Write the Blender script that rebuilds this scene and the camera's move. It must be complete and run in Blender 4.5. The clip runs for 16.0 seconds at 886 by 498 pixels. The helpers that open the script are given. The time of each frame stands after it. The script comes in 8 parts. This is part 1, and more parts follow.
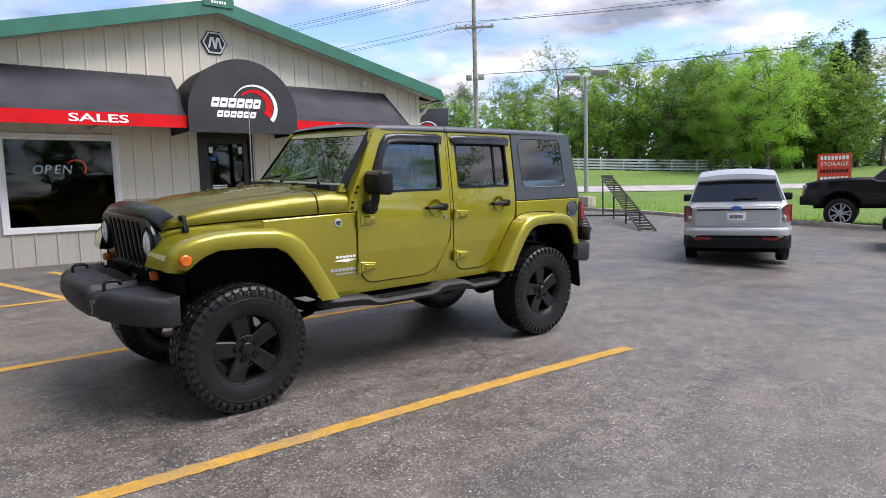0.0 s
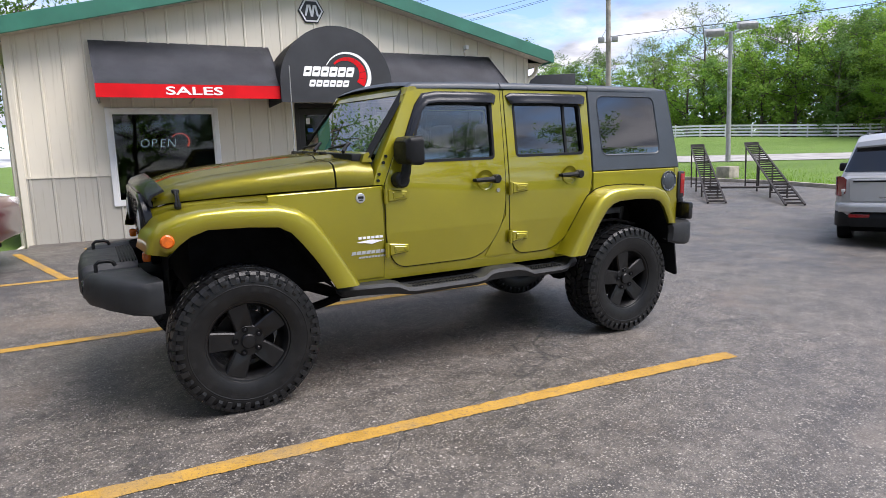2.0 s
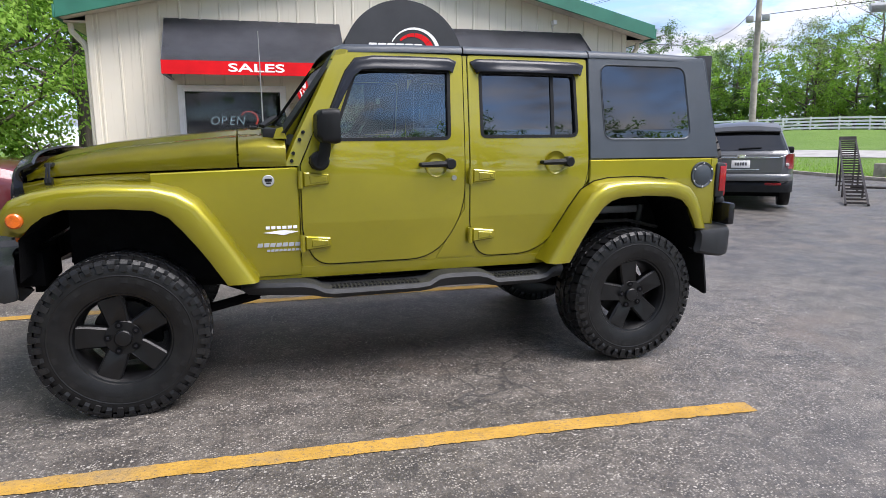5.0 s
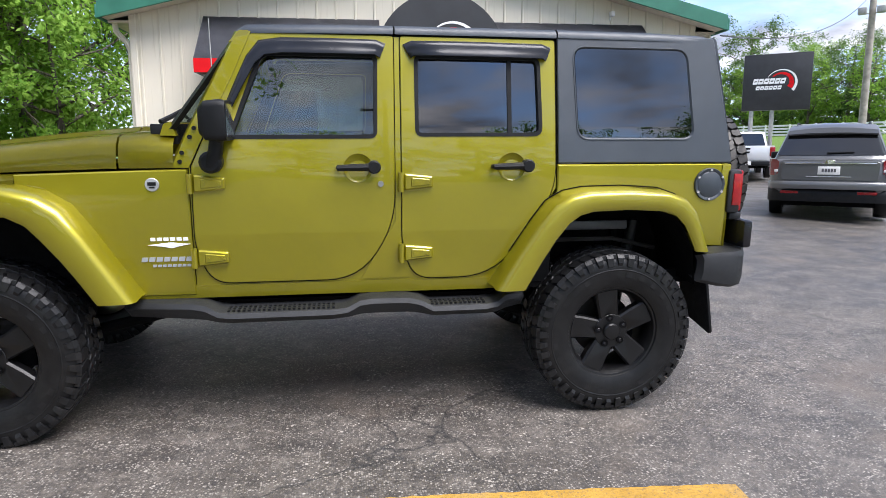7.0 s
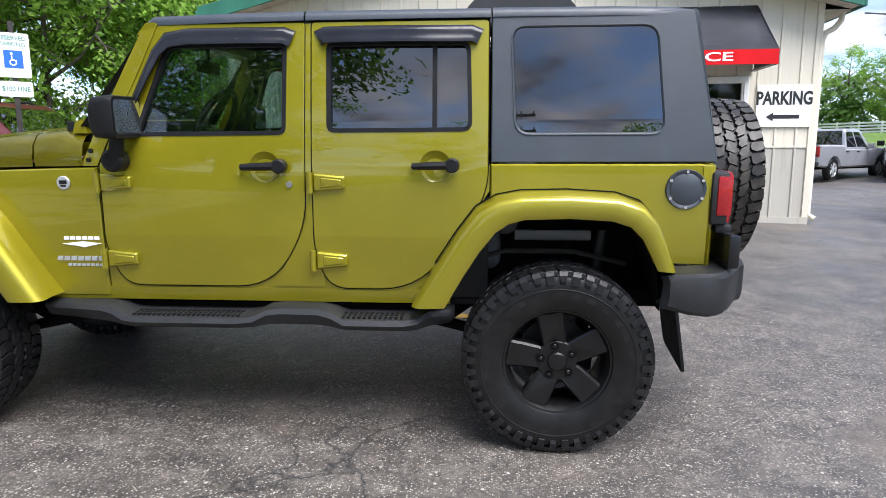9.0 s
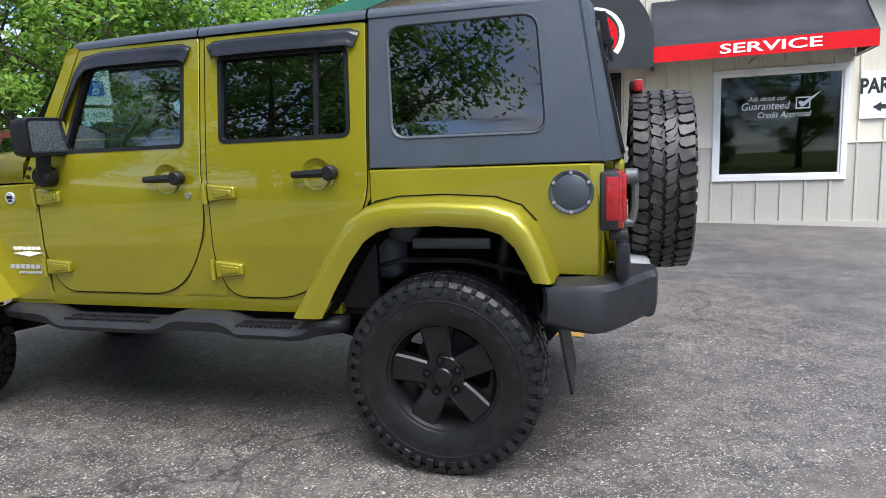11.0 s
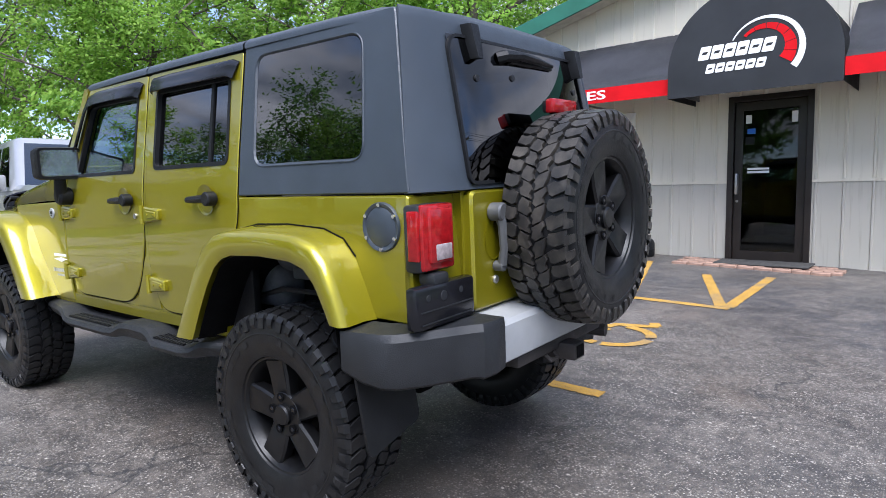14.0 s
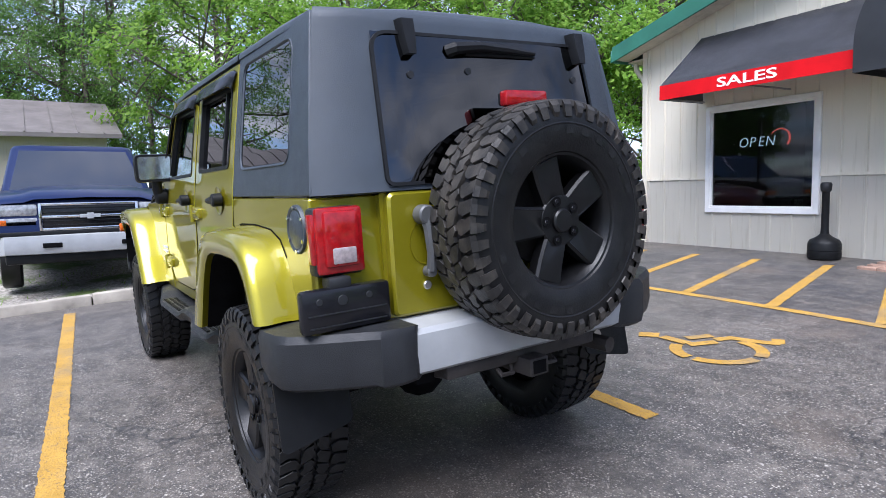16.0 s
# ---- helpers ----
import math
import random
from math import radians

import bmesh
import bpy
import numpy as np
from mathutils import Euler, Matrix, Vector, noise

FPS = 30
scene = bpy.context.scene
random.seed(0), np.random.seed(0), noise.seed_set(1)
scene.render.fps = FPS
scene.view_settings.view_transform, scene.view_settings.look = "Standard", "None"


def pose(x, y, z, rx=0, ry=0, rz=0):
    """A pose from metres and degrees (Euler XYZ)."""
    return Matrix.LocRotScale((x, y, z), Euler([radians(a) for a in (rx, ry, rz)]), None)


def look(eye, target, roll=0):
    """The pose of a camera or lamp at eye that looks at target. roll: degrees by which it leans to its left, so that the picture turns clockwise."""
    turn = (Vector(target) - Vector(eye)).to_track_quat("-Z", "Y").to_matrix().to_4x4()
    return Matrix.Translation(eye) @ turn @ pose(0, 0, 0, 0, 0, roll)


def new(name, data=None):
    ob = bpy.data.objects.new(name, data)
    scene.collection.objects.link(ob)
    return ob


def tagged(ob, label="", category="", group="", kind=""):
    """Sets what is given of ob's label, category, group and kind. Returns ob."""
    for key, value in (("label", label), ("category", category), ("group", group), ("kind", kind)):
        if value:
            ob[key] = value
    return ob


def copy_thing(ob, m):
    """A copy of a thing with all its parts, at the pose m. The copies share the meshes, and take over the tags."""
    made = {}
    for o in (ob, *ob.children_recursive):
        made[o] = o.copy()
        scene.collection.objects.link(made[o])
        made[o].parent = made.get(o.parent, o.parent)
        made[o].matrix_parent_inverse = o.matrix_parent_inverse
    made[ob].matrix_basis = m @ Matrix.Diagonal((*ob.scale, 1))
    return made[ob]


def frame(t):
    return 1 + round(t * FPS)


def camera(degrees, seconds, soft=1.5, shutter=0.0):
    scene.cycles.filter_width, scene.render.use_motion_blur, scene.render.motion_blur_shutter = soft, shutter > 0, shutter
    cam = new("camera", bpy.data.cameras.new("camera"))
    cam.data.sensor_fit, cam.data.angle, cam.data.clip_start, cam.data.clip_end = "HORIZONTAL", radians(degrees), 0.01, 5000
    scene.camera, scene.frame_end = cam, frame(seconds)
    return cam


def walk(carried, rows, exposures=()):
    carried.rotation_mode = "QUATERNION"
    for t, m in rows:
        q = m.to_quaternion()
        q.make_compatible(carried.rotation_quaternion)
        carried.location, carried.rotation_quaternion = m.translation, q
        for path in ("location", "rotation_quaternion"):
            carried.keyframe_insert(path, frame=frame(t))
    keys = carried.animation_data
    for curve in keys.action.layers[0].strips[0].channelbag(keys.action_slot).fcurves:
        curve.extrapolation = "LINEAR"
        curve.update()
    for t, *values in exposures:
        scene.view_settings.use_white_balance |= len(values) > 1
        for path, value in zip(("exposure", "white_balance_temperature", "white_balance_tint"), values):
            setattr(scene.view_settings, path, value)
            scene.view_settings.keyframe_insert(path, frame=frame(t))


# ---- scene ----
import mathutils
import numpy

cam = camera(69.9, 16.0, soft=0.7)
PATH = [
    (0, (-3.16, -4.723, 1.426), (-1.85, -3.225, 1.229), -1.7),
    (0.5, (-2.964, -4.635, 1.4), (-1.785, -3.032, 1.201), -2.2),
    (1, (-2.749, -4.497, 1.409), (-1.659, -2.835, 1.19), -2.2),
    (1.5, (-2.472, -4.491, 1.39), (-1.457, -2.783, 1.158), -2.1),
    (2, (-2.196, -4.485, 1.389), (-1.236, -2.752, 1.117), -2.2),
    (2.5, (-1.988, -4.376, 1.375), (-1.059, -2.629, 1.083), -1.9),
    (3, (-1.781, -4.304, 1.383), (-0.863, -2.557, 1.057), -1.8),
    (3.5, (-1.517, -4.362, 1.375), (-0.667, -2.58, 1.057), -1.8),
    (3.7, (-1.413, -4.373, 1.369), (-0.613, -2.569, 1.042), -1.8),
    (5.8, (-0.492, -4.1, 1.317), (0.0, -2.185, 1.016), -0.2),
    (6, (-0.403, -4.042, 1.332), (0.068, -2.123, 1.019), -0.3),
    (6.5, (-0.159, -3.906, 1.335), (0.249, -1.971, 1.037), -0.2),
    (7, (0.114, -3.839, 1.32), (0.426, -1.886, 1.024), -0.1),
    (7.5, (0.401, -3.791, 1.323), (0.553, -1.819, 1.027), -0.3),
    (8, (0.609, -3.638, 1.307), (0.609, -1.661, 1.005), -0.4),
    (8.5, (0.819, -3.514, 1.318), (0.734, -1.54, 1.009), -0.5),
    (9, (1.149, -3.534, 1.323), (1.021, -1.561, 1.018), -0.1),
    (9.2, (1.26, -3.529, 1.322), (1.112, -1.558, 1.015), -0.1),
    (11.3, (2.316, -3.149, 1.275), (1.732, -1.254, 1.016), -1.2),
    (11.5, (2.408, -3.067, 1.266), (1.802, -1.176, 1.023), -0.5),
    (12, (2.625, -2.913, 1.279), (1.965, -1.038, 1.053), 0.0),
    (12.5, (2.95, -2.851, 1.27), (2.102, -1.052, 1.061), 0.6),
    (13, (3.142, -2.717, 1.266), (2.134, -1.0, 1.076), 0.1),
    (13.5, (3.28, -2.497, 1.282), (2.159, -0.85, 1.102), -0.2),
    (14, (3.478, -2.359, 1.271), (2.248, -0.792, 1.099), -0.7),
    (14.5, (3.721, -2.228, 1.281), (2.354, -0.779, 1.107), -1.1),
    (15, (3.812, -2.01, 1.264), (2.32, -0.688, 1.093), -1.4),
    (15.5, (3.876, -1.774, 1.29), (2.296, -0.561, 1.11), -1.6),
    (16, (4.084, -1.561, 1.286), (2.41, -0.481, 1.102), -1.2),
]
walk(cam, [(t, look(eye, target, roll)) for t, eye, target, roll in PATH],
     [(0.0, 0.76, 6500, 16), (5.0, 0.88, 6350, 15), (8.5, 1.04, 6250, 14), (11.5, 1.06, 6050, 13), (16.0, 0.99, 5780, 16)])

# ---- world, sun and exposure ----
SUN_EL, SUN_AZ = 58.0, 142.0     # height above the horizon; bearing clockwise from +y
world = bpy.data.worlds.new("world")
scene.world = world
world.use_nodes = True
wn, wl = world.node_tree.nodes, world.node_tree.links
wn.clear()
w_out = wn.new("ShaderNodeOutputWorld")
w_bg = wn.new("ShaderNodeBackground")
w_sky = wn.new("ShaderNodeTexSky")
w_sky.sky_type = "NISHITA"
w_sky.sun_disc = False
w_sky.altitude, w_sky.air_density, w_sky.dust_density, w_sky.ozone_density = 1500, 0.9, 0.2, 2.0
w_sky.sun_elevation, w_sky.sun_rotation = radians(SUN_EL), radians(SUN_AZ)
w_co = wn.new("ShaderNodeTexCoord")
w_sep = wn.new("ShaderNodeSeparateXYZ")
wl.new(w_co.outputs["Generated"], w_sep.inputs[0])
# clouds on a flat layer: the view direction divided by its height
w_add = wn.new("ShaderNodeMath")
w_add.operation = "ADD"
w_add.inputs[1].default_value = 0.16
wl.new(w_sep.outputs["Z"], w_add.inputs[0])
w_max = wn.new("ShaderNodeMath")
w_max.operation = "MAXIMUM"
w_max.inputs[1].default_value = 0.05
wl.new(w_add.outputs[0], w_max.inputs[0])
w_com = wn.new("ShaderNodeCombineXYZ")
for k, axis in enumerate("XY"):
    d = wn.new("ShaderNodeMath")
    d.operation = "DIVIDE"
    wl.new(w_sep.outputs[axis], d.inputs[0])
    wl.new(w_max.outputs[0], d.inputs[1])
    wl.new(d.outputs[0], w_com.inputs[k])
w_noise = wn.new("ShaderNodeTexNoise")
w_noise.inputs["Scale"].default_value = 1.7
w_noise.inputs["Detail"].default_value = 9
w_noise.inputs["Roughness"].default_value = 0.58
w_noise.inputs["Distortion"].default_value = 0.35
wl.new(w_com.outputs[0], w_noise.inputs["Vector"])
w_ramp = wn.new("ShaderNodeValToRGB")
w_ramp.color_ramp.elements[0].position, w_ramp.color_ramp.elements[1].position = 0.37, 0.57
wl.new(w_noise.outputs["Fac"], w_ramp.inputs[0])
w_noise2 = wn.new("ShaderNodeTexNoise")
w_noise2.inputs["Scale"].default_value = 2.6
w_noise2.inputs["Detail"].default_value = 7
wl.new(w_com.outputs[0], w_noise2.inputs["Vector"])
w_ccol = wn.new("ShaderNodeValToRGB")
w_ccol.color_ramp.elements[0].position, w_ccol.color_ramp.elements[0].color = 0.36, (1.35, 1.55, 1.95, 1)
w_ccol.color_ramp.elements[1].position, w_ccol.color_ramp.elements[1].color = 0.62, (4.1, 4.15, 4.4, 1)
wl.new(w_noise2.outputs["Fac"], w_ccol.inputs[0])
w_mix = wn.new("ShaderNodeMix")
w_mix.data_type = "RGBA"
wl.new(w_ramp.outputs["Color"], w_mix.inputs["Factor"])
wl.new(w_sky.outputs[0], w_mix.inputs["A"])
wl.new(w_ccol.outputs["Color"], w_mix.inputs["B"])
wl.new(w_mix.outputs["Result"], w_bg.inputs["Color"])
w_bg.inputs["Strength"].default_value = 0.165
wl.new(w_bg.outputs[0], w_out.inputs["Surface"])

sun = new("sun", bpy.data.lights.new("sun", "SUN"))
sun.data.energy, sun.data.angle, sun.data.color = 3.8, radians(45), (1.0, 0.975, 0.94)
a_, e_ = radians(SUN_AZ), radians(SUN_EL)
sun.matrix_world = look((math.sin(a_) * math.cos(e_) * 50, math.cos(a_) * math.cos(e_) * 50, math.sin(e_) * 50), (0, 0, 0))


# ---- materials ----
def nodes_of(name):
    m = bpy.data.materials.new(name)
    m.use_nodes = True
    return m, m.node_tree.nodes, m.node_tree.links, m.node_tree.nodes["Principled BSDF"]


def mixed(n, l, fac, a, b):
    """A colour mix: fac is a socket; a and b are colours or sockets."""
    x = n.new("ShaderNodeMix")
    x.data_type = "RGBA"
    l.new(fac, x.inputs["Factor"])
    for key, v in (("A", a), ("B", b)):
        if isinstance(v, tuple):
            x.inputs[key].default_value = (*v, 1)
        else:
            l.new(v, x.inputs[key])
    return x.outputs["Result"]


def noise_fac(n, l, scale, lo=0.4, hi=0.6, detail=6, co="Object", rough=0.55, stretch=None):
    tc = n.new("ShaderNodeTexCoord")
    src = tc.outputs[co]
    if stretch:
        mp = n.new("ShaderNodeMapping")
        mp.inputs["Scale"].default_value = stretch
        l.new(src, mp.inputs["Vector"])
        src = mp.outputs[0]
    t = n.new("ShaderNodeTexNoise")
    t.inputs["Scale"].default_value = scale
    t.inputs["Detail"].default_value = detail
    t.inputs["Roughness"].default_value = rough
    l.new(src, t.inputs["Vector"])
    r = n.new("ShaderNodeMapRange")
    r.inputs["From Min"].default_value, r.inputs["From Max"].default_value = lo, hi
    l.new(t.outputs["Fac"], r.inputs["Value"])
    return r.outputs["Result"]


def bumped(n, l, b, height, strength=0.3, distance=0.01):
    k = n.new("ShaderNodeBump")
    k.inputs["Strength"].default_value, k.inputs["Distance"].default_value = strength, distance
    l.new(height, k.inputs["Height"])
    l.new(k.outputs[0], b.inputs["Normal"])


def plain(name, col, rough=0.5, metal=0.0, var=0.12, scale=9.0, fine=160.0, bump=0.08, coat=0.0, spec=0.5):
    """A paint, plastic or metal with faint stains at one scale and grain at another."""
    m, n, l, b = nodes_of(name)
    dark = tuple(c * (1 - var) for c in col)
    lite = tuple(min(1, c * (1 + var)) for c in col)
    c1 = mixed(n, l, noise_fac(n, l, scale, 0.35, 0.65), dark, lite)
    l.new(c1, b.inputs["Base Color"])
    g = noise_fac(n, l, fine, 0.3, 0.7, 3)
    r = n.new("ShaderNodeMapRange")
    r.inputs["To Min"].default_value, r.inputs["To Max"].default_value = max(0.02, rough - 0.06), rough + 0.06
    l.new(noise_fac(n, l, scale * 2.3, 0.3, 0.7), r.inputs["Value"])
    l.new(r.outputs["Result"], b.inputs["Roughness"])
    b.inputs["Metallic"].default_value = metal
    b.inputs["Coat Weight"].default_value = coat
    b.inputs["Coat Roughness"].default_value = 0.06
    b.inputs["Specular IOR Level"].default_value = spec
    if bump:
        bumped(n, l, b, g, bump, 0.002)
    return m


def car_paint(name, col, deep, metal=0.35, rough=0.38, coat=0.9):
    m, n, l, b = nodes_of(name)
    flake = noise_fac(n, l, 900, 0.35, 0.7, 2)
    c = mixed(n, l, flake, deep, col)
    dust = noise_fac(n, l, 1.4, 0.45, 0.9)
    l.new(mixed(n, l, dust, c, tuple(min(1, v * 1.08 + 0.004) for v in col)), b.inputs["Base Color"])
    b.inputs["Metallic"].default_value = metal
    b.inputs["Roughness"].default_value = rough
    b.inputs["Coat Weight"].default_value = coat
    b.inputs["Specular IOR Level"].default_value = 0.5 * coat
    b.inputs["Coat Roughness"].default_value = 0.02
    bumped(n, l, b, noise_fac(n, l, 60, 0.3, 0.7, 2), 0.02, 0.001)
    return m


def glass(name, tint, gloss_rough=0.0, ior=1.5, boost=1.0):
    """A thin pane: tinted see-through with a mirror sheen by Fresnel."""
    m, n, l, b = nodes_of(name)
    n.remove(b)
    tr = n.new("ShaderNodeBsdfTransparent")
    tr.inputs[0].default_value = (*tint, 1)
    gl = n.new("ShaderNodeBsdfGlossy")
    gl.inputs["Roughness"].default_value = gloss_rough
    gl.inputs["Color"].default_value = (boost, boost, boost, 1)
    f0 = ((ior - 1) / (ior + 1)) ** 2
    lw = n.new("ShaderNodeLayerWeight")
    lw.inputs["Blend"].default_value = 0.5
    pw = n.new("ShaderNodeMath")
    pw.operation = "POWER"
    pw.inputs[1].default_value = 5.0
    l.new(lw.outputs["Facing"], pw.inputs[0])
    fr = n.new("ShaderNodeMapRange")
    fr.inputs["To Min"].default_value = f0
    l.new(pw.outputs[0], fr.inputs["Value"])
    mx = n.new("ShaderNodeMixShader")
    l.new(fr.outputs[0], mx.inputs[0])
    l.new(tr.outputs[0], mx.inputs[1])
    l.new(gl.outputs[0], mx.inputs[2])
    l.new(mx.outputs[0], n["Material Output"].inputs["Surface"])
    return m


def asphalt_mat():
    m, n, l, b = nodes_of("asphalt")
    tc = n.new("ShaderNodeTexCoord")

    def calc(op, x, y):
        k = n.new("ShaderNodeMath")
        k.operation = op
        for i, v in enumerate((x, y)):
            if isinstance(v, (int, float)):
                k.inputs[i].default_value = v
            else:
                l.new(v, k.inputs[i])
        return k.outputs[0]

    def span(src, lo, hi, a=0.0, c=1.0):
        r = n.new("ShaderNodeMapRange")
        for key, v in (("From Min", lo), ("From Max", hi), ("To Min", a), ("To Max", c)):
            r.inputs[key].default_value = v
        l.new(src, r.inputs["Value"])
        return r.outputs["Result"]

    def cells(scale, co=None):
        v = n.new("ShaderNodeTexVoronoi")
        v.inputs["Scale"].default_value = scale
        l.new(co or tc.outputs["Object"], v.inputs["Vector"])
        sp = n.new("ShaderNodeSeparateColor")
        l.new(v.outputs["Color"], sp.inputs[0])
        return v, sp

    xyz = n.new("ShaderNodeSeparateXYZ")
    l.new(tc.outputs["Object"], xyz.inputs[0])
    bays = calc("MULTIPLY", span(xyz.outputs["X"], 5.2, 2.8), span(xyz.outputs["Y"], 4.6, 1.8))
    worn = span(calc("ADD", calc("MULTIPLY", bays, 0.55), noise_fac(n, l, 0.38, 0.36, 0.64, 7)), 0.30, 1.05)   # the bays are worn down to their stones
    patch = noise_fac(n, l, 2.3, 0.42, 0.60, 9, rough=0.70)           # hand-sized blotches
    clump = noise_fac(n, l, 17, 0.40, 0.64, 7, rough=0.78)            # tar between knots of stones
    fine = noise_fac(n, l, 140, 0.30, 0.72, 4, rough=0.75)
    tar = mixed(n, l, fine, (0.040, 0.040, 0.044), (0.074, 0.074, 0.080))
    stony = mixed(n, l, fine, (0.044, 0.038, 0.033), (0.124, 0.106, 0.089))
    base = mixed(n, l, worn, tar, stony)
    base = mixed(n, l, calc("MULTIPLY", patch, 0.62), base, (0.162, 0.142, 0.122))
    base = mixed(n, l, calc("MULTIPLY", clump, 0.80), base, (0.036, 0.034, 0.033))
    base = mixed(n, l, calc("MULTIPLY", noise_fac(n, l, 7.5, 0.50, 0.66, 8, rough=0.75), 0.66), base, (0.190, 0.168, 0.146))
    base = mixed(n, l, calc("MULTIPLY", noise_fac(n, l, 1.5, 0.50, 0.66, 9, rough=0.7, stretch=(1.0, 2.2, 1.0)), 0.72), base, (0.036, 0.033, 0.032))
    # stones, each with its own shade; more of them show where the tar is worn
    vo, sep = cells(104)
    many = calc("ADD", calc("MULTIPLY", worn, 0.26), calc("MULTIPLY", noise_fac(n, l, 4.5, 0.40, 0.62, 6, rough=0.7), 0.22))
    pick = span(calc("ADD", sep.outputs[0], many), 0.84, 1.08)
    pick = calc("MULTIPLY", pick, span(vo.outputs["Distance"], 0.62, 0.30))
    shade = mixed(n, l, sep.outputs[2], (0.122, 0.109, 0.093), (0.41, 0.378, 0.330))
    base = mixed(n, l, pick, base, shade)
    base = mixed(n, l, calc("MULTIPLY", span(sep.outputs[1], 0.30, 0.0), 0.55), base, (0.036, 0.035, 0.035))
    vo2, sep2 = cells(46)
    pick2 = calc("MULTIPLY", span(sep2.outputs[0], 0.975, 0.985), span(vo2.outputs["Distance"], 0.45, 0.25))
    base = mixed(n, l, calc("MULTIPLY", pick2, worn), base, (0.42, 0.39, 0.35))
    # cracks: edges of large warped cells, broken up; finer ones in places
    wp = n.new("ShaderNodeTexNoise")
    wp.inputs["Scale"].default_value, wp.inputs["Detail"].default_value = 1.6, 8
    l.new(tc.outputs["Object"], wp.inputs["Vector"])
    va = n.new("ShaderNodeVectorMath")
    va.operation = "MULTIPLY_ADD"
    va.inputs[1].default_value = (0.9, 0.9, 0.9)
    l.new(wp.outputs["Color"], va.inputs[0])
    l.new(tc.outputs["Object"], va.inputs[2])
    cracks = None
    for size, width, where in ((0.34, 0.0042, (0.38, 0.44, 0.56)), (1.5, 0.010, (0.55, 0.56, 0.66))):
        vc = n.new("ShaderNodeTexVoronoi")
        vc.feature = "DISTANCE_TO_EDGE"
        vc.inputs["Scale"].default_value = size
        l.new(va.outputs[0], vc.inputs["Vector"])
        one = calc("MULTIPLY", span(vc.outputs["Distance"], width, 0.0), noise_fac(n, l, where[0], where[1], where[2], 3))
        cracks = one if cracks is None else calc("MAXIMUM", cracks, one)
    base = mixed(n, l, calc("MULTIPLY", cracks, 0.85), base, (0.022, 0.022, 0.023))
    # tan and rusty stains
    base = mixed(n, l, calc("MULTIPLY", noise_fac(n, l, 0.9, 0.56, 0.70, 7), 0.50), base, (0.150, 0.118, 0.092))
    l.new(base, b.inputs["Base Color"])
    l.new(span(noise_fac(n, l, 1.1, 0.35, 0.65, 6), 0.0, 1.0, 0.36, 0.56), b.inputs["Roughness"])
    b.inputs["Specular IOR Level"].default_value = 0.6
    relief = calc("SUBTRACT", calc("ADD", calc("MULTIPLY", vo.outputs["Distance"], -0.7), fine), cracks)
    bumped(n, l, b, relief, 0.34, 0.010)
    return m


def worn_paint_mat():
    """Yellow line paint worn through to the asphalt."""
    m, n, l, b = nodes_of("yellow_line_paint")
    y = mixed(n, l, noise_fac(n, l, 7, 0.3, 0.7), (0.33, 0.185, 0.024), (0.46, 0.265, 0.042))
    y = mixed(n, l, noise_fac(n, l, 1.9, 0.52, 0.70, 7), y, (0.24, 0.17, 0.085))
    holes = noise_fac(n, l, 48, 0.53, 0.64, 8, rough=0.86)
    l.new(mixed(n, l, holes, y, (0.075, 0.07, 0.065)), b.inputs["Base Color"])
    b.inputs["Roughness"].default_value = 0.75
    bumped(n, l, b, noise_fac(n, l, 70, 0.3, 0.7, 4), 0.5, 0.006)
    return m


def ground_mat():
    m, n, l, b = nodes_of("grass_ground")
    g = mixed(n, l, noise_fac(n, l, 0.25, 0.3, 0.7), (0.11, 0.20, 0.025), (0.17, 0.28, 0.045))
    g = mixed(n, l, noise_fac(n, l, 14, 0.35, 0.75, 8), g, (0.075, 0.14, 0.02))
    g = mixed(n, l, noise_fac(n, l, 1.3, 0.62, 0.8), g, (0.17, 0.15, 0.075))
    l.new(g, b.inputs["Base Color"])
    b.inputs["Roughness"].default_value = 0.9
    bumped(n, l, b, noise_fac(n, l, 30, 0.3, 0.7, 6), 0.8, 0.05)
    return m


def gravel_mat():
    m, n, l, b = nodes_of("gravel")
    tc = n.new("ShaderNodeTexCoord")
    vo = n.new("ShaderNodeTexVoronoi")
    vo.inputs["Scale"].default_value = 34
    l.new(tc.outputs["Object"], vo.inputs["Vector"])
    sp = n.new("ShaderNodeSeparateColor")
    l.new(vo.outputs["Color"], sp.inputs[0])
    c = mixed(n, l, sp.outputs[0], (0.16, 0.14, 0.115), (0.42, 0.39, 0.34))
    c = mixed(n, l, noise_fac(n, l, 1.1, 0.5, 0.62, 7), c, (0.09, 0.13, 0.03))
    l.new(c, b.inputs["Base Color"])
    b.inputs["Roughness"].default_value = 0.9
    bumped(n, l, b, vo.outputs["Distance"], 0.9, 0.02)
    return m


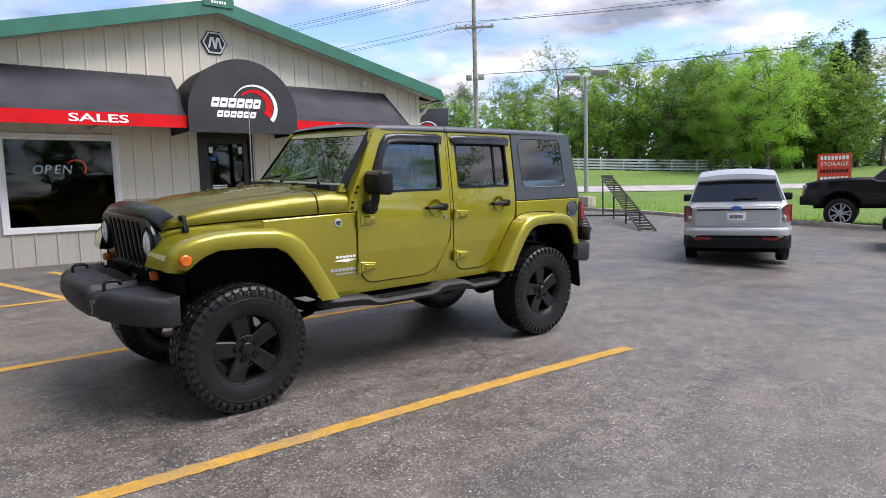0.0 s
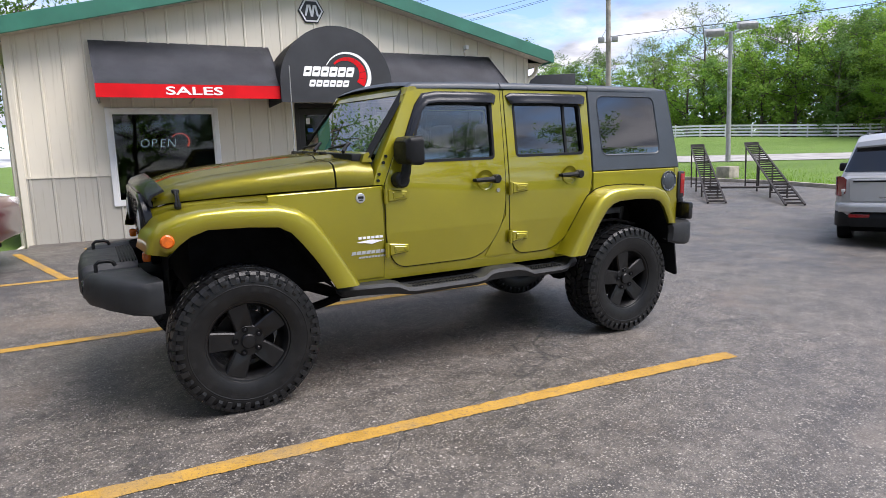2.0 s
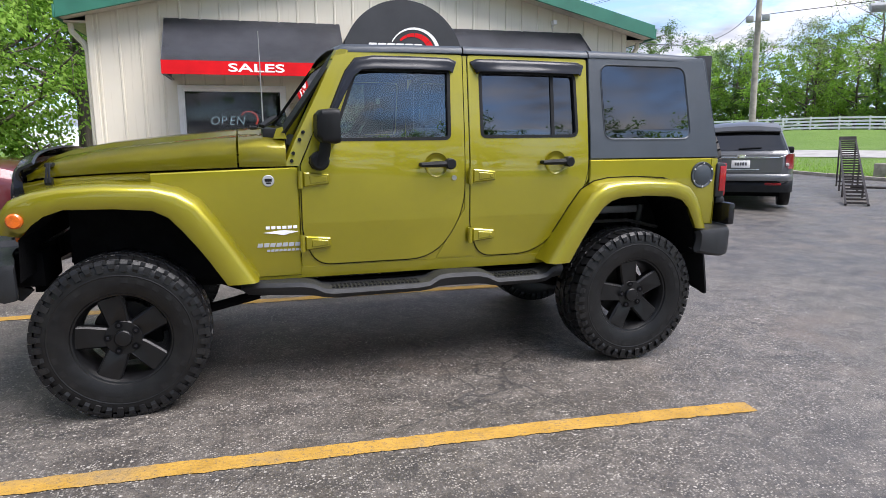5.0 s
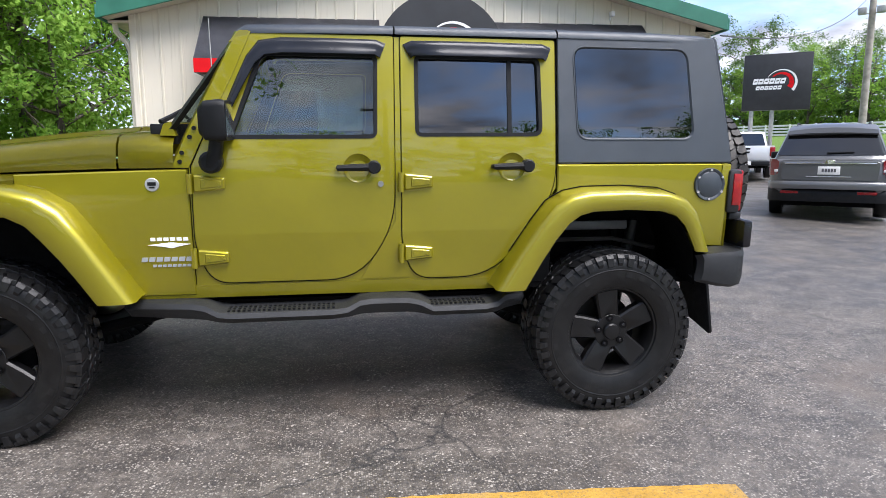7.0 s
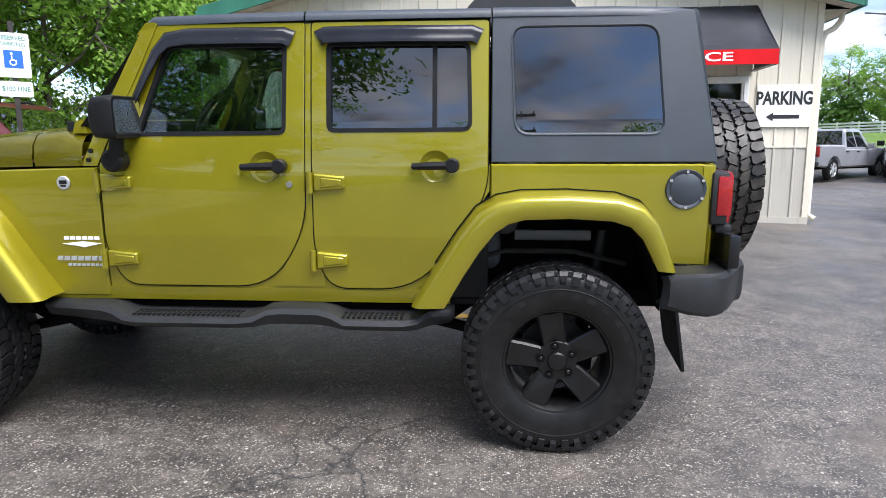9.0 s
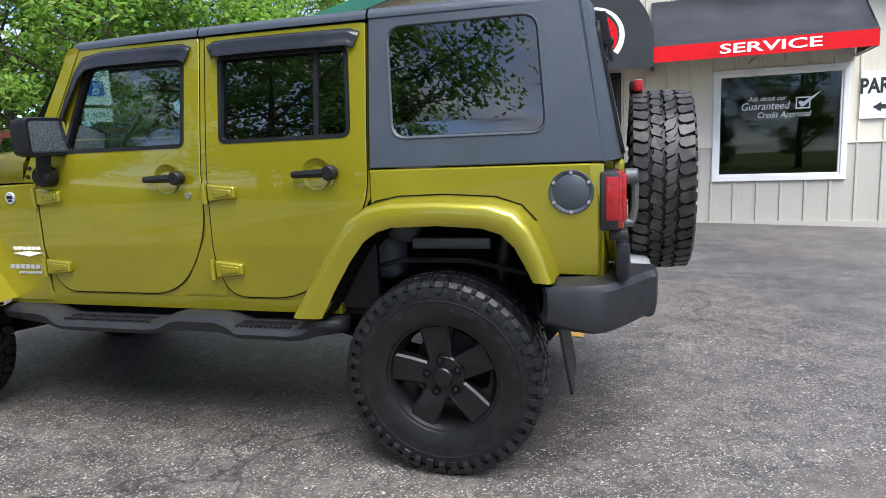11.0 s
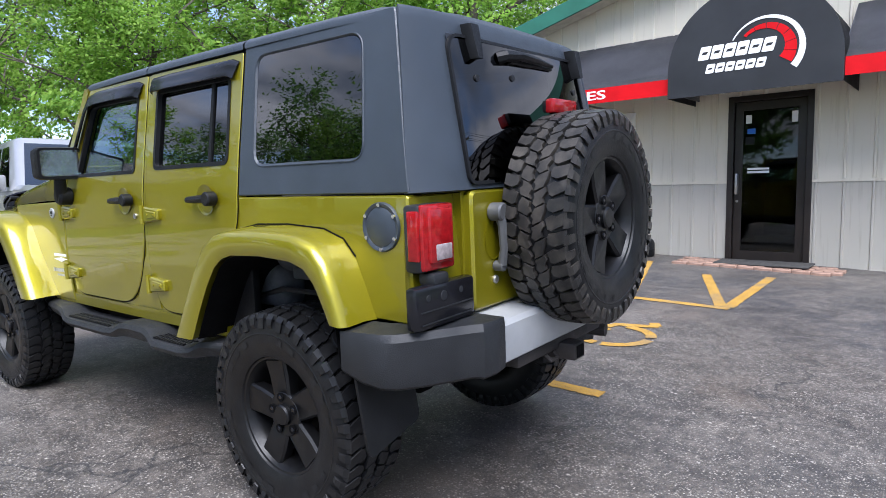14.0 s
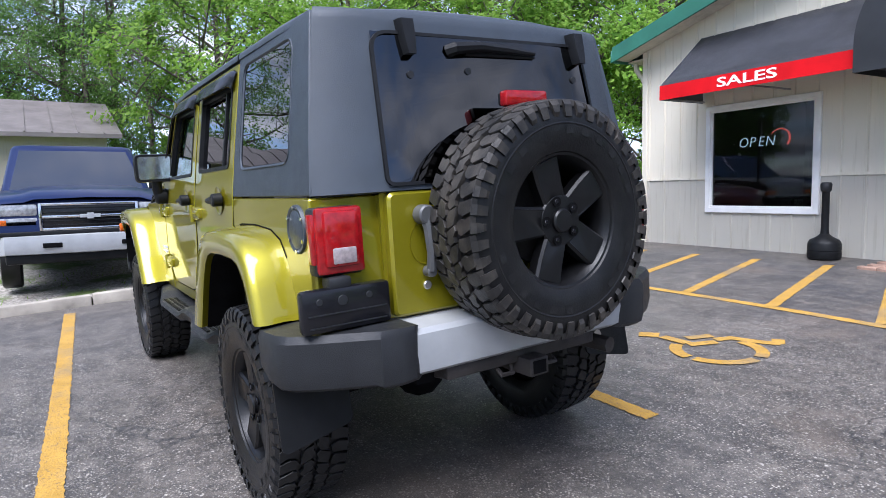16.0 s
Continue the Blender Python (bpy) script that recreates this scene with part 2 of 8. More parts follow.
def leaf_mat(name, a, c):
    m, n, l, b = nodes_of(name)
    gi = n.new("ShaderNodeNewGeometry")
    col = mixed(n, l, gi.outputs["Random Per Island"], a, c)
    oi = n.new("ShaderNodeObjectInfo")
    hs = n.new("ShaderNodeHueSaturation")
    mr = n.new("ShaderNodeMapRange")
    mr.inputs["To Min"].default_value, mr.inputs["To Max"].default_value = 0.75, 1.25
    l.new(oi.outputs["Random"], mr.inputs["Value"])
    l.new(mr.outputs[0], hs.inputs["Value"])
    l.new(col, hs.inputs["Color"])
    l.new(hs.outputs[0], b.inputs["Base Color"])
    b.inputs["Roughness"].default_value = 0.55
    b.inputs["Specular IOR Level"].default_value = 0.3
    tl = n.new("ShaderNodeBsdfTranslucent")
    l.new(hs.outputs[0], tl.inputs[0])
    mx = n.new("ShaderNodeMixShader")
    mx.inputs[0].default_value = 0.55
    l.new(b.outputs[0], mx.inputs[1])
    l.new(tl.outputs[0], mx.inputs[2])
    l.new(mx.outputs[0], n["Material Output"].inputs["Surface"])
    return m


def bark_mat():
    m, n, l, b = nodes_of("bark")
    c = mixed(n, l, noise_fac(n, l, 5, 0.35, 0.65, 7, stretch=(1, 1, 0.15)), (0.055, 0.043, 0.034), (0.16, 0.135, 0.11))
    l.new(c, b.inputs["Base Color"])
    b.inputs["Roughness"].default_value = 0.95
    bumped(n, l, b, noise_fac(n, l, 12, 0.3, 0.7, 6, stretch=(1, 1, 0.12)), 0.9, 0.03)
    return m


def siding_mat(name, col):
    m, n, l, b = nodes_of(name)
    c = mixed(n, l, noise_fac(n, l, 0.9, 0.3, 0.7, 4), tuple(v * 0.93 for v in col), col)
    streak = noise_fac(n, l, 3.2, 0.56, 0.8, 6, stretch=(6, 6, 0.35))
    c = mixed(n, l, streak, c, tuple(v * 0.74 for v in (col[0], col[1] * 0.97, col[2] * 0.9)))
    l.new(c, b.inputs["Base Color"])
    b.inputs["Roughness"].default_value = 0.48
    bumped(n, l, b, noise_fac(n, l, 2.2, 0.3, 0.7, 2), 0.12, 0.01)
    return m


def tyre_mat(name, col, dirt):
    m, n, l, b = nodes_of(name)
    c = mixed(n, l, noise_fac(n, l, 14, 0.42, 0.72, 7), col, dirt)
    l.new(c, b.inputs["Base Color"])
    b.inputs["Roughness"].default_value = 0.38
    b.inputs["Specular IOR Level"].default_value = 0.28
    bumped(n, l, b, noise_fac(n, l, 130, 0.3, 0.7, 3), 0.2, 0.002)
    return m


M = {
    "asphalt": asphalt_mat(), "line": worn_paint_mat(), "grass": ground_mat(), "gravel": gravel_mat(),
    "road": plain("road_surface", (0.30, 0.29, 0.28), 0.85, var=0.2, scale=1.2, fine=60, bump=0.4),
    "concrete": plain("concrete", (0.30, 0.27, 0.225), 0.88, var=0.28, scale=3.5, fine=90, bump=0.5),
    "green_paint": car_paint("olive_paint", (0.312, 0.272, 0.003), (0.222, 0.195, 0.002), 0.60, 0.44, 1.0),
    "top": plain("hard_top_plastic", (0.032, 0.041, 0.053), 0.43, var=0.1, scale=5, fine=420, bump=0.25, spec=0.6),
    "trim": plain("black_trim_plastic", (0.008, 0.0085, 0.0095), 0.46, var=0.2, scale=11, fine=300, bump=0.25, spec=0.22),
    "bumper": plain("bumper_plastic", (0.014, 0.015, 0.017), 0.50, var=0.2, scale=7, fine=350, bump=0.3, spec=0.4),
    "gloss_black": plain("gloss_black", (0.008, 0.008, 0.010), 0.2, var=0.2, bump=0.0, spec=0.4),
    "truck_lamp": plain("truck_lamp", (0.34, 0.35, 0.36), 0.16, 0.3, var=0.3, scale=26, bump=0.0, coat=0.6),
    "suv_lens": plain("dark_red_lens", (0.17, 0.014, 0.016), 0.15, var=0.2, scale=40, bump=0.0, coat=0.4),
    "under": plain("underbody", (0.004, 0.004, 0.0045), 0.85, var=0.35, scale=12, fine=90, bump=0.4, spec=0.08),
    "tyre": tyre_mat("tyre_rubber", (0.006, 0.006, 0.0065), (0.012, 0.012, 0.012)),
    "tread": tyre_mat("tread_rubber", (0.008, 0.0082, 0.009), (0.018, 0.0178, 0.018)),
    "spare_tread": tyre_mat("worn_tread_rubber", (0.020, 0.019, 0.018), (0.060, 0.053, 0.045)),
    "wheel": plain("black_wheel", (0.005, 0.005, 0.0055), 0.36, var=0.25, scale=14, fine=200, bump=0.06, spec=0.34),
    "steel": plain("bare_steel", (0.42, 0.41, 0.40), 0.38, 0.9, var=0.2),
    "silver": plain("silver_plastic", (0.38, 0.39, 0.40), 0.42, 0.25, var=0.08, scale=6, bump=0.05),
    "chrome": plain("chrome", (0.72, 0.72, 0.73), 0.14, 1.0, var=0.06, bump=0.0),
    "cloth": plain("seat_cloth", (0.085, 0.088, 0.095), 0.9, var=0.2, scale=20, fine=500, bump=0.4),
    "glass": glass("tinted_glass", (0.07, 0.08, 0.09), 0.0, 2.05),
    "clear": glass("clear_glass", (0.58, 0.68, 0.66), 0.0, 1.85),
    "screen": glass("windshield_glass", (0.40, 0.52, 0.48), 0.0, 2.5),
    "shop_glass": glass("shop_glass", (0.30, 0.32, 0.32), 0.0, 1.42),
    "hatch_glass": glass("hatch_glass", (0.02, 0.022, 0.025), 0.0, 1.8),
    "lamp_lens": plain("headlamp_lens", (0.62, 0.64, 0.64), 0.12, var=0.25, scale=30, bump=0.0, coat=0.6),
    "visor": plain("smoked_plastic", (0.014, 0.015, 0.019), 0.22, var=0.15, scale=6, bump=0.0, spec=0.34),
    "reverse_lens": plain("reverse_lens", (0.30, 0.25, 0.25), 0.15, var=0.2, scale=50, bump=0.0, coat=0.4),
    "handle_grey": plain("cast_grey", (0.10, 0.102, 0.105), 0.45, 0.3, var=0.15),
    "red_lens": plain("red_lens", (0.27, 0.006, 0.008), 0.12, var=0.2, scale=40, bump=0.0, coat=0.2),
    "white_lens": plain("white_lens", (0.62, 0.60, 0.58), 0.15, var=0.15, scale=40, bump=0.0, coat=0.5),
    "amber": plain("amber_lens", (0.52, 0.10, 0.006), 0.2, var=0.2, scale=60, bump=0.0, coat=0.15),
    "lamp": plain("headlamp_reflector", (0.86, 0.86, 0.84), 0.35, 0.25, var=0.2, scale=30, bump=0.0),
    "cream": siding_mat("cream_siding", (0.73, 0.675, 0.550)),
    "grey_siding": siding_mat("grey_siding", (0.46, 0.435, 0.372)),
    "white": plain("white_paint", (0.78, 0.77, 0.75), 0.5, var=0.07, scale=4, bump=0.05),
    "roof_green": plain("green_trim", (0.030, 0.150, 0.100), 0.42, var=0.14, scale=2.0, bump=0.05),
    "roof": plain("roof_metal", (0.10, 0.19, 0.15), 0.5, 0.2, var=0.12, scale=2.0),
    "soffit": plain("soffit", (0.58, 0.54, 0.45), 0.6, var=0.1),
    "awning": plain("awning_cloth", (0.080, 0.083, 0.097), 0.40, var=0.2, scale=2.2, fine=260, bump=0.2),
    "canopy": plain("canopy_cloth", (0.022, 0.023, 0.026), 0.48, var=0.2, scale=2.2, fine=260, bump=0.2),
    "red": plain("red_cloth", (0.60, 0.004, 0.008), 0.6, var=0.1, scale=3, fine=260, bump=0.1, spec=0.2),
    "letter": plain("white_letter", (0.82, 0.82, 0.82), 0.5, var=0.03, bump=0.0),
    "black_letter": plain("black_letter", (0.015, 0.015, 0.016), 0.5, var=0.03, bump=0.0),
    "brown_frame": plain("bronze_frame", (0.030, 0.024, 0.021), 0.35, 0.3, var=0.15, scale=5),
    "dark_room": plain("shaded_interior", (0.035, 0.033, 0.032), 0.8, var=0.3, scale=1.5),
    "brick": plain("paving_brick", (0.30, 0.19, 0.14), 0.85, var=0.25, scale=9, bump=0.4),
    "mat": plain("door_mat", (0.05, 0.048, 0.045), 0.95, var=0.3, scale=30, bump=0.6),
    "wood": plain("weathered_pole", (0.30, 0.27, 0.235), 0.9, var=0.25, scale=3, bump=0.4),
    "lamp_grey": plain("galvanised", (0.36, 0.36, 0.35), 0.5, 0.5, var=0.15),
    "blue": plain("sign_blue", (0.02, 0.13, 0.52), 0.4, var=0.05, bump=0.0),
    "sign_green": plain("sign_green", (0.03, 0.22, 0.17), 0.4, var=0.05, bump=0.0),
    "orange_red": plain("sign_red", (0.70, 0.055, 0.035), 0.5, var=0.06, bump=0.0),
    "rust": plain("rusty_steel", (0.035, 0.030, 0.028), 0.7, 0.3, var=0.4, scale=8, bump=0.3),
    "leaf_a": leaf_mat("leaf_fresh", (0.14, 0.27, 0.03), (0.30, 0.48, 0.07)),
    "leaf_d": leaf_mat("leaf_light", (0.13, 0.28, 0.03), (0.31, 0.48, 0.075)),
    "leaf_e": leaf_mat("leaf_bright", (0.18, 0.36, 0.035), (0.38, 0.58, 0.095)),
    "leaf_b": leaf_mat("leaf_dark", (0.075, 0.165, 0.036), (0.19, 0.32, 0.075)),
    "leaf_c": leaf_mat("leaf_pale", (0.14, 0.20, 0.07), (0.29, 0.36, 0.15)),
    "needle": leaf_mat("needles", (0.03, 0.07, 0.03), (0.08, 0.14, 0.055)),
    "bark": bark_mat(),
    "shed_wall": siding_mat("shed_siding", (0.37, 0.325, 0.27)),
    "shed_roof": plain("shed_roof", (0.17, 0.148, 0.142), 0.5, 0.2, var=0.15, scale=1.5),
    "neon_white": plain("neon_tube", (0.7, 0.8, 0.85), 0.4, bump=0.0),
}


def glow(name, col, power):
    m, n, l, b = nodes_of(name)
    b.inputs["Base Color"].default_value = (*col, 1)
    b.inputs["Emission Color"].default_value = (*col, 1)
    b.inputs["Emission Strength"].default_value = power
    return m


M["neon_w"] = glow("lit_tube_pale", (0.62, 0.80, 0.90), 2.6)
M["neon_r"] = glow("lit_tube_red", (1.0, 0.10, 0.06), 2.0)


# ---- building helpers ----
def soft(x):
    return math.log1p(math.exp(-abs(x))) + max(x, 0)


def ease(x):
    x = min(1, max(0, x))
    return x * x * (3 - 2 * x)


def h(x, y):
    """The height of the lot and of the land round it."""
    z = 0.047 * (-6 + soft((y + 0.85) + 6) - soft(y - 8.0))
    z -= 0.03 * 1.0 * (soft((x - 1.2) * 2.0) - soft((x - 10.0) * 2.0)) / 2.0
    q = 0.83 * x + 0.55 * y
    z += 0.55 * ease((q - 21) / 13) + 0.65 * ease((q - 33.5) / 12) + 1.65 * ease((q - 46) / 20) + 1.6 * ease((q - 66) / 60)
    z += 0.25 * ease((-5.0 - x) / 6)
    z -= 0.9 * ease((0.55 * x - 0.83 * y + 9) / 24) * ease((q - 40) / 20)
    return z


def mesh_of(name, bm, mat, smooth=38):
    bmesh.ops.recalc_face_normals(bm, faces=bm.faces)
    me = bpy.data.meshes.new(name)
    bm.to_mesh(me)
    bm.free()
    mats = mat if isinstance(mat, (list, tuple)) else [mat]
    for k in mats:
        me.materials.append(M[k] if isinstance(k, str) else k)
    if smooth:
        for p in me.polygons:
            p.use_smooth = True
        me.set_sharp_from_angle(angle=radians(smooth))
    return me


def part(name, bm, mat, parent=None, label="", smooth=38):
    """One mesh object, under a thing or a part, or by itself."""
    ob = new(name, mesh_of(name, bm, mat, smooth))
    ob.parent = parent
    return tagged(ob, label)


def thing(name, label, category, m=None, group="", kind=""):
    e = new(name)
    e.empty_display_size = 0.2
    if m is not None:
        e.matrix_basis = m
    return tagged(e, label, category, group, kind)


def solo(name, bm, mat, label, category, group="", kind="", smooth=38, m=None):
    ob = part(name, bm, mat, None, "", smooth)
    if m is not None:
        ob.matrix_basis = m
    return tagged(ob, label, category, group, kind)


def B():
    return bmesh.new()


def box(bm, x0, x1, y0, y1, z0, z1, bev=0.0, seg=2, m=None):
    r = bmesh.ops.create_cube(bm, size=1)
    vs = r["verts"]
    for v in vs:
        v.co = Vector(((x0 + x1) / 2 + v.co.x * (x1 - x0), (y0 + y1) / 2 + v.co.y * (y1 - y0), (z0 + z1) / 2 + v.co.z * (z1 - z0)))
    if bev:
        es = list({e for v in vs for e in v.link_edges})
        r = bmesh.ops.bevel(bm, geom=es, offset=bev, segments=seg, affect="EDGES", profile=0.5)
        vs = list({v for f in r["faces"] for v in f.verts} | {v for v in vs if v.is_valid})
    if m is not None:
        bmesh.ops.transform(bm, matrix=m, verts=[v for v in vs if v.is_valid])
    return bm


def lathe(bm, profile, axis="y", seg=32, m=None, a0=0.0, a1=360.0):
    """Turns a profile of (radius, place along the axis) round the axis."""
    rings = []
    full = abs(a1 - a0) >= 359.9
    count = seg if full else seg + 1
    for r, s in profile:
        ring = []
        for k in range(count):
            a = radians(a0 + (a1 - a0) * k / seg)
            c, d = r * math.cos(a), r * math.sin(a)
            p = (c, s, d) if axis == "y" else (c, d, s) if axis == "z" else (s, c, d)
            ring.append(bm.verts.new(m @ Vector(p) if m is not None else p))
        rings.append(ring)
    for A, C in zip(rings, rings[1:]):
        for k in range(count if full else count - 1):
            j = (k + 1) % count
            bm.faces.new((A[k], A[j], C[j], C[k]))
    for ring, (r, s) in ((rings[0], profile[0]), (rings[-1], profile[-1])):
        if r > 1e-6 and full and len(profile) > 1:
            pass
    return rings


def disc(bm, r, s, seg=24, axis="y", m=None):
    pts = []
    for k in range(seg):
        a = 2 * math.pi * k / seg
        c, d = r * math.cos(a), r * math.sin(a)
        p = Vector((c, s, d) if axis == "y" else (c, d, s) if axis == "z" else (s, c, d))
        pts.append(bm.verts.new(m @ p if m is not None else p))
    return bm.faces.new(pts)


def drum(bm, r, s0, s1, seg=24, axis="y", bev=0.0, m=None):
    """A closed round body with chamfered rims."""
    e = bev if s1 > s0 else -bev
    prof = [(r - bev, s0), (r, s0 + e), (r, s1 - e), (r - bev, s1)] if bev else [(r, s0), (r, s1)]
    rings = lathe(bm, prof, axis, seg, m)
    bm.faces.new(rings[0])
    bm.faces.new(list(reversed(rings[-1])))


def tube(bm, pts, r, seg=8, caps=True):
    """A round bar along points; r is one radius or one for each point."""
    pts = [Vector(p) for p in pts]
    rs = r if isinstance(r, (list, tuple)) else [r] * len(pts)
    rings, up = [], None
    for k, p in enumerate(pts):
        t = (pts[min(k + 1, len(pts) - 1)] - pts[max(k - 1, 0)]).normalized()
        if up is None:
            up = t.orthogonal().normalized()
        up = (up - t * up.dot(t)).normalized()
        s = t.cross(up)
        rings.append([bm.verts.new(p + (up * math.cos(2 * math.pi * j / seg) + s * math.sin(2 * math.pi * j / seg)) * rs[k]) for j in range(seg)])
    for A, C in zip(rings, rings[1:]):
        for j in range(seg):
            i = (j + 1) % seg
            bm.faces.new((A[j], A[i], C[i], C[j]))
    if caps:
        bm.faces.new(list(reversed(rings[0])))
        bm.faces.new(rings[-1])


def loft(bm, sections, closed=False, caps=False):
    """Skins rows of points; closed: each row is a ring."""
    rows = [[bm.verts.new(p) for p in s] for s in sections]
    for A, C in zip(rows, rows[1:]):
        n = len(A)
        for j in range(n if closed else n - 1):
            i = (j + 1) % n
            bm.faces.new((A[j], A[i], C[i], C[j]))
    if caps:
        bm.faces.new(list(reversed(rows[0])))
        bm.faces.new(rows[-1])
    return rows


def fillet(pts, r, seg=5):
    """Rounds the corners of a polygon; r: one radius or one for each corner."""
    out = []
    n = len(pts)
    for k in range(n):
        p, a, c = Vector(pts[k]), Vector(pts[k - 1]), Vector(pts[(k + 1) % n])
        rr = r[k] if isinstance(r, (list, tuple)) else r
        if rr <= 0:
            out.append(tuple(p))
            continue
        u, v = (a - p), (c - p)
        rr = min(rr, u.length * 0.48, v.length * 0.48)
        s, e = p + u.normalized() * rr, p + v.normalized() * rr
        for j in range(seg + 1):
            t = j / seg
            q = s * (1 - t) ** 2 + p * 2 * t * (1 - t) + e * t * t
            out.append(tuple(q))
    return out


def grown(pts, d):
    """The polygon moved outward by d (inward where d is below 0)."""
    n = len(pts)
    area = sum(pts[k - 1][0] * pts[k][1] - pts[k][0] * pts[k - 1][1] for k in range(n))
    sgn = 1 if area > 0 else -1
    out = []
    for k in range(n):
        p, a, c = Vector(pts[k]), Vector(pts[k - 1]), Vector(pts[(k + 1) % n])
        u, v = (p - a), (c - p)
        u = u.normalized() if u.length > 1e-9 else v.normalized()
        v = v.normalized() if v.length > 1e-9 else u
        nu, nv = Vector((u.y, -u.x)) * sgn, Vector((v.y, -v.x)) * sgn
        b = nu + nv
        b = b / max(0.35, b.length_squared / 2) if b.length > 1e-6 else nu
        out.append(tuple(p + b * d))
    return out


def fill(bm, loops, verts, flip=False):
    """Fills an outline with holes; loops are lists of 2D points, verts the same lists as mesh vertices."""
    flat = [v for vs in verts for v in vs]
    for tri in tessellate([[Vector((*p, 0)) for p in loop] for loop in loops]):
        f = [flat[i] for i in tri]
        try:
            bm.faces.new(list(reversed(f)) if flip else f)
        except ValueError:
            pass


tessellate = mathutils.geometry.tessellate_polygon


def plate(bm, outer, holes=(), y=0.0, th=0.02, ch=0.0, bend=None, cuts=(), sgn=1, plane="xz"):
    """A slab in the x-z plane: its face at y, its back th behind it (towards +y), edges chamfered by ch, cut and bent along
    z by bend(z) (an offset in y); sgn -1 mirrors it in y."""
    first = len(bm.verts)
    tmp = bmesh.new()
    loops = [list(outer)] + [list(q) for q in holes]
    face = [grown(loops[0], -ch)] + [grown(q, ch) for q in loops[1:]] if ch else loops
    put = lambda loop, yy: [tmp.verts.new((p[0], yy, p[1])) for p in loop]
    f_v = [put(q, y) for q in face]
    m_v = [put(q, y + ch) for q in loops] if ch else f_v
    b_v = [put(q, y + th) for q in loops]
    fill(tmp, face, f_v)
    fill(tmp, loops, b_v, True)
    for pairs in (zip(f_v, m_v), zip(m_v, b_v)) if ch else (zip(f_v, b_v),):
        for A, C in pairs:
            for k in range(len(A)):
                j = (k + 1) % len(A)
                tmp.faces.new((A[k], A[j], C[j], C[k]))
    for z in cuts:
        bmesh.ops.bisect_plane(tmp, geom=list(tmp.verts) + list(tmp.edges) + list(tmp.faces), plane_co=(0, 0, z), plane_no=(0, 0, 1), dist=1e-5)
    if bend:
        for v in tmp.verts:
            v.co.y += bend(v.co.z)
    if sgn < 0:
        for v in tmp.verts:
            v.co.y = -v.co.y
        bmesh.ops.reverse_faces(tmp, faces=tmp.faces)
    me = bpy.data.meshes.new("tmp")
    tmp.to_mesh(me)
    tmp.free()
    bm.from_mesh(me)
    bpy.data.meshes.remove(me)
    return bm


def moved(bm, m):
    bmesh.ops.transform(bm, matrix=m, verts=bm.verts)
    return bm


def words(name, text, size, mat, m, parent=None, extrude=0.002, shear=0.0, wide=1.0, align="CENTER", bold=0.0):
    """Lettering as a mesh, in the x-z plane, facing -y, at the pose m."""
    c = bpy.data.curves.new(name, "FONT")
    c.body, c.size, c.extrude, c.shear, c.offset = text, size, extrude, shear, bold
    c.align_x, c.align_y = align, "CENTER"
    c.resolution_u = 3
    o = bpy.data.objects.new(name, c)
    scene.collection.objects.link(o)
    me = bpy.data.meshes.new_from_object(o.evaluated_get(bpy.context.evaluated_depsgraph_get()))
    bpy.data.objects.remove(o)
    bpy.data.curves.remove(c)
    me.transform(Matrix.Diagonal((wide, 1, 1, 1)))
    me.transform(pose(0, 0, 0, 90, 0, 0))
    me.materials.clear()
    me.materials.append(M[mat])
    ob = new(name, me)
    ob.parent = parent
    ob.matrix_basis = m
    return ob


# ---- the land: ground, lot, kerbs, road ----
def grid_sheet(xs, ys, lift, keep=None):
    bm = B()
    vs = {}
    for i, x in enumerate(xs):
        for j, y in enumerate(ys):
            vs[i, j] = bm.verts.new((x, y, h(x, y) + lift))
    for i in range(len(xs) - 1):
        for j in range(len(ys) - 1):
            if keep is None or keep((xs[i] + xs[i + 1]) / 2, (ys[j] + ys[j + 1]) / 2):
                bm.faces.new((vs[i, j], vs[i + 1, j], vs[i + 1, j + 1], vs[i, j + 1]))
    bmesh.ops.delete(bm, geom=[v for v in bm.verts if not v.link_faces], context="VERTS")
    return bm


def steps(*spans):
    out = []
    for a, b, d in spans:
        n = max(1, round((b - a) / d))
        out += [a + (b - a) * k / n for k in range(n)]
    return out + [spans[-1][1]]


KX = -4.62                       # face of the kerb before the bays


def lot_right(y):
    return 18.2 + (ease((y - 6.5) / 5) * 1.6 if y > 6.5 else 0) + max(0, y - 11) * 0.09


gx = steps((-900, -200, 175), (-200, -40, 20), (-40, -6, 2), (-6, 24, 0.75), (24, 80, 2), (80, 240, 20), (240, 900, 165))
gy = steps((-900, -200, 175), (-200, -40, 20), (-40, -8, 2), (-8, 24, 0.75), (24, 80, 2), (80, 240, 20), (240, 900, 165))
LOT = lambda x, y: KX - 0.3 < x < lot_right(y) + 0.3 and -44 < y < 50 and not (x < -3.2 and y > 6.4)
bm = grid_sheet(gx, gy, 0.0)
for v in bm.verts:
    if LOT(v.co.x, v.co.y):
        v.co.z -= 0.10
solo("ground", bm, "grass", "mown green grass land round the lot", "ground", kind="structure")

bm = B()
lx0 = steps((0, 1, 0.03))
ly = steps((-45, -9, 1.5), (-9, 9, 0.45), (9, 52, 1.5))
rows = []
for y in ly:
    x0 = KX if y < 6.6 else -3.05
    rows.append([(x0 + (lot_right(y) - x0) * t, y, h(x0 + (lot_right(y) - x0) * t, y)) for t in lx0])
loft(bm, rows)
solo("parking_lot", bm, "asphalt", "worn grey asphalt lot with cracks and pale stones", "pavement", kind="structure")


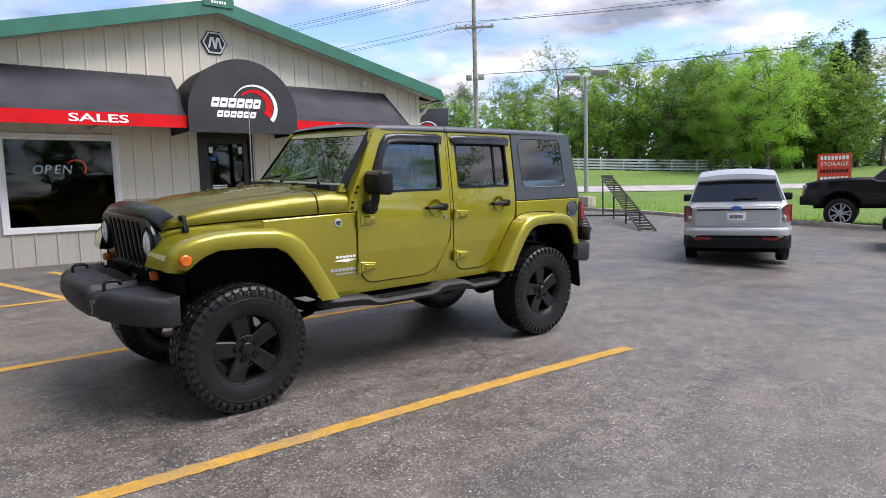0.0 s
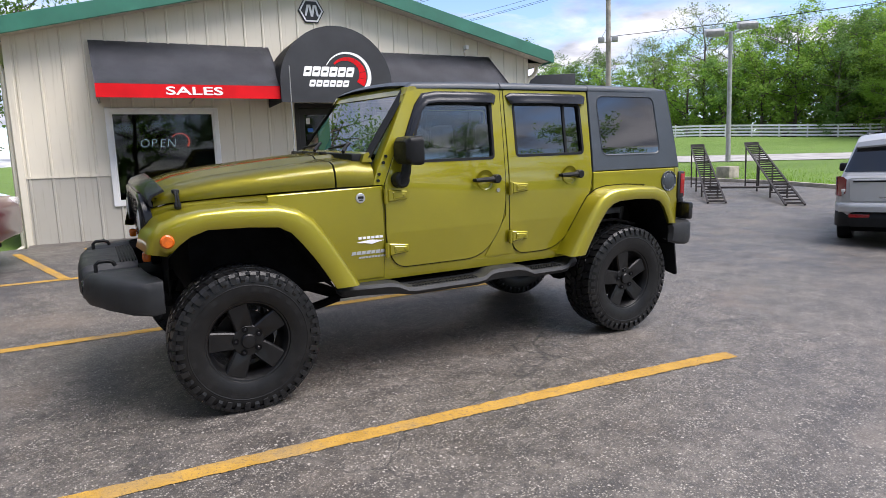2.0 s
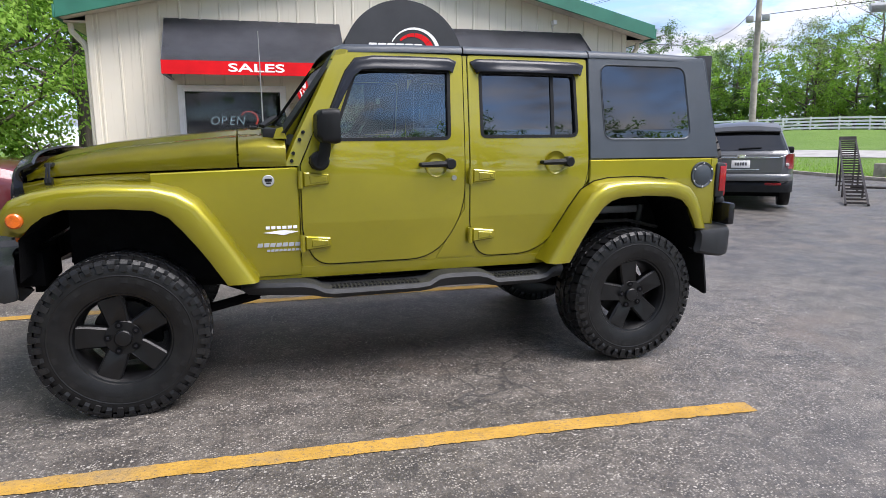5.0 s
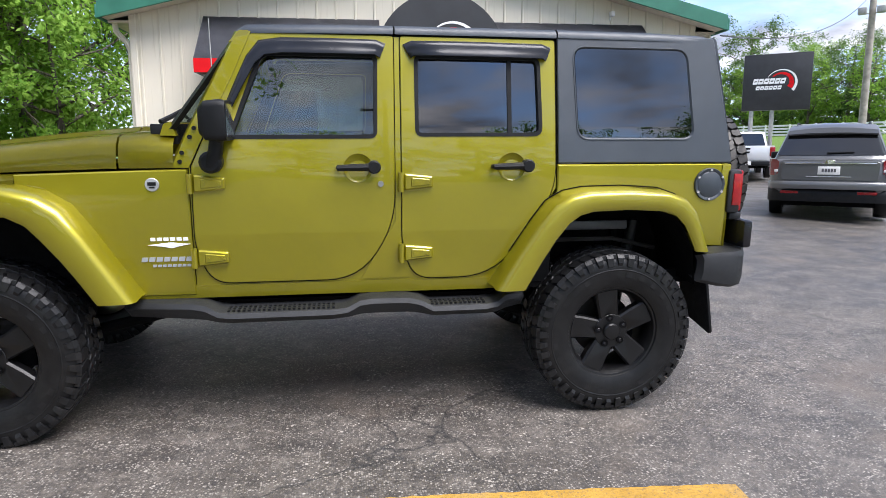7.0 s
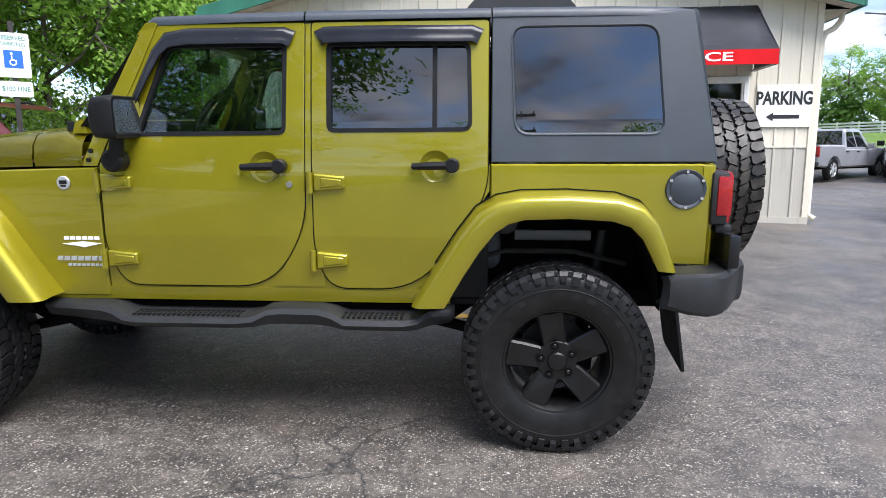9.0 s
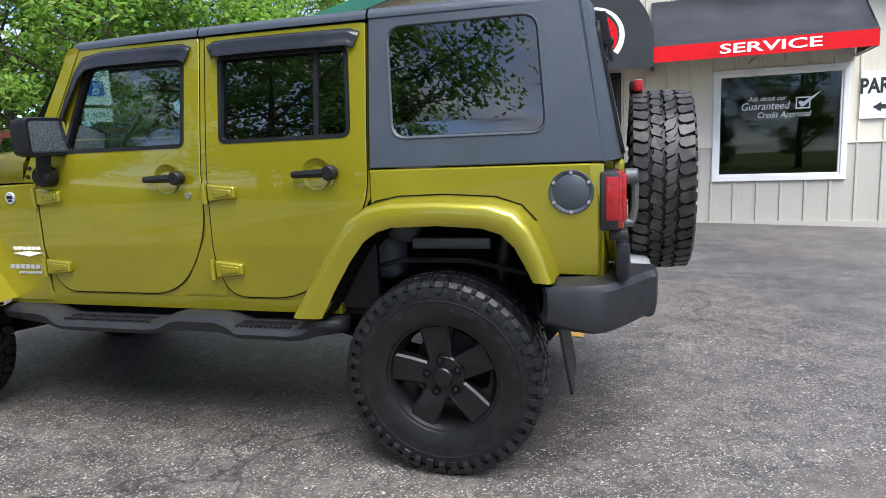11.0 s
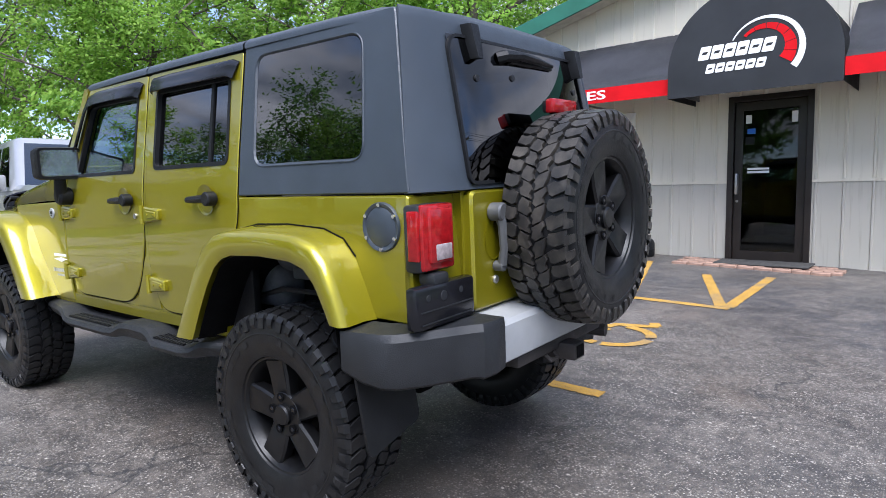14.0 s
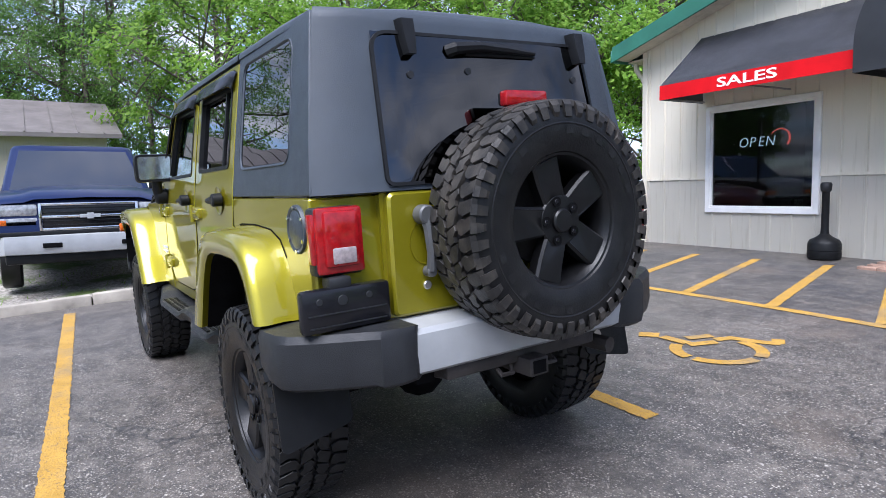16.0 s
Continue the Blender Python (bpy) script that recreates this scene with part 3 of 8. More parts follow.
def strip(name, pts, w, lift, mat, label, category, kind="structure", parent=None, group=""):
    """A painted line or road laid on the ground along points."""
    bm = B()
    pts = [Vector((*p, 0)) for p in pts]
    fine = []
    for a, b in zip(pts, pts[1:]):
        n = max(2, int((b - a).length / (0.03 if mat == "line" else 0.5)))
        fine += [a.lerp(b, k / n) for k in range(n)]
    fine.append(pts[-1])
    rows = []
    wob = random.Random(len(fine))
    rag = 0.013 if mat == "line" else 0.0
    for k, p in enumerate(fine):
        t = (fine[min(k + 1, len(fine) - 1)] - fine[max(k - 1, 0)]).normalized()
        s = Vector((-t.y, t.x, 0)) * w / 2
        rows.append([(q.x, q.y, h(q.x, q.y) + lift) for q in (p - s * (1 + wob.uniform(-1, 1) * rag * 7), p, p + s * (1 + wob.uniform(-1, 1) * rag * 7))])
    loft(bm, rows)
    return solo(name, bm, mat, label, category, group, kind)


YEL = "worn yellow parking line painted on the asphalt"
strip("parking_line", [(KX + 0.42, -1.28), (1.71, -1.635)], 0.115, 0.0045, "line", YEL, "line", "", group="bay lines")
strip("parking_line", [(KX + 0.42, 1.24), (1.94, 1.12)], 0.105, 0.0045, "line", YEL, "line", "", group="bay lines")
strip("parking_line", [(KX + 0.1, 3.92), (1.99, 3.77)], 0.105, 0.0045, "line", YEL, "line", "", group="bay lines")
strip("parking_line", [(KX + 0.42, -4.3), (1.6, -4.42)], 0.115, 0.0045, "line", YEL, "line", "", group="bay lines")
strip("hatch_line", [(1.97, 3.83), (1.99, 5.62)], 0.105, 0.0045, "line", "yellow hatch line in front of the shop door", "line", "", group="hatch lines")
for k in range(6):
    x0 = 1.90 - 0.88 * k
    strip("hatch_line", [(x0, 3.84), (x0 - (0.58 if k == 0 else 0.66), 5.45 if k == 0 else 6.2)], 0.105, 0.0045, "line",
          "yellow hatch line in front of the shop door", "line", "", group="hatch lines")

# the wheelchair sign painted on the bay
bm = B()
hc = thing("wheelchair_marking", "yellow wheelchair sign painted on the asphalt bay", "road marking")
C0 = Vector((1.48, 2.38, 0))


def draped(bm, pts, w, closed=False):
    rows = []
    n = len(pts)
    for k in range(n):
        p = Vector((*pts[k], 0))
        a, b = Vector((*pts[k - 1 if k or closed else 0], 0)), Vector((*pts[(k + 1) % n if closed else min(k + 1, n - 1)], 0))
        t = (b - a).normalized()
        s = Vector((-t.y, t.x, 0)) * w / 2
        rows.append([(q.x, q.y, h(q.x, q.y) + 0.007) for q in (p - s, p + s)])
    if closed:
        rows.append(rows[0])
    loft(bm, rows)


for a0, a1 in ((198, 262), (272, 358), (12, 92)):
    draped(bm, [(C0.x + 0.28 * math.cos(radians(a0 + (a1 - a0) * k / 6)), C0.y + 0.28 * math.sin(radians(a0 + (a1 - a0) * k / 6))) for k in range(7)], 0.085)
part("wheel_ring", bm, "line", hc)
bm = B()
draped(bm, [(1.01, 2.38), (1.24, 2.37)], 0.085)
draped(bm, [(1.16, 2.47), (1.24, 2.66)], 0.085)
draped(bm, [(1.27, 2.34), (1.36, 2.54)], 0.085)
draped(bm, [(1.32, 2.58), (1.37, 2.70), (1.56, 2.75), (1.68, 2.81)], 0.085)
draped(bm, [(1.67, 2.80), (1.61, 2.90)], 0.085)
part("figure", bm, "line", hc)
bm = B()
draped(bm, [(0.85, 2.31), (0.90, 2.35), (0.97, 2.40)], 0.12)
part("head", bm, "line", hc)


def kerb(name, pts, label, w=0.15, rise=0.13, group=""):
    """Kerb stones end to end along points; each one a part."""
    k = thing(name, label, "kerb", group=group, kind="structure")
    for a, b in zip(pts, pts[1:]):
        a, b = Vector((*a, 0)), Vector((*b, 0))
        n = max(1, round((b - a).length / 1.8))
        ang = math.degrees(math.atan2(b.y - a.y, b.x - a.x))
        for j in range(n):
            p = a.lerp(b, (j + 0.5) / n)
            half = (b - a).length / n / 2 - 0.006
            q0, q1 = a.lerp(b, j / n), a.lerp(b, (j + 1) / n)
            pit = math.degrees(math.atan2(h(q1.x, q1.y) - h(q0.x, q0.y), (q1 - q0).length))
            bm = B()
            box(bm, -half, half, -w / 2, w / 2, -0.12, rise + random.uniform(-0.012, 0.01), 0.022, 2)
            o = part("kerb_stone", bm, "concrete", k)
            o.matrix_basis = pose(p.x, p.y, h(p.x, p.y), 0, -pit, ang + random.uniform(-0.4, 0.4))
    return k


kerb("kerb_west", [(KX - 0.05, -14), (KX - 0.05, 6.4)], "low worn concrete kerb before gravel")
kerb("kerb_east", [(18.2, -16), (18.2, 6.6), (19.0, 8.8), (19.75, 11.0), (21.6, 30)], "low concrete kerb along the grass verge")

# gravel yard behind the west kerb
bm = B()
rows = []
for y in steps((-16, 8.5, 0.5)):
    x0 = -13.5 + 1.2 * math.sin(y * 0.7)
    rows.append([(x0 + (KX - 0.12 - x0) * t, y, h(x0 + (KX - 0.12 - x0) * t, y) + 0.075 - (0.075 * (t < 0.02))) for t in steps((0, 1, 0.05))])
loft(bm, rows)
solo("gravel_yard", bm, "gravel", "pale gravel yard with sparse weeds", "gravel", kind="structure")
bm = B()
for _ in range(5200):
    x, y = random.uniform(-12.0, KX - 0.15), random.uniform(-9, 8)
    if noise.noise((x * 0.8, y * 0.8, 3)) < 0.02 and random.random() < 0.85 and x < KX - 0.5:
        continue
    z = h(x, y) + 0.07
    a, t = random.uniform(0, 6.28), random.uniform(0.03, 0.10)
    dx, dy = math.cos(a) * 0.006, math.sin(a) * 0.006
    lx, ly_ = random.uniform(-0.04, 0.04), random.uniform(-0.04, 0.04)
    bm.faces.new([bm.verts.new(p) for p in ((x - dx, y - dy, z), (x + dx, y + dy, z), (x + lx, y + ly_, z + t))])
solo("weeds", bm, "leaf_a", "sparse green weeds in the gravel", "weeds", kind="stuff", smooth=0)

# road beyond the verge, and the grass blades at the verge's edge
ROADP = [(52, -60), (44.5, -14), (38.5, 6), (31.5, 22), (24.5, 40), (14, 66), (0, 96)]
strip("road", ROADP, 4.4, 0.04, "road", "pale worn two-lane road beyond the verge", "road")

# the white fence on the bank
fen = [Vector((x, y, 0)) for x, y in ((64.5, 24.0), (59.0, 32.5), (51.5, 45.0), (44.5, 58.0), (34, 80))]
fence = thing("board_fence", "white four-board fence on the grass bank", "fence", kind="structure")
post_me, count = None, 0
dist = 0.0
for a, b in zip(fen, fen[1:]):
    n = round((b - a).length / 2.45)
    for k in range(n):
        p, q = a.lerp(b, k / n), a.lerp(b, (k + 1) / n)
        zp, zq = h(p.x, p.y), h(q.x, q.y)
        ang = math.degrees(math.atan2(q.y - p.y, q.x - p.x))
        if post_me is None:
            bm = B()
            box(bm, -0.065, 0.065, -0.065, 0.065, -0.3, 1.30, 0.0)
            bmesh.ops.bevel(bm, geom=[e for e in bm.edges if all(v.co.z > 1 for v in e.verts)], offset=0.03, segments=1, affect="EDGES")
            post_me = mesh_of("post", bm, "white", 0)
        o = new("post", post_me)
        o.parent = fence
        o.matrix_basis = pose(p.x, p.y, zp, 0, 0, ang)
        for zz in (0.22, 0.53, 0.84, 1.15):
            bm = B()
            L = (q - p).length
            box(bm, 0, L, -0.02, 0.02, zz - 0.085, zz + 0.085)
            o = part("board", bm, "white", fence, smooth=0)
            o.matrix_basis = pose(p.x, p.y, zp, 0, -math.degrees(math.atan2(zq - zp, L)), ang)


# ---- the dealership building ----
FM = Matrix.Translation((-1.835, 7.02, 0)) @ pose(0, 0, 0, 0, 0, -2.9)
S0, S1, SP = -1.25, 8.0, 3.40      # wall ends and ridge, along the front
EAVE, PEAK, DEEP, OV, OH = 3.40, 4.62, 15.0, 0.36, 0.38
SLOPE = (PEAK - EAVE) / (S1 + OV - SP)
shop = thing("dealership_building", "cream and grey metal-sided car shop with green roof trim", "building", FM)
WZ = 1.385                          # top of the grey lower siding
rake = lambda s: PEAK - SLOPE * abs(s - SP) + 0.02


def openings(z0, z1, grow=0.0):
    out = []
    for a, b, c, d in ((0.0, 1.70, 0.875, 2.44), (5.30, 7.00, 0.875, 2.44), (3.01, 4.03, 0.20, 2.52)):
        c, d = max(c, z0), min(d, z1)
        if d - c > 0.05:
            out.append((a, b, c, d))
    return out


def wall_cut(z0, z1f, mat, name, y):
    """Front wall skin between the openings, in upright bays so that openings go through it."""
    edges = sorted({S0, S1, SP} | {v for a, b, c, d in openings(z0, 9) for v in (a, b)})
    for a, b in zip(edges, edges[1:]):
        mid = (a + b) / 2
        cut = [(c, d) for p, q, c, d in openings(z0, z1f(mid)) if p < mid < q]
        spans, low = [], z0
        for c, d in cut:
            if c - low > 0.01:
                spans.append((low, c, c))
            low = d
        spans.append((low, z1f(a), z1f(b)))
        for lo, ha, hb in spans:
            if max(ha, hb) - lo < 0.01:
                continue
            bm = B()
            plate(bm, [(a, lo), (b, lo), (b, hb), (a, ha)], y=y, th=0.14)
            part(name, bm, mat, shop, smooth=0)


wall_cut(-0.3, lambda s: WZ, "grey_siding", "lower_wall_panel", 0.004)
wall_cut(WZ, rake, "cream", "upper_wall_panel", 0.0)


def rib(bm, s, z0, z1, y):
    r = [(s - 0.021, y), (s - 0.011, y - 0.017), (s + 0.011, y - 0.017), (s + 0.021, y)]
    loft(bm, [[(a, b, z0) for a, b in r], [(a, b, z1) for a, b in r]])


k = 0
s = S0 + 0.14
while s < S1 - 0.05:
    for z0, z1, mat, y in ((-0.3, WZ - 0.02, "grey_siding", 0.004), (WZ + 0.02, rake(s), "cream", 0.0)):
        low = z0
        for a, b, c, d in openings(z0, z1):
            if a - 0.03 < s < b + 0.03:
                if c - low > 0.06:
                    bm = B()
                    rib(bm, s, low, c, y)
                    part("siding_rib", bm, mat, shop, smooth=0)
                low = d
        if z1 - low > 0.06:
            bm = B()
            rib(bm, s, low, z1, y)
            part("siding_rib", bm, mat, shop, smooth=0)
    s += 0.305
# side and back walls
for a, nm in ((S0, "side_wall"), (S1 - 0.14, "side_wall")):
    bm = B()
    box(bm, a, a + 0.14, 0.14, DEEP, -0.3, EAVE + 0.10)
    part(nm, bm, "cream", shop, smooth=0)
    bm = B()
    e = -0.016 if a < 0 else 0.14
    for j in range(int(DEEP / 0.305)):
        y = 0.3 + j * 0.305
        box(bm, a + e, a + e + 0.016, y - 0.014, y + 0.014, -0.3, EAVE + 0.08)
    tagged(part("side_ribbing", bm, "cream", shop, smooth=0), kind="stuff")
    bm = B()
    box(bm, a + (-0.006 if a < 0 else 0.02), a + 0.12 + (0.0 if a < 0 else 0.026), 0.2, DEEP, -0.3, WZ)
    part("side_wainscot", bm, "grey_siding", shop, smooth=0)
bm = B()
plate(bm, [(S0, -0.3), (S1, -0.3), (S1, rake(S1)), (SP, rake(SP)), (S0, rake(S0))], y=DEEP, th=0.14)
part("back_wall", bm, "cream", shop, smooth=0)
for s in (S0 - 0.004, S1 - 0.096):
    bm = B()
    box(bm, s, s + 0.10, -0.02, 0.10, -0.3, rake(s + 0.05) - 0.02, 0.008, 1)
    part("corner_trim", bm, "cream", shop)
for a, b in ((S0 + 0.1, 0.0), (1.70, 3.01), (4.03, 5.30), (7.0, S1 - 0.1)):
    bm = B()
    box(bm, a, b, -0.012, 0.0, WZ - 0.016, WZ + 0.016)
    part("wainscot_trim", bm, "cream", shop, smooth=0)
bm = B()
box(bm, S0, S1, -0.025, 0.0, -0.3, 0.30)
part("base_trim", bm, "grey_siding", shop, smooth=0)
# roof
for sg in (-1, 1):
    end = SP + sg * (S1 + OV - SP)
    bm = B()
    prof = [(SP, PEAK + 0.10), (end, EAVE + 0.10), (end, EAVE + 0.04), (SP, PEAK + 0.04)]
    plate(bm, prof if sg > 0 else list(reversed(prof)), y=-OH, th=DEEP + 2 * OH)
    part("roof", bm, "roof", shop, smooth=0)
    bm = B()
    prof = [(SP, PEAK + 0.19), (end, EAVE + 0.185), (end, EAVE - 0.06), (SP, PEAK - 0.055)]
    plate(bm, prof if sg > 0 else list(reversed(prof)), y=-OH - 0.03, th=0.028, ch=0.006)
    part("rake_trim", bm, "roof_green", shop, "dark green metal rake trim", smooth=0)
    bm = B()
    a, b = (end, end + 0.03) if sg > 0 else (end - 0.03, end)
    box(bm, a, b, -OH - 0.03, DEEP + OH, EAVE - 0.06, EAVE + 0.13, 0.004, 1)
    part("eave_trim", bm, "roof_green", shop, "dark green metal eave trim")
    bm = B()
    prof = [(SP, PEAK + 0.035), (end, EAVE + 0.035), (end, EAVE - 0.02), (SP, PEAK - 0.02)]
    plate(bm, prof if sg > 0 else list(reversed(prof)), y=-OH, th=OH - 0.02)
    part("soffit", bm, "soffit", shop, smooth=0)
    bm = B()
    a, b = (S1, end) if sg > 0 else (end, S0)
    box(bm, a, b, -0.02, DEEP, EAVE - 0.05, EAVE - 0.02)
    part("eave_soffit", bm, "soffit", shop, smooth=0)
    # gutter pipe under the eave, bent to the wall
    bm = B()
    wx = S1 + 0.04 if sg > 0 else S0 - 0.04
    tube(bm, [(end - sg * 0.06, 0.10, EAVE - 0.05), (end - sg * 0.07, 0.10, EAVE - 0.16), (end - sg * 0.16, 0.10, EAVE - 0.27),
              (wx + sg * 0.05, 0.10, EAVE - 0.33), (wx, 0.10, EAVE - 0.45), (wx, 0.10, 0.35), (wx + sg * 0.08, 0.04, 0.27)], 0.045, 8)
    part("downpipe", bm, "cream", shop)
bm = B()
plate(bm, fillet([(SP - 0.27, PEAK + 0.05), (SP + 0.27, PEAK + 0.05), (SP + 0.27, PEAK + 0.2), (SP - 0.27, PEAK + 0.2)], 0.01), y=-OH - 0.05, th=0.02)
part("ridge_plate", bm, "roof_green", shop)
bm = B()
for k in range(6):
    box(bm, SP - 0.13 + k * 0.045, SP - 0.10 + k * 0.045, -OH - 0.054, -OH - 0.05, PEAK + 0.10, PEAK + 0.145)
part("ridge_plate_mark", bm, "letter", shop, smooth=0)


def shop_window(s0, s1, z0, z1):
    w = thing("window", "", "")
    for key in ("category",):
        if key in w:
            del w[key]
    w.parent = shop
    for nm, e, y0, y1 in (("window_frame", 0.075, -0.035, 0.06), ("window_sash", 0.03, -0.02, 0.05)):
        bm = B()
        o = 0.0 if nm == "window_frame" else 0.072
        A = [(s0 + o, z0 + o), (s1 - o, z0 + o), (s1 - o, z1 - o), (s0 + o, z1 - o)]
        plate(bm, A, [grown(A, -e)], y=y0, th=y1 - y0, ch=0.006)
        part(nm, bm, "white", w)
    bm = B()
    box(bm, s0 + 0.09, s1 - 0.09, 0.01, 0.018, z0 + 0.09, z1 - 0.09)
    p = part("pane", bm, "shop_glass", w, smooth=0)
    p.visible_shadow = False
    return w


w_s = shop_window(0.0, 1.70, 0.875, 2.44)
w_v = shop_window(5.30, 7.00, 0.875, 2.44)
# the room behind, its indoor shade put in as near-black colour
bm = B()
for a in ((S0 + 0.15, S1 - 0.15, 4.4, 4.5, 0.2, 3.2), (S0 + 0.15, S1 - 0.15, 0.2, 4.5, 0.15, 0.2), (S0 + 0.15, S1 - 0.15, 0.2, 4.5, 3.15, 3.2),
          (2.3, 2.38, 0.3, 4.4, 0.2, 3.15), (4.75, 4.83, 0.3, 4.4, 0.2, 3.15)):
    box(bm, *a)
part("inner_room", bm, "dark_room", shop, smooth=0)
bm = B()
tube(bm, [(0.55, 1.2, 0.2), (0.62, 1.2, 1.05), (0.9, 1.25, 1.08)], 0.02, 6)
tube(bm, [(1.18, 1.3, 0.2), (1.05, 1.3, 1.0)], 0.02, 6)
box(bm, 0.45, 1.3, 1.0, 1.6, 1.05, 1.10, 0.01)
part("desk", bm, "trim", shop)

# door with its frame
door = new("door")
door.parent = shop
bm = B()
A = [(3.01, 0.22), (4.03, 0.22), (4.03, 2.52), (3.01, 2.52)]
plate(bm, A, [[(3.085, 0.30), (3.955, 0.30), (3.955, 2.445), (3.085, 2.445)]], y=-0.02, th=0.16, ch=0.006)
part("door_frame", bm, "brown_frame", door)
A = [(3.09, 0.305), (3.95, 0.305), (3.95, 2.44), (3.09, 2.44)]
bm = B()
plate(bm, A, [[(3.19, 0.46), (3.85, 0.46), (3.85, 2.33), (3.19, 2.33)]], y=0.03, th=0.045, ch=0.005)
leaf = part("door_leaf", bm, "brown_frame", door)
bm = B()
box(bm, 3.19, 3.85, 0.05, 0.056, 0.46, 2.33)
pn = part("pane", bm, "shop_glass", leaf, smooth=0)
pn.visible_shadow = False
bm = B()
box(bm, 3.115, 3.15, -0.03, 0.03, 1.22, 1.50, 0.008)
part("pull_handle", bm, "steel", leaf, "worn steel pull handle")
bm = B()
drum(bm, 0.018, 0.02, 0.032, 12, m=Matrix.Translation((3.135, 0, 1.13)))
part("lock", bm, "steel", leaf)
for a in ((3.22, 3.29, 2.16, 2.27, "letter"), (3.77, 3.84, 2.14, 2.28, "letter"), (3.25, 3.52, 1.50, 1.53, "letter"), (3.25, 3.52, 1.545, 1.57, "letter"),
          (3.24, 3.34, 2.02, 2.09, "blue"), (3.22, 3.33, 1.88, 1.98, "trim")):
    bm = B()
    box(bm, a[0], a[1], 0.044, 0.048, a[2], a[3])
    part("sticker", bm, a[4], leaf, smooth=0)
bm = B()
box(bm, 3.0, 4.05, -0.20, 0.0, -0.2, 0.295, 0.012)
part("door_step", bm, "concrete", shop, "worn pale concrete door step")
words("step_lettering", "WATCH YOUR STEP", 0.075, "line", pose(3.53, -0.204, 0.245), shop, wide=1.15)

# bricks laid before the step, and a mat
for j in range(5):
    for k in range(9):
        x = 2.66 + k * 0.205 + (0.1 if j % 2 else 0)
        y = -0.30 - j * 0.105
        p = FM @ Vector((x, y, 0))
        bm = B()
        box(bm, -0.098, 0.098, -0.049, 0.049, -0.05, 0.018 + random.uniform(-0.004, 0.004), 0.006, 1)
        if j == 0 and k == 0:
            pav = thing("brick_paving", "worn reddish paving bricks before the door", "paving", kind="structure")
        o = part("brick", bm, "brick", pav)
        o.matrix_basis = pose(p.x, p.y, h(p.x, p.y) + 0.012, 2.6, 0, -2.9 + random.uniform(-1, 1))
bm = B()
box(bm, -0.55, 0.55, -0.20, 0.20, 0.0, 0.016, 0.006)
p = FM @ Vector((3.6, -0.45, 0))
solo("door_mat", bm, "mat", "flat worn grey door mat on the bricks", "mat", m=pose(p.x, p.y, h(p.x, p.y) + 0.034, 2.6, 0, -2.9))


# awnings: sloping cloth with red valance, on a pipe frame
def awning(s0, s1, inset0, inset1, word):
    aw = thing("awning", "black cloth awning with red valance reading " + word, "awning", FM, group="shop awnings")
    yb, zt, z1, z2 = -0.95, 3.47, 2.70, 2.50
    n = 14
    bm = B()
    rows = []
    for k in range(n + 1):
        t = k / n
        sag = 0.012 * math.sin(t * math.pi * 6)
        rows.append([(s0 + inset0 * (1 - j / 6) + (s1 - s0 - inset0 * (1 - j / 6) - inset1 * (1 - j / 6)) * t,
                      -0.005 + (yb + 0.005) * j / 6, zt + (z1 - zt) * j / 6 - (0.035 + sag) * math.sin(math.pi * j / 6)) for j in range(7)])
    loft(bm, rows)
    bmesh.ops.solidify(bm, geom=bm.faces[:], thickness=0.006)
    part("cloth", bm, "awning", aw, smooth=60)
    bm = B()
    box(bm, s0, s1, yb - 0.008, yb, z2, z1)
    part("valance", bm, "red", aw, "bright red cloth valance", smooth=0)
    for s, ins in ((s0, inset0), (s1, -inset1)):
        bm = B()
        v = [(s + ins, 0, zt), (s, yb, z1), (s, yb, z2), (s, -0.02, z2)]
        q = [(a + 0.006, b, c) for a, b, c in v]
        loft(bm, [v, q], closed=True, caps=True)
        part("side_cloth", bm, "awning", aw, smooth=0)
    bm = B()
    for s in (s0 + 0.02, (s0 + s1) / 2, s1 - 0.02):
        tube(bm, [(s, -0.01, z2 + 0.02), (s, yb + 0.02, z2 + 0.02)], 0.014, 6)
        tube(bm, [(s, -0.01, zt - 0.06), (s, yb + 0.02, z1 - 0.05)], 0.014, 6)
    tube(bm, [(s0 + 0.02, yb + 0.02, z2 + 0.02), (s1 - 0.02, yb + 0.02, z2 + 0.02)], 0.014, 6)
    part("pipe_frame", bm, "steel", aw)
    words("lettering", word, 0.168, "letter", pose((s0 + s1) / 2 + (0.0 if word == "SALES" else 0.12), yb - 0.0095, (z1 + z2) / 2), aw, wide=1.92, bold=0.003)
    return aw


awning(-0.07, 2.62, -0.06, 0.0, "SALES")
awning(4.45, 7.05, 0.0, 0.0, "SERVICE")

# the round-topped entrance canopy
can = thing("entrance_canopy", "black round-topped cloth canopy over the door with a red gauge emblem", "canopy", FM)
CX, CR, CZ, CY = 3.53, 0.96, 2.75, -1.02
arch = [(CX - CR, 2.44)] + [(CX + CR * math.cos(radians(a)), CZ + CR * math.sin(radians(a)) * 0.97) for a in range(180, -1, -6)] + [(CX + CR, 2.44)]
bm = B()
plate(bm, arch, y=CY, th=0.012)
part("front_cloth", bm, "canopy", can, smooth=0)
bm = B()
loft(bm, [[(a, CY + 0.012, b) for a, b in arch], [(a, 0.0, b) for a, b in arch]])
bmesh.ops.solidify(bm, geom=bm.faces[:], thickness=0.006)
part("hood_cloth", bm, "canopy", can)


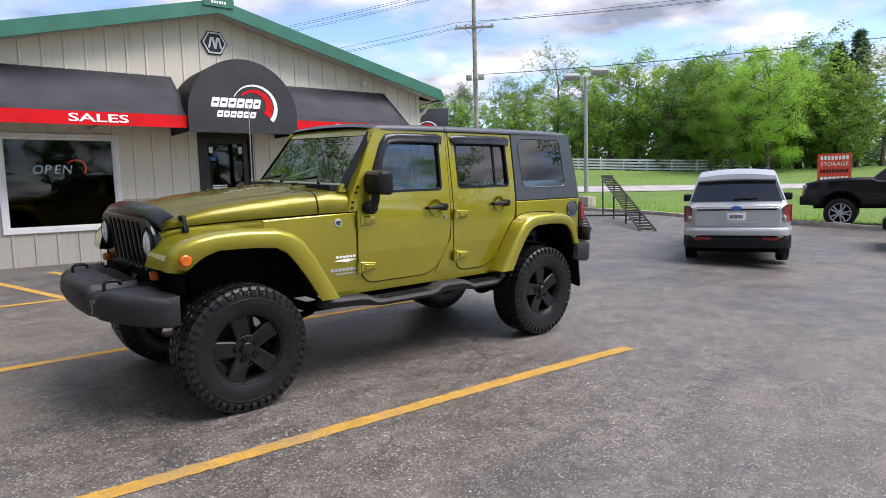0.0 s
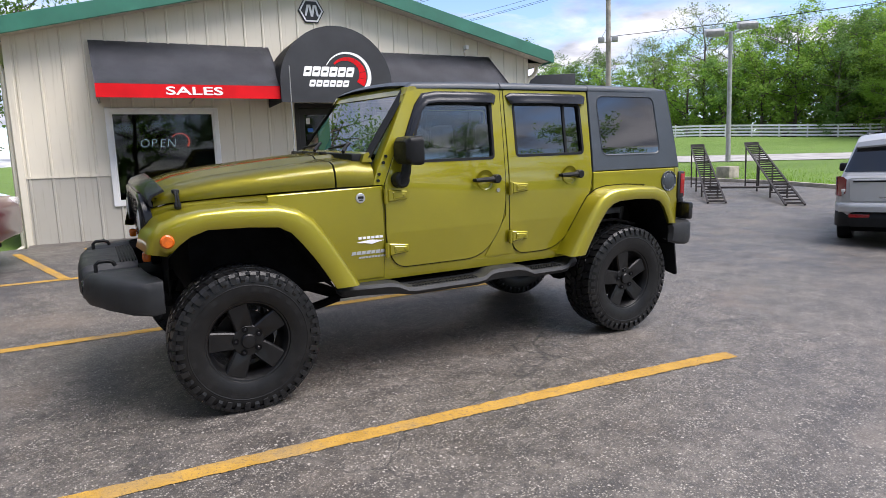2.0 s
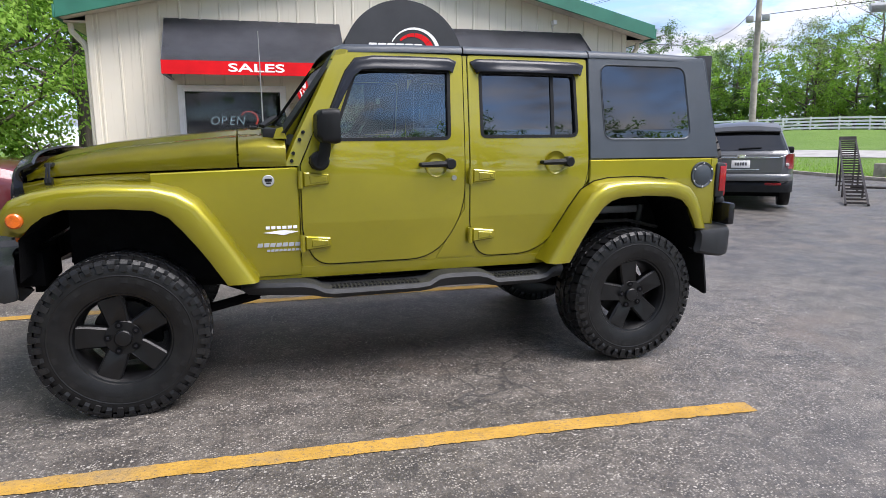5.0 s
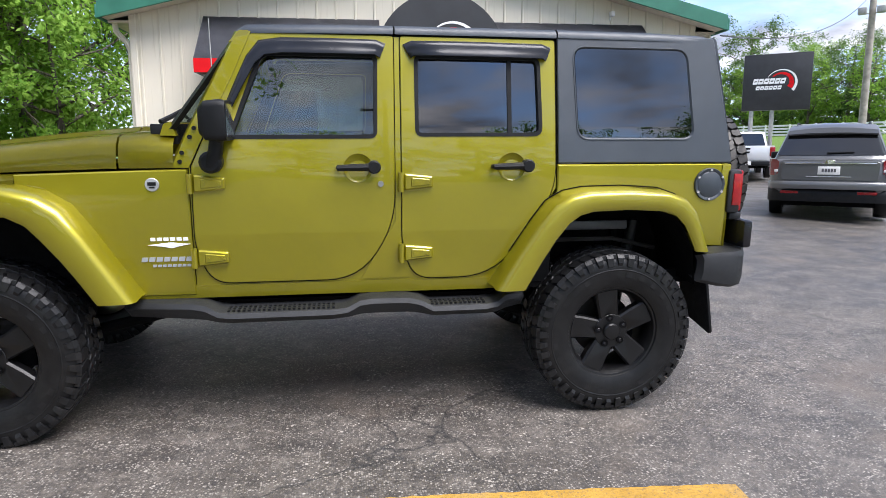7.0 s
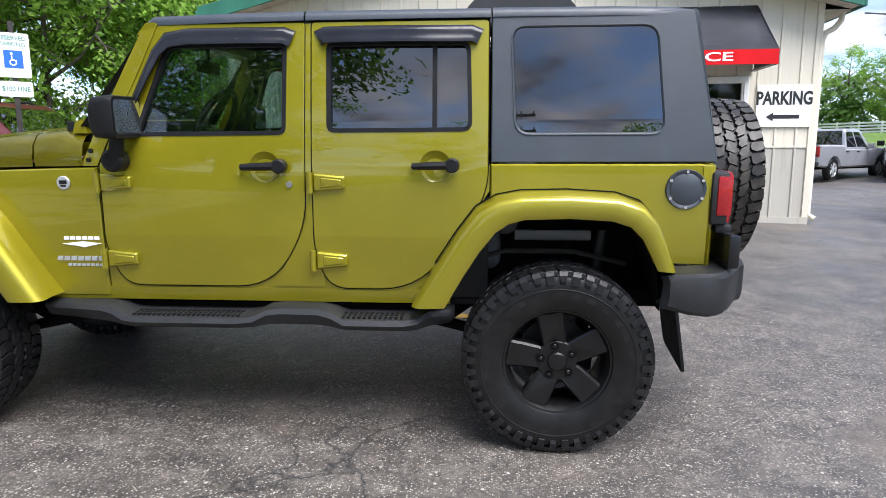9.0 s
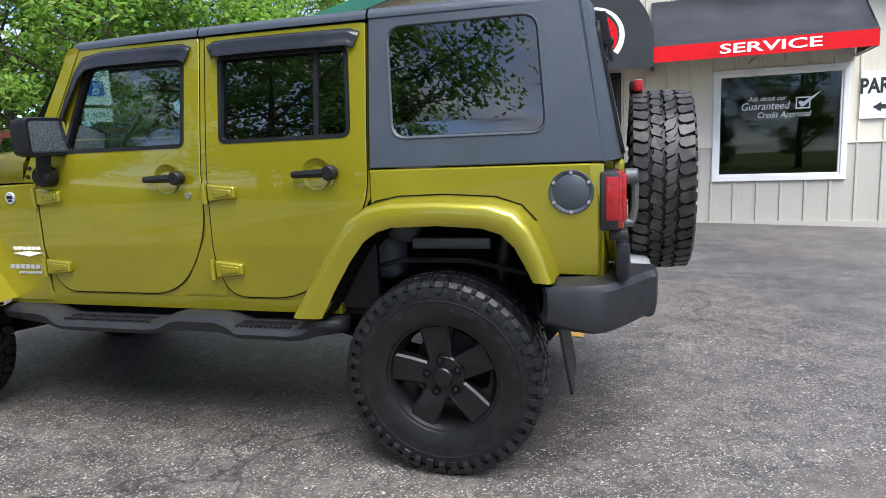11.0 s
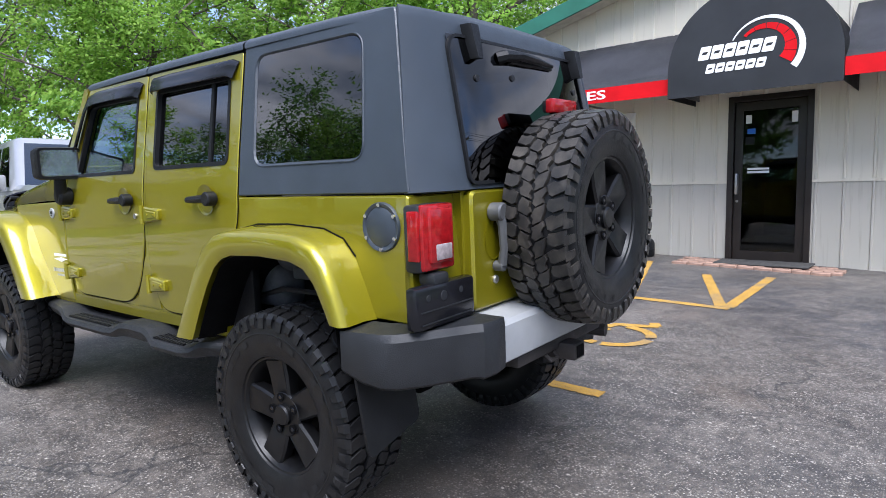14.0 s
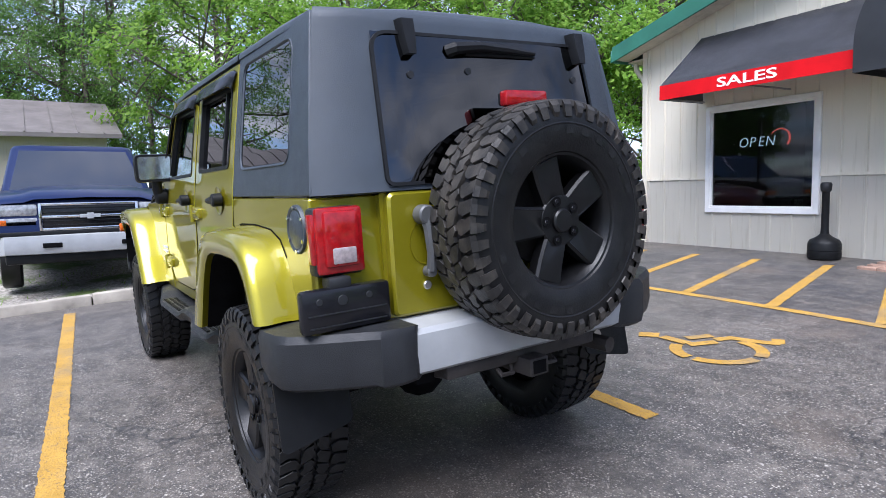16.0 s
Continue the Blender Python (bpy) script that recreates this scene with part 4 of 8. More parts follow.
def emblem(parent, cx, cz, y, k, block="letter"):
    """Two rows of slanted white blocks under a red and white sweep."""
    rows = ((6, 0.000, 0.160, 0.128, -0.56, 0.0), (6, -0.165, 0.110, 0.098, -0.47, 0.0))
    for n, dz, hh, ww, x0, _ in rows:
        for j in range(n):
            x = x0 + j * (ww + 0.016) - 0.01
            sl = hh * 0.25
            A = [(cx + k * (x + q), cz + k * (dz + z)) for q, z in ((0, 0), (ww, 0), (ww + sl, hh), (sl, hh))]
            A = fillet(A, 0.018 * k, 3)
            cen = Vector((sum(p[0] for p in A) / len(A), sum(p[1] for p in A) / len(A)))
            bm = B()
            slot = [(cen.x + (p[0] - cen.x) * 0.50, cen.y + (p[1] - cen.y) * 0.20) for p in A]
            plate(bm, A, [slot], y=y - 0.004, th=0.004)
            part("emblem_block", bm, block, parent, smooth=0)
    cxx, czz = cx + k * 0.20, cz + k * 0.02

    def sweep(r0, r1, a0, a1, w0, w1, mat, nm):
        o, i = [], []
        for j in range(25):
            t = j / 24
            a = radians(a0 + (a1 - a0) * t)
            wid = w0 + (w1 - w0) * t
            o.append((cxx + k * r1 * math.cos(a) * 1.05, czz + k * r1 * math.sin(a)))
            i.append((cxx + k * (r1 - wid) * math.cos(a) * 1.05, czz + k * (r1 - wid) * math.sin(a)))
        bm = B()
        plate(bm, o + i[::-1], y=y - 0.004, th=0.003)
        part(nm, bm, mat, parent, smooth=0)
    sweep(0, 0.39, 155, -38, 0.012, 0.075, "letter", "white_sweep")
    for j in range(7):
        a0 = 140 - j * 25
        sweep(0, 0.305, a0, a0 - 23.5, 0.03 + 0.016 * j, 0.046 + 0.016 * j, "red", "red_sweep")


emblem(can, CX - 0.02, 2.86, CY - 0.001, 1.0)

# six-sided plaque under the ridge
plq = thing("gable_plaque", "dark grey six-sided plaque with pale strokes on the gable", "plaque", FM)
HX, HZ = 3.42, 4.13
hexa = lambda r: [(HX + r * math.cos(radians(a)), HZ + r * math.sin(radians(a))) for a in range(0, 360, 60)]
bm = B()
plate(bm, hexa(0.235), y=-0.03, th=0.028, ch=0.004)
part("plate", bm, "canopy", plq, smooth=0)
bm = B()
plate(bm, hexa(0.215), [hexa(0.185)], y=-0.033, th=0.003)
part("rim", bm, "letter", plq, smooth=0)
for pts in ([(-0.12, -0.09), (-0.085, -0.09), (-0.03, 0.10), (-0.075, 0.10)], [(-0.05, 0.10), (-0.01, 0.10), (0.03, -0.10), (-0.01, -0.10)],
            [(0.0, -0.10), (0.03, -0.10), (0.075, 0.10), (0.035, 0.10)], [(0.06, 0.10), (0.095, 0.10), (0.135, -0.09), (0.10, -0.09)]):
    bm = B()
    plate(bm, [(HX + a, HZ + b) for a, b in pts], y=-0.034, th=0.004)
    part("stroke", bm, "letter", plq, smooth=0)

# camera box on the gable, sign by the corner
bm = B()
box(bm, 6.45, 6.52, -0.16, -0.04, 3.58, 3.66, 0.012)
tube(bm, [(6.485, -0.06, 3.60), (6.485, 0.0, 3.54)], 0.015, 6)
solo("security_camera", bm, "white", "small white camera fixed on the gable", "camera", m=FM)
ps = thing("parking_sign", "white sign board reading PARKING with an arrow", "sign", FM)
bm = B()
plate(bm, [(7.12, 1.68), (7.92, 1.68), (7.92, 2.31), (7.12, 2.31)], y=-0.036, th=0.014)
part("board", bm, "white", ps, smooth=0)
words("lettering", "PARKING", 0.27, "black_letter", pose(7.52, -0.038, 2.10), ps, wide=0.72, bold=0.008)
bm = B()
plate(bm, [(7.27, 1.83), (7.37, 1.77), (7.37, 1.805), (7.75, 1.805), (7.75, 1.86), (7.37, 1.86), (7.37, 1.895)], y=-0.04, th=0.004)
part("arrow", bm, "black_letter", ps, smooth=0)

# window lettering and the lit sign
for text, z, x, size in (("Ask about our", 2.02, 6.00, 0.095), ("Guaranteed", 1.915, 5.97, 0.150), ("Credit Approval", 1.79, 6.21, 0.118)):
    words("pane_lettering", text, size, "letter", pose(x, 0.004, z), w_v, shear=0.25, extrude=0.001, wide=0.86)
bm = B()
A = [(6.36, 1.86), (6.54, 1.86), (6.54, 2.02), (6.36, 2.02)]
plate(bm, A, [grown(A, -0.016)], y=0.003, th=0.003)
plate(bm, [(6.39, 1.95), (6.43, 1.88), (6.47, 1.90), (6.68, 2.10), (6.45, 1.95), (6.42, 1.97)], y=0.002, th=0.002)
part("check_mark", bm, "letter", w_v, smooth=0)
op = thing("lit_open_sign", "lit OPEN sign of pale tubes with a red sweep behind glass", "sign", FM)
for k, ch in enumerate("OPEN"):
    words("lit_letter", ch, 0.20, "neon_w", pose(0.53 + 0.135 * k, 0.10, 1.87), op, shear=0.18, extrude=0.004, bold=-0.0035, wide=0.95)
bm = B()
tube(bm, [(1.08 + 0.14 * math.cos(radians(a)), 0.10, 1.90 + 0.13 * math.sin(radians(a))) for a in range(150, -50, -10)],
     [0.006 + 0.010 * k / 19 for k in range(20)], 6)
part("lit_sweep", bm, "neon_r", op)

# smokers' post by the window
ap = thing("cigarette_bin", "black plastic smokers' post on a round base", "bin", None)
p = FM @ Vector((1.92, -0.26, 0))
ap.matrix_basis = pose(p.x, p.y, h(p.x, p.y) + 0.002)
bm = B()
lathe(bm, [(0.0, 0.0), (0.175, 0.0), (0.188, 0.02), (0.188, 0.10), (0.182, 0.105), (0.188, 0.11), (0.185, 0.19), (0.165, 0.235), (0.09, 0.275), (0.05, 0.31), (0.042, 0.40)], "z", 28)
part("base", bm, "trim", ap)
bm = B()
lathe(bm, [(0.045, 0.40), (0.042, 0.82), (0.05, 0.84)], "z", 16)
part("neck", bm, "trim", ap)
bm = B()
lathe(bm, [(0.05, 0.83), (0.062, 0.85), (0.066, 0.92), (0.05, 0.945), (0.0, 0.95)], "z", 16)
part("cap", bm, "bumper", ap)

# reserved bay sign on its post
rs = thing("reserved_sign_post", "steel post with a white reserved-parking sign and a fine plate", "sign")
bx, by = -3.86, 3.13
rs.matrix_basis = pose(bx, by, h(bx, by), 0, 0, 38)
bm = B()
box(bm, -0.025, 0.025, -0.012, 0.018, 0, 2.5)
part("post", bm, "rust", rs)
bm = B()
plate(bm, fillet([(-0.152, 1.92), (0.152, 1.92), (0.152, 2.38), (-0.152, 2.38)], 0.02, 3), y=-0.02, th=0.004)
sg_ = part("sign_plate", bm, "white", rs)
words("lettering", "RESERVED", 0.062, "sign_green", pose(0, -0.0225, 2.325), sg_, extrude=0.001, wide=0.9)
words("lettering", "PARKING", 0.062, "sign_green", pose(0, -0.0225, 2.262), sg_, extrude=0.001, wide=0.9)
bm = B()
box(bm, -0.085, 0.085, -0.024, -0.0205, 2.02, 2.20)
part("blue_square", bm, "blue", sg_, smooth=0)
bm = B()
lathe(bm, [(0.022, 0), (0.034, 0)], "y", 16, Matrix.Translation((-0.005, -0.0262, 2.075)))
drum(bm, 0.013, -0.027, -0.0252, 10, m=Matrix.Translation((-0.015, 0, 2.165)))
box(bm, -0.02, -0.008, -0.027, -0.0252, 2.09, 2.15)
box(bm, -0.02, 0.03, -0.027, -0.0252, 2.09, 2.103)
part("wheelchair_mark", bm, "letter", sg_, smooth=0)
bm = B()
plate(bm, fillet([(-0.152, 1.72), (0.152, 1.72), (0.152, 1.88), (-0.152, 1.88)], 0.02, 3), y=-0.02, th=0.004)
fp = part("fine_plate", bm, "white", rs)
words("lettering", "$100 FINE", 0.072, "sign_green", pose(0, -0.0225, 1.80), fp, extrude=0.001, wide=0.82)


# ---- the off-road wagon ----
LEAN = 0.047                      # it stands across the fall of the lot
jm = Matrix.Translation((0, -0.84, 0)) @ Matrix.Rotation(LEAN, 4, "X") @ Matrix.Translation((0, 0.84, 0))
jeep = thing("off_road_wagon", "olive green lifted four-door off-road wagon with black hard top", "car", jm)
GP = "green_paint"


def side_y(z):
    """The half-width of the body side at a height, as an offset from the belt."""
    pts = ((0.60, 0.022), (0.72, 0.008), (0.95, -0.004), (1.15, 0.0), (1.27, 0.006), (1.45, 0.030), (1.88, 0.098), (2.0, 0.12))
    for (a, p), (b, q) in zip(pts, pts[1:]):
        if z <= b:
            return p + (q - p) * max(0, (z - a) / (b - a))
    return pts[-1][1]


CUTS = (0.72, 0.84, 0.95, 1.05, 1.15, 1.27, 1.36, 1.45, 1.66)
YB = -0.748                       # body side at the belt


def panel(name, outer, holes=(), mat=GP, sgn=1, y=YB, th=0.045, ch=0.006, parent=None, label=""):
    bm = B()
    plate(bm, outer, holes, y=y, th=th, ch=ch, bend=side_y, cuts=CUTS, sgn=sgn)
    return part(name, bm, mat, parent or jeep, label)


F_DOOR = fillet([(-0.560, 1.262), (-0.562, 0.90), (-0.500, 0.712), (0.190, 0.712), (0.368, 0.98), (0.376, 1.868), (-0.285, 1.868)],
                [0.0, 0.05, 0.16, 0.26, 0.20, 0.02, 0.03], 6)
F_WIN = fillet([(-0.385, 1.392), (0.282, 1.396), (0.290, 1.775), (-0.238, 1.775)], [0.02, 0.03, 0.03, 0.05], 4)
R_DOOR = fillet([(0.400, 1.868), (0.396, 0.90), (0.450, 0.706), (0.845, 0.706), (1.060, 0.960), (1.168, 1.150), (1.168, 1.868)],
                [0.02, 0.05, 0.14, 0.20, 0.3, 0.10, 0.02], 6)
R_WIN = fillet([(0.474, 1.405), (1.092, 1.408), (1.082, 1.775), (0.474, 1.775)], [0.03, 0.04, 0.04, 0.03], 4)
ARCH_O = [(0.842, 0.668), (0.945, 0.83), (1.040, 0.975), (1.120, 1.080), (1.205, 1.128), (1.303, 1.146), (1.50, 1.150), (1.700, 1.138), (1.800, 1.105),
          (1.856, 1.045), (1.900, 0.950), (1.940, 0.835)]
ARCH_I = [(0.985, 0.668), (1.060, 0.80), (1.130, 0.910), (1.195, 0.992), (1.250, 1.030), (1.315, 1.048), (1.50, 1.054), (1.670, 1.044), (1.745, 1.020),
          (1.795, 0.970), (1.830, 0.905), (1.862, 0.838)]
FR_O = [(-0.800, 0.672), (-0.905, 0.84), (-0.985, 0.975), (-1.070, 1.095), (-1.160, 1.152), (-1.275, 1.182), (-1.50, 1.192), (-1.680, 1.182), (-1.800, 1.160),
        (-1.890, 1.125), (-1.945, 1.060), (-1.965, 0.972)]
FR_I = [(-0.955, 0.668), (-1.030, 0.79), (-1.085, 0.872), (-1.150, 0.958), (-1.208, 1.026), (-1.280, 1.064), (-1.45, 1.078), (-1.660, 1.081), (-1.745, 1.052),
        (-1.800, 1.012), (-1.838, 0.972), (-1.862, 0.950)]

for sgn in (1, -1):
    # body side panels
    panel("cowl_side_panel", fillet([(-0.572, 0.712), (-0.572, 1.252), (-1.30, 1.231), (-1.30, 1.115), (-1.24, 1.115), (-0.885, 0.66), (-0.572, 0.66)], 0.004, 2), sgn=sgn)
    rocker = panel("rocker_panel", [(-0.86, 0.645), (1.0, 0.640), (1.0, 0.700), (0.45, 0.699), (0.40, 0.705), (-0.565, 0.705), (-0.58, 0.712), (-0.86, 0.712)], sgn=sgn, y=YB + 0.006, ch=0.0)
    q_out = [(1.176, 1.266), (1.176, 1.130), (1.075, 0.985)] + [(x, z) for x, z in ARCH_I[3:]] + [(2.098, 0.832), (2.098, 1.266)]
    panel("quarter_panel", q_out, sgn=sgn, y=YB if sgn > 0 else YB - 0.045)
    panel("pillar_panel", [(0.20, 0.716), (0.44, 0.716), (0.40, 1.10), (0.40, 1.86), (0.372, 1.86), (0.370, 1.0)], sgn=sgn, y=YB + 0.0045, th=0.03, ch=0.0)
    panel("door_opening_frame", [(-0.568, 0.69), (0.85, 0.69), (1.055, 0.965), (1.172, 1.15), (1.172, 1.262), (-0.568, 1.262)], (), GP, sgn, YB + 0.012, 0.008, 0.0)
    # doors with pane, handle, hinges, visor
    for nm, out, win in (("front_door", F_DOOR, F_WIN), ("rear_door", R_DOOR, R_WIN)):
        d = panel(nm, out, [win], sgn=sgn)
        panel("door_card", grown(out, -0.012), [grown(win, 0.004)], "trim", sgn, YB + 0.048, 0.006, 0.0, d)
        panel("window_seal", grown(win, 0.006), [grown(win, -0.012)], "trim", sgn, YB - 0.003, 0.03, 0.0, d)
        panel("gap_seal", grown(out, 0.001), [grown(out, -0.006)], "under", sgn, YB + 0.003, 0.003, 0.0, d)
        g = panel("pane", grown(win, -0.006), (), "clear" if nm == "front_door" else "glass", sgn, YB + 0.018, 0.004, 0.0, d)
        g.visible_shadow = False
        if nm == "rear_door":
            panel("window_divider", [(0.925, 1.40), (0.945, 1.40), (0.945, 1.78), (0.925, 1.78)], (), "trim", sgn, YB + 0.010, 0.02, 0.0, d)
        hx, hz = (0.190, 1.253) if nm == "front_door" else (0.935, 1.256)
        bm = B()
        ring = [(0.068, 0.0005), (0.062, 0.004), (0.030, 0.012), (0.0, 0.014)]
        lathe(bm, ring, "y", 20, Matrix.Translation((hx + 0.005, YB - 0.0025, hz)))
        if sgn < 0:
            moved(bm, Matrix.Diagonal((1, -1, 1, 1)))
        part("handle_cup", bm, GP, d)
        bm = B()
        tube(bm, [(hx - 0.092, YB - 0.030, hz + 0.002), (hx - 0.02, YB - 0.034, hz + 0.004), (hx + 0.06, YB - 0.034, hz + 0.006)], [0.014, 0.017, 0.018], 8)
        drum(bm, 0.031, YB - 0.052, YB - 0.002, 18, bev=0.006, m=Matrix.Translation((hx + 0.078, 0, hz + 0.006)))
        tube(bm, [(hx - 0.085, YB - 0.030, hz + 0.002), (hx - 0.088, YB, hz + 0.002)], 0.012, 8)
        if sgn < 0:
            moved(bm, Matrix.Diagonal((1, -1, 1, 1)))
        part("handle", bm, "trim", d, "black grab handle with round push button")
        if nm == "front_door":
            bm = B()
            drum(bm, 0.014, YB - 0.008, YB + 0.003, 14, m=Matrix.Translation((0.300, 0, 1.178)))
            if sgn < 0:
                moved(bm, Matrix.Diagonal((1, -1, 1, 1)))
            part("lock", bm, "steel", d)
        x0 = -0.560 if nm == "front_door" else 0.398
        for zz in (1.187, 0.842):
            bm = B()
            A = fillet([(x0 + 0.012, zz - 0.040), (x0 + 0.150, zz - 0.026), (x0 + 0.150, zz + 0.026), (x0 + 0.012, zz + 0.040)], 0.008, 3)
            plate(bm, A, y=YB - 0.022, th=0.03, ch=0.007)
            A = fillet([(x0 + 0.045, zz - 0.022), (x0 + 0.135, zz - 0.013), (x0 + 0.135, zz + 0.013), (x0 + 0.045, zz + 0.022)], 0.006, 3)
            plate(bm, A, y=YB - 0.027, th=0.012, ch=0.003)
            tube(bm, [(x0 - 0.003, YB - 0.018, zz - 0.046), (x0 - 0.003, YB - 0.018, zz + 0.046)], 0.014, 10)
            if sgn < 0:
                moved(bm, Matrix.Diagonal((1, -1, 1, 1)))
            part("hinge", bm, GP, d, "body-coloured cast hinge")
            for q in (0.06, 0.12):
                bm = B()
                drum(bm, 0.006, YB - 0.031, YB - 0.02, 8, m=Matrix.Translation((x0 + q, 0, zz)))
                if sgn < 0:
                    moved(bm, Matrix.Diagonal((1, -1, 1, 1)))
                part("hinge_bolt", bm, GP, d)
        # smoked rain visor over the window
        if nm == "front_door":
            line = [(-0.430, 1.425), (-0.388, 1.51), (-0.330, 1.63), (-0.272, 1.740), (-0.225, 1.788), (-0.14, 1.800), (0.10, 1.802), (0.285, 1.800), (0.318, 1.786)]
        else:
            line = [(0.438, 1.786), (0.462, 1.799), (0.60, 1.802), (0.80, 1.802), (1.095, 1.799), (1.125, 1.786)]
        bm = B()
        rows = []
        for k, (x, z) in enumerate(line):
            a, c = Vector(line[max(0, k - 1)]), Vector(line[min(len(line) - 1, k + 1)])
            t = (c - a).normalized()
            n_ = Vector((-t.y, t.x))
            e = 0.45 if k in (0, len(line) - 1) else 1.0
            row = []
            for o, y in ((0.046, -0.002), (0.040, -0.018 * e), (0.022, -0.028 * e), (0.012, -0.026 * e), (-0.008, -0.036 * e), (-0.026, -0.037 * e), (-0.029, -0.030 * e), (0.0, -0.022 * e)):
                q = Vector((x, z)) + n_ * o * ((0.4, 0.5, 0.6, 0.75)[k] if k < 4 and nm == "front_door" else 1)
                row.append((q.x, sgn * (YB + side_y(q.y) + y), q.y))
            rows.append(row)
        loft(bm, rows, caps=True)
        part("rain_visor", bm, "visor", d, "smoked plastic rain visor", smooth=50)
    # fender flares
    for nm, O, I, inner in (("rear_flare", ARCH_O, ARCH_I, -0.70), ("front_flare", FR_O, FR_I, -0.60)):
        bm = B()
        rows = []
        n = len(O)
        for k, ((ox, oz), (ix, iz)) in enumerate(zip(O, I)):
            o, i = Vector((ox, oz)), Vector((ix, iz))
            out = (o - i)
            yo = -0.905
            yi = inner
            up = o + out.normalized() * 0.012
            row = [(up.x, yi, up.y), (o.x, -0.80, o.y + 0.004), (o.x, yo + 0.035, o.y), (o.lerp(i, 0.10).x, yo + 0.010, o.lerp(i, 0.10).y),
                   (o.lerp(i, 0.25).x, yo, o.lerp(i, 0.25).y), (o.lerp(i, 0.86).x, yo + 0.004, o.lerp(i, 0.86).y), (i.x, yo + 0.012, i.y),
                   (o.lerp(i, 0.90).x, yo + 0.045, o.lerp(i, 0.90).y), (o.lerp(i, 0.35).x, yi, o.lerp(i, 0.35).y)]
            if nm == "front_flare" and k >= n - 5:      # the nose rounds in towards the grille
                f = (k - (n - 5)) / 4
                row = [(x - (0.014 * f if y > -0.75 else 0.0), (y + 0.060 * f * f if y < -0.85 else y + 0.06 * f if y > -0.75 else y), z) for x, y, z in row]
            if sgn < 0:
                row = [(x, -y, z) for x, y, z in row]
            rows.append(row)
        loft(bm, rows, caps=True)
        part(nm, bm, GP, jeep, smooth=50)
    # black seam above each flare, and the liner inside each arch
    for O, I, low in ((ARCH_O, ARCH_I, (1.885, 0.66)), (FR_O, FR_I, (-1.875, 0.74))):
        bm = B()
        line = []
        for (ox, oz), (ix, iz) in zip(O, I):
            o, i = Vector((ox, oz)), Vector((ix, iz))
            q = o + (o - i).normalized() * 0.010
            line.append((q.x, sgn * (YB + side_y(q.y) + 0.001), q.y))
        if O is ARCH_O:
            tube(bm, line[1:-2], 0.0042, 6)
            part("flare_seam", bm, "under", jeep)
            bm = B()
        prof = [(x, z - 0.004) for x, z in I] + [low]
        loft(bm, [[(x, sgn * -0.868, z) for x, z in prof], [(x, sgn * -0.46, z) for x, z in prof]])
        part("arch_liner", bm, "under", jeep)
    # side step
    bm = B()
    rows = []
    for x, zt, hh, yo in ((-0.895, 0.640, 0.05, -0.76), (-0.86, 0.648, 0.085, -0.80), (-0.58, 0.648, 0.095, -0.845), (-0.52, 0.640, 0.09, -0.86), (-0.46, 0.612, 0.072, -0.875),
                          (-0.40, 0.606, 0.07, -0.88), (0.06, 0.606, 0.07, -0.88), (0.13, 0.612, 0.072, -0.875), (0.19, 0.640, 0.09, -0.86), (0.25, 0.646, 0.095, -0.855),
                          (0.42, 0.644, 0.095, -0.855), (0.48, 0.632, 0.088, -0.865), (0.54, 0.604, 0.07, -0.88), (0.80, 0.604, 0.07, -0.88), (0.86, 0.612, 0.075, -0.87),
                          (0.91, 0.638, 0.09, -0.845), (1.0, 0.636, 0.085, -0.80), (1.02, 0.628, 0.06, -0.77)):
        rows.append([(x, sgn * -0.68, zt - 0.008), (x, sgn * (yo + 0.068), zt), (x, sgn * (yo + 0.030), zt - 0.010), (x, sgn * (yo + 0.018), zt - 0.032),
                     (x, sgn * (yo + 0.040), zt - hh + 0.012), (x, sgn * -0.70, zt - hh)])
    loft(bm, rows, closed=True, caps=True)
    stp = part("side_step", bm, "bumper", jeep, "black moulded side step", smooth=45)
    bm = B()
    for a, b in ((-0.42, 0.08), (0.53, 0.81)):
        n = int((b - a) / 0.022)
        for k in range(n):
            for yy in (-0.76, -0.79, -0.82):
                x = a + (b - a) * k / n
                box(bm, x, x + 0.012, min(sgn * yy, sgn * (yy - 0.018)), max(sgn * yy, sgn * (yy - 0.018)), 0.600, 0.6085)
    tagged(part("step_tread", bm, "trim", stp, smooth=0), kind="stuff")
    # mirror
    bm = B()
    loft(bm, [[(x, sgn * y, z) for y, z in fillet(q, 0.03, 3)] for x, q in (
        (-0.480, [(-0.725, 1.410), (-0.905, 1.410), (-0.905, 1.525), (-0.725, 1.525)]),
        (-0.455, [(-0.700, 1.385), (-0.925, 1.385), (-0.925, 1.550), (-0.700, 1.550)]),
        (-0.390, [(-0.695, 1.378), (-0.930, 1.378), (-0.930, 1.558), (-0.695, 1.558)]),
        (-0.365, [(-0.700, 1.383), (-0.925, 1.383), (-0.925, 1.553), (-0.700, 1.553)]))], closed=True, caps=True)
    mi = part("door_mirror", bm, "trim", jeep, "black plastic door mirror")
    bm = B()
    A = fillet([(-0.712, 1.397), (-0.912, 1.397), (-0.912, 1.540), (-0.712, 1.540)], 0.02, 3)
    f = [bm.verts.new((-0.3635, sgn * a, b)) for a, b in A]
    bm.faces.new(f)
    part("mirror_glass", bm, "chrome", mi, smooth=0)
    bm = B()
    tube(bm, [(-0.425, sgn * -0.80, 1.40), (-0.435, sgn * -0.80, 1.33), (-0.455, sgn * -0.79, 1.285), (-0.465, sgn * -0.73, 1.280)], [0.030, 0.032, 0.040, 0.052], 10)
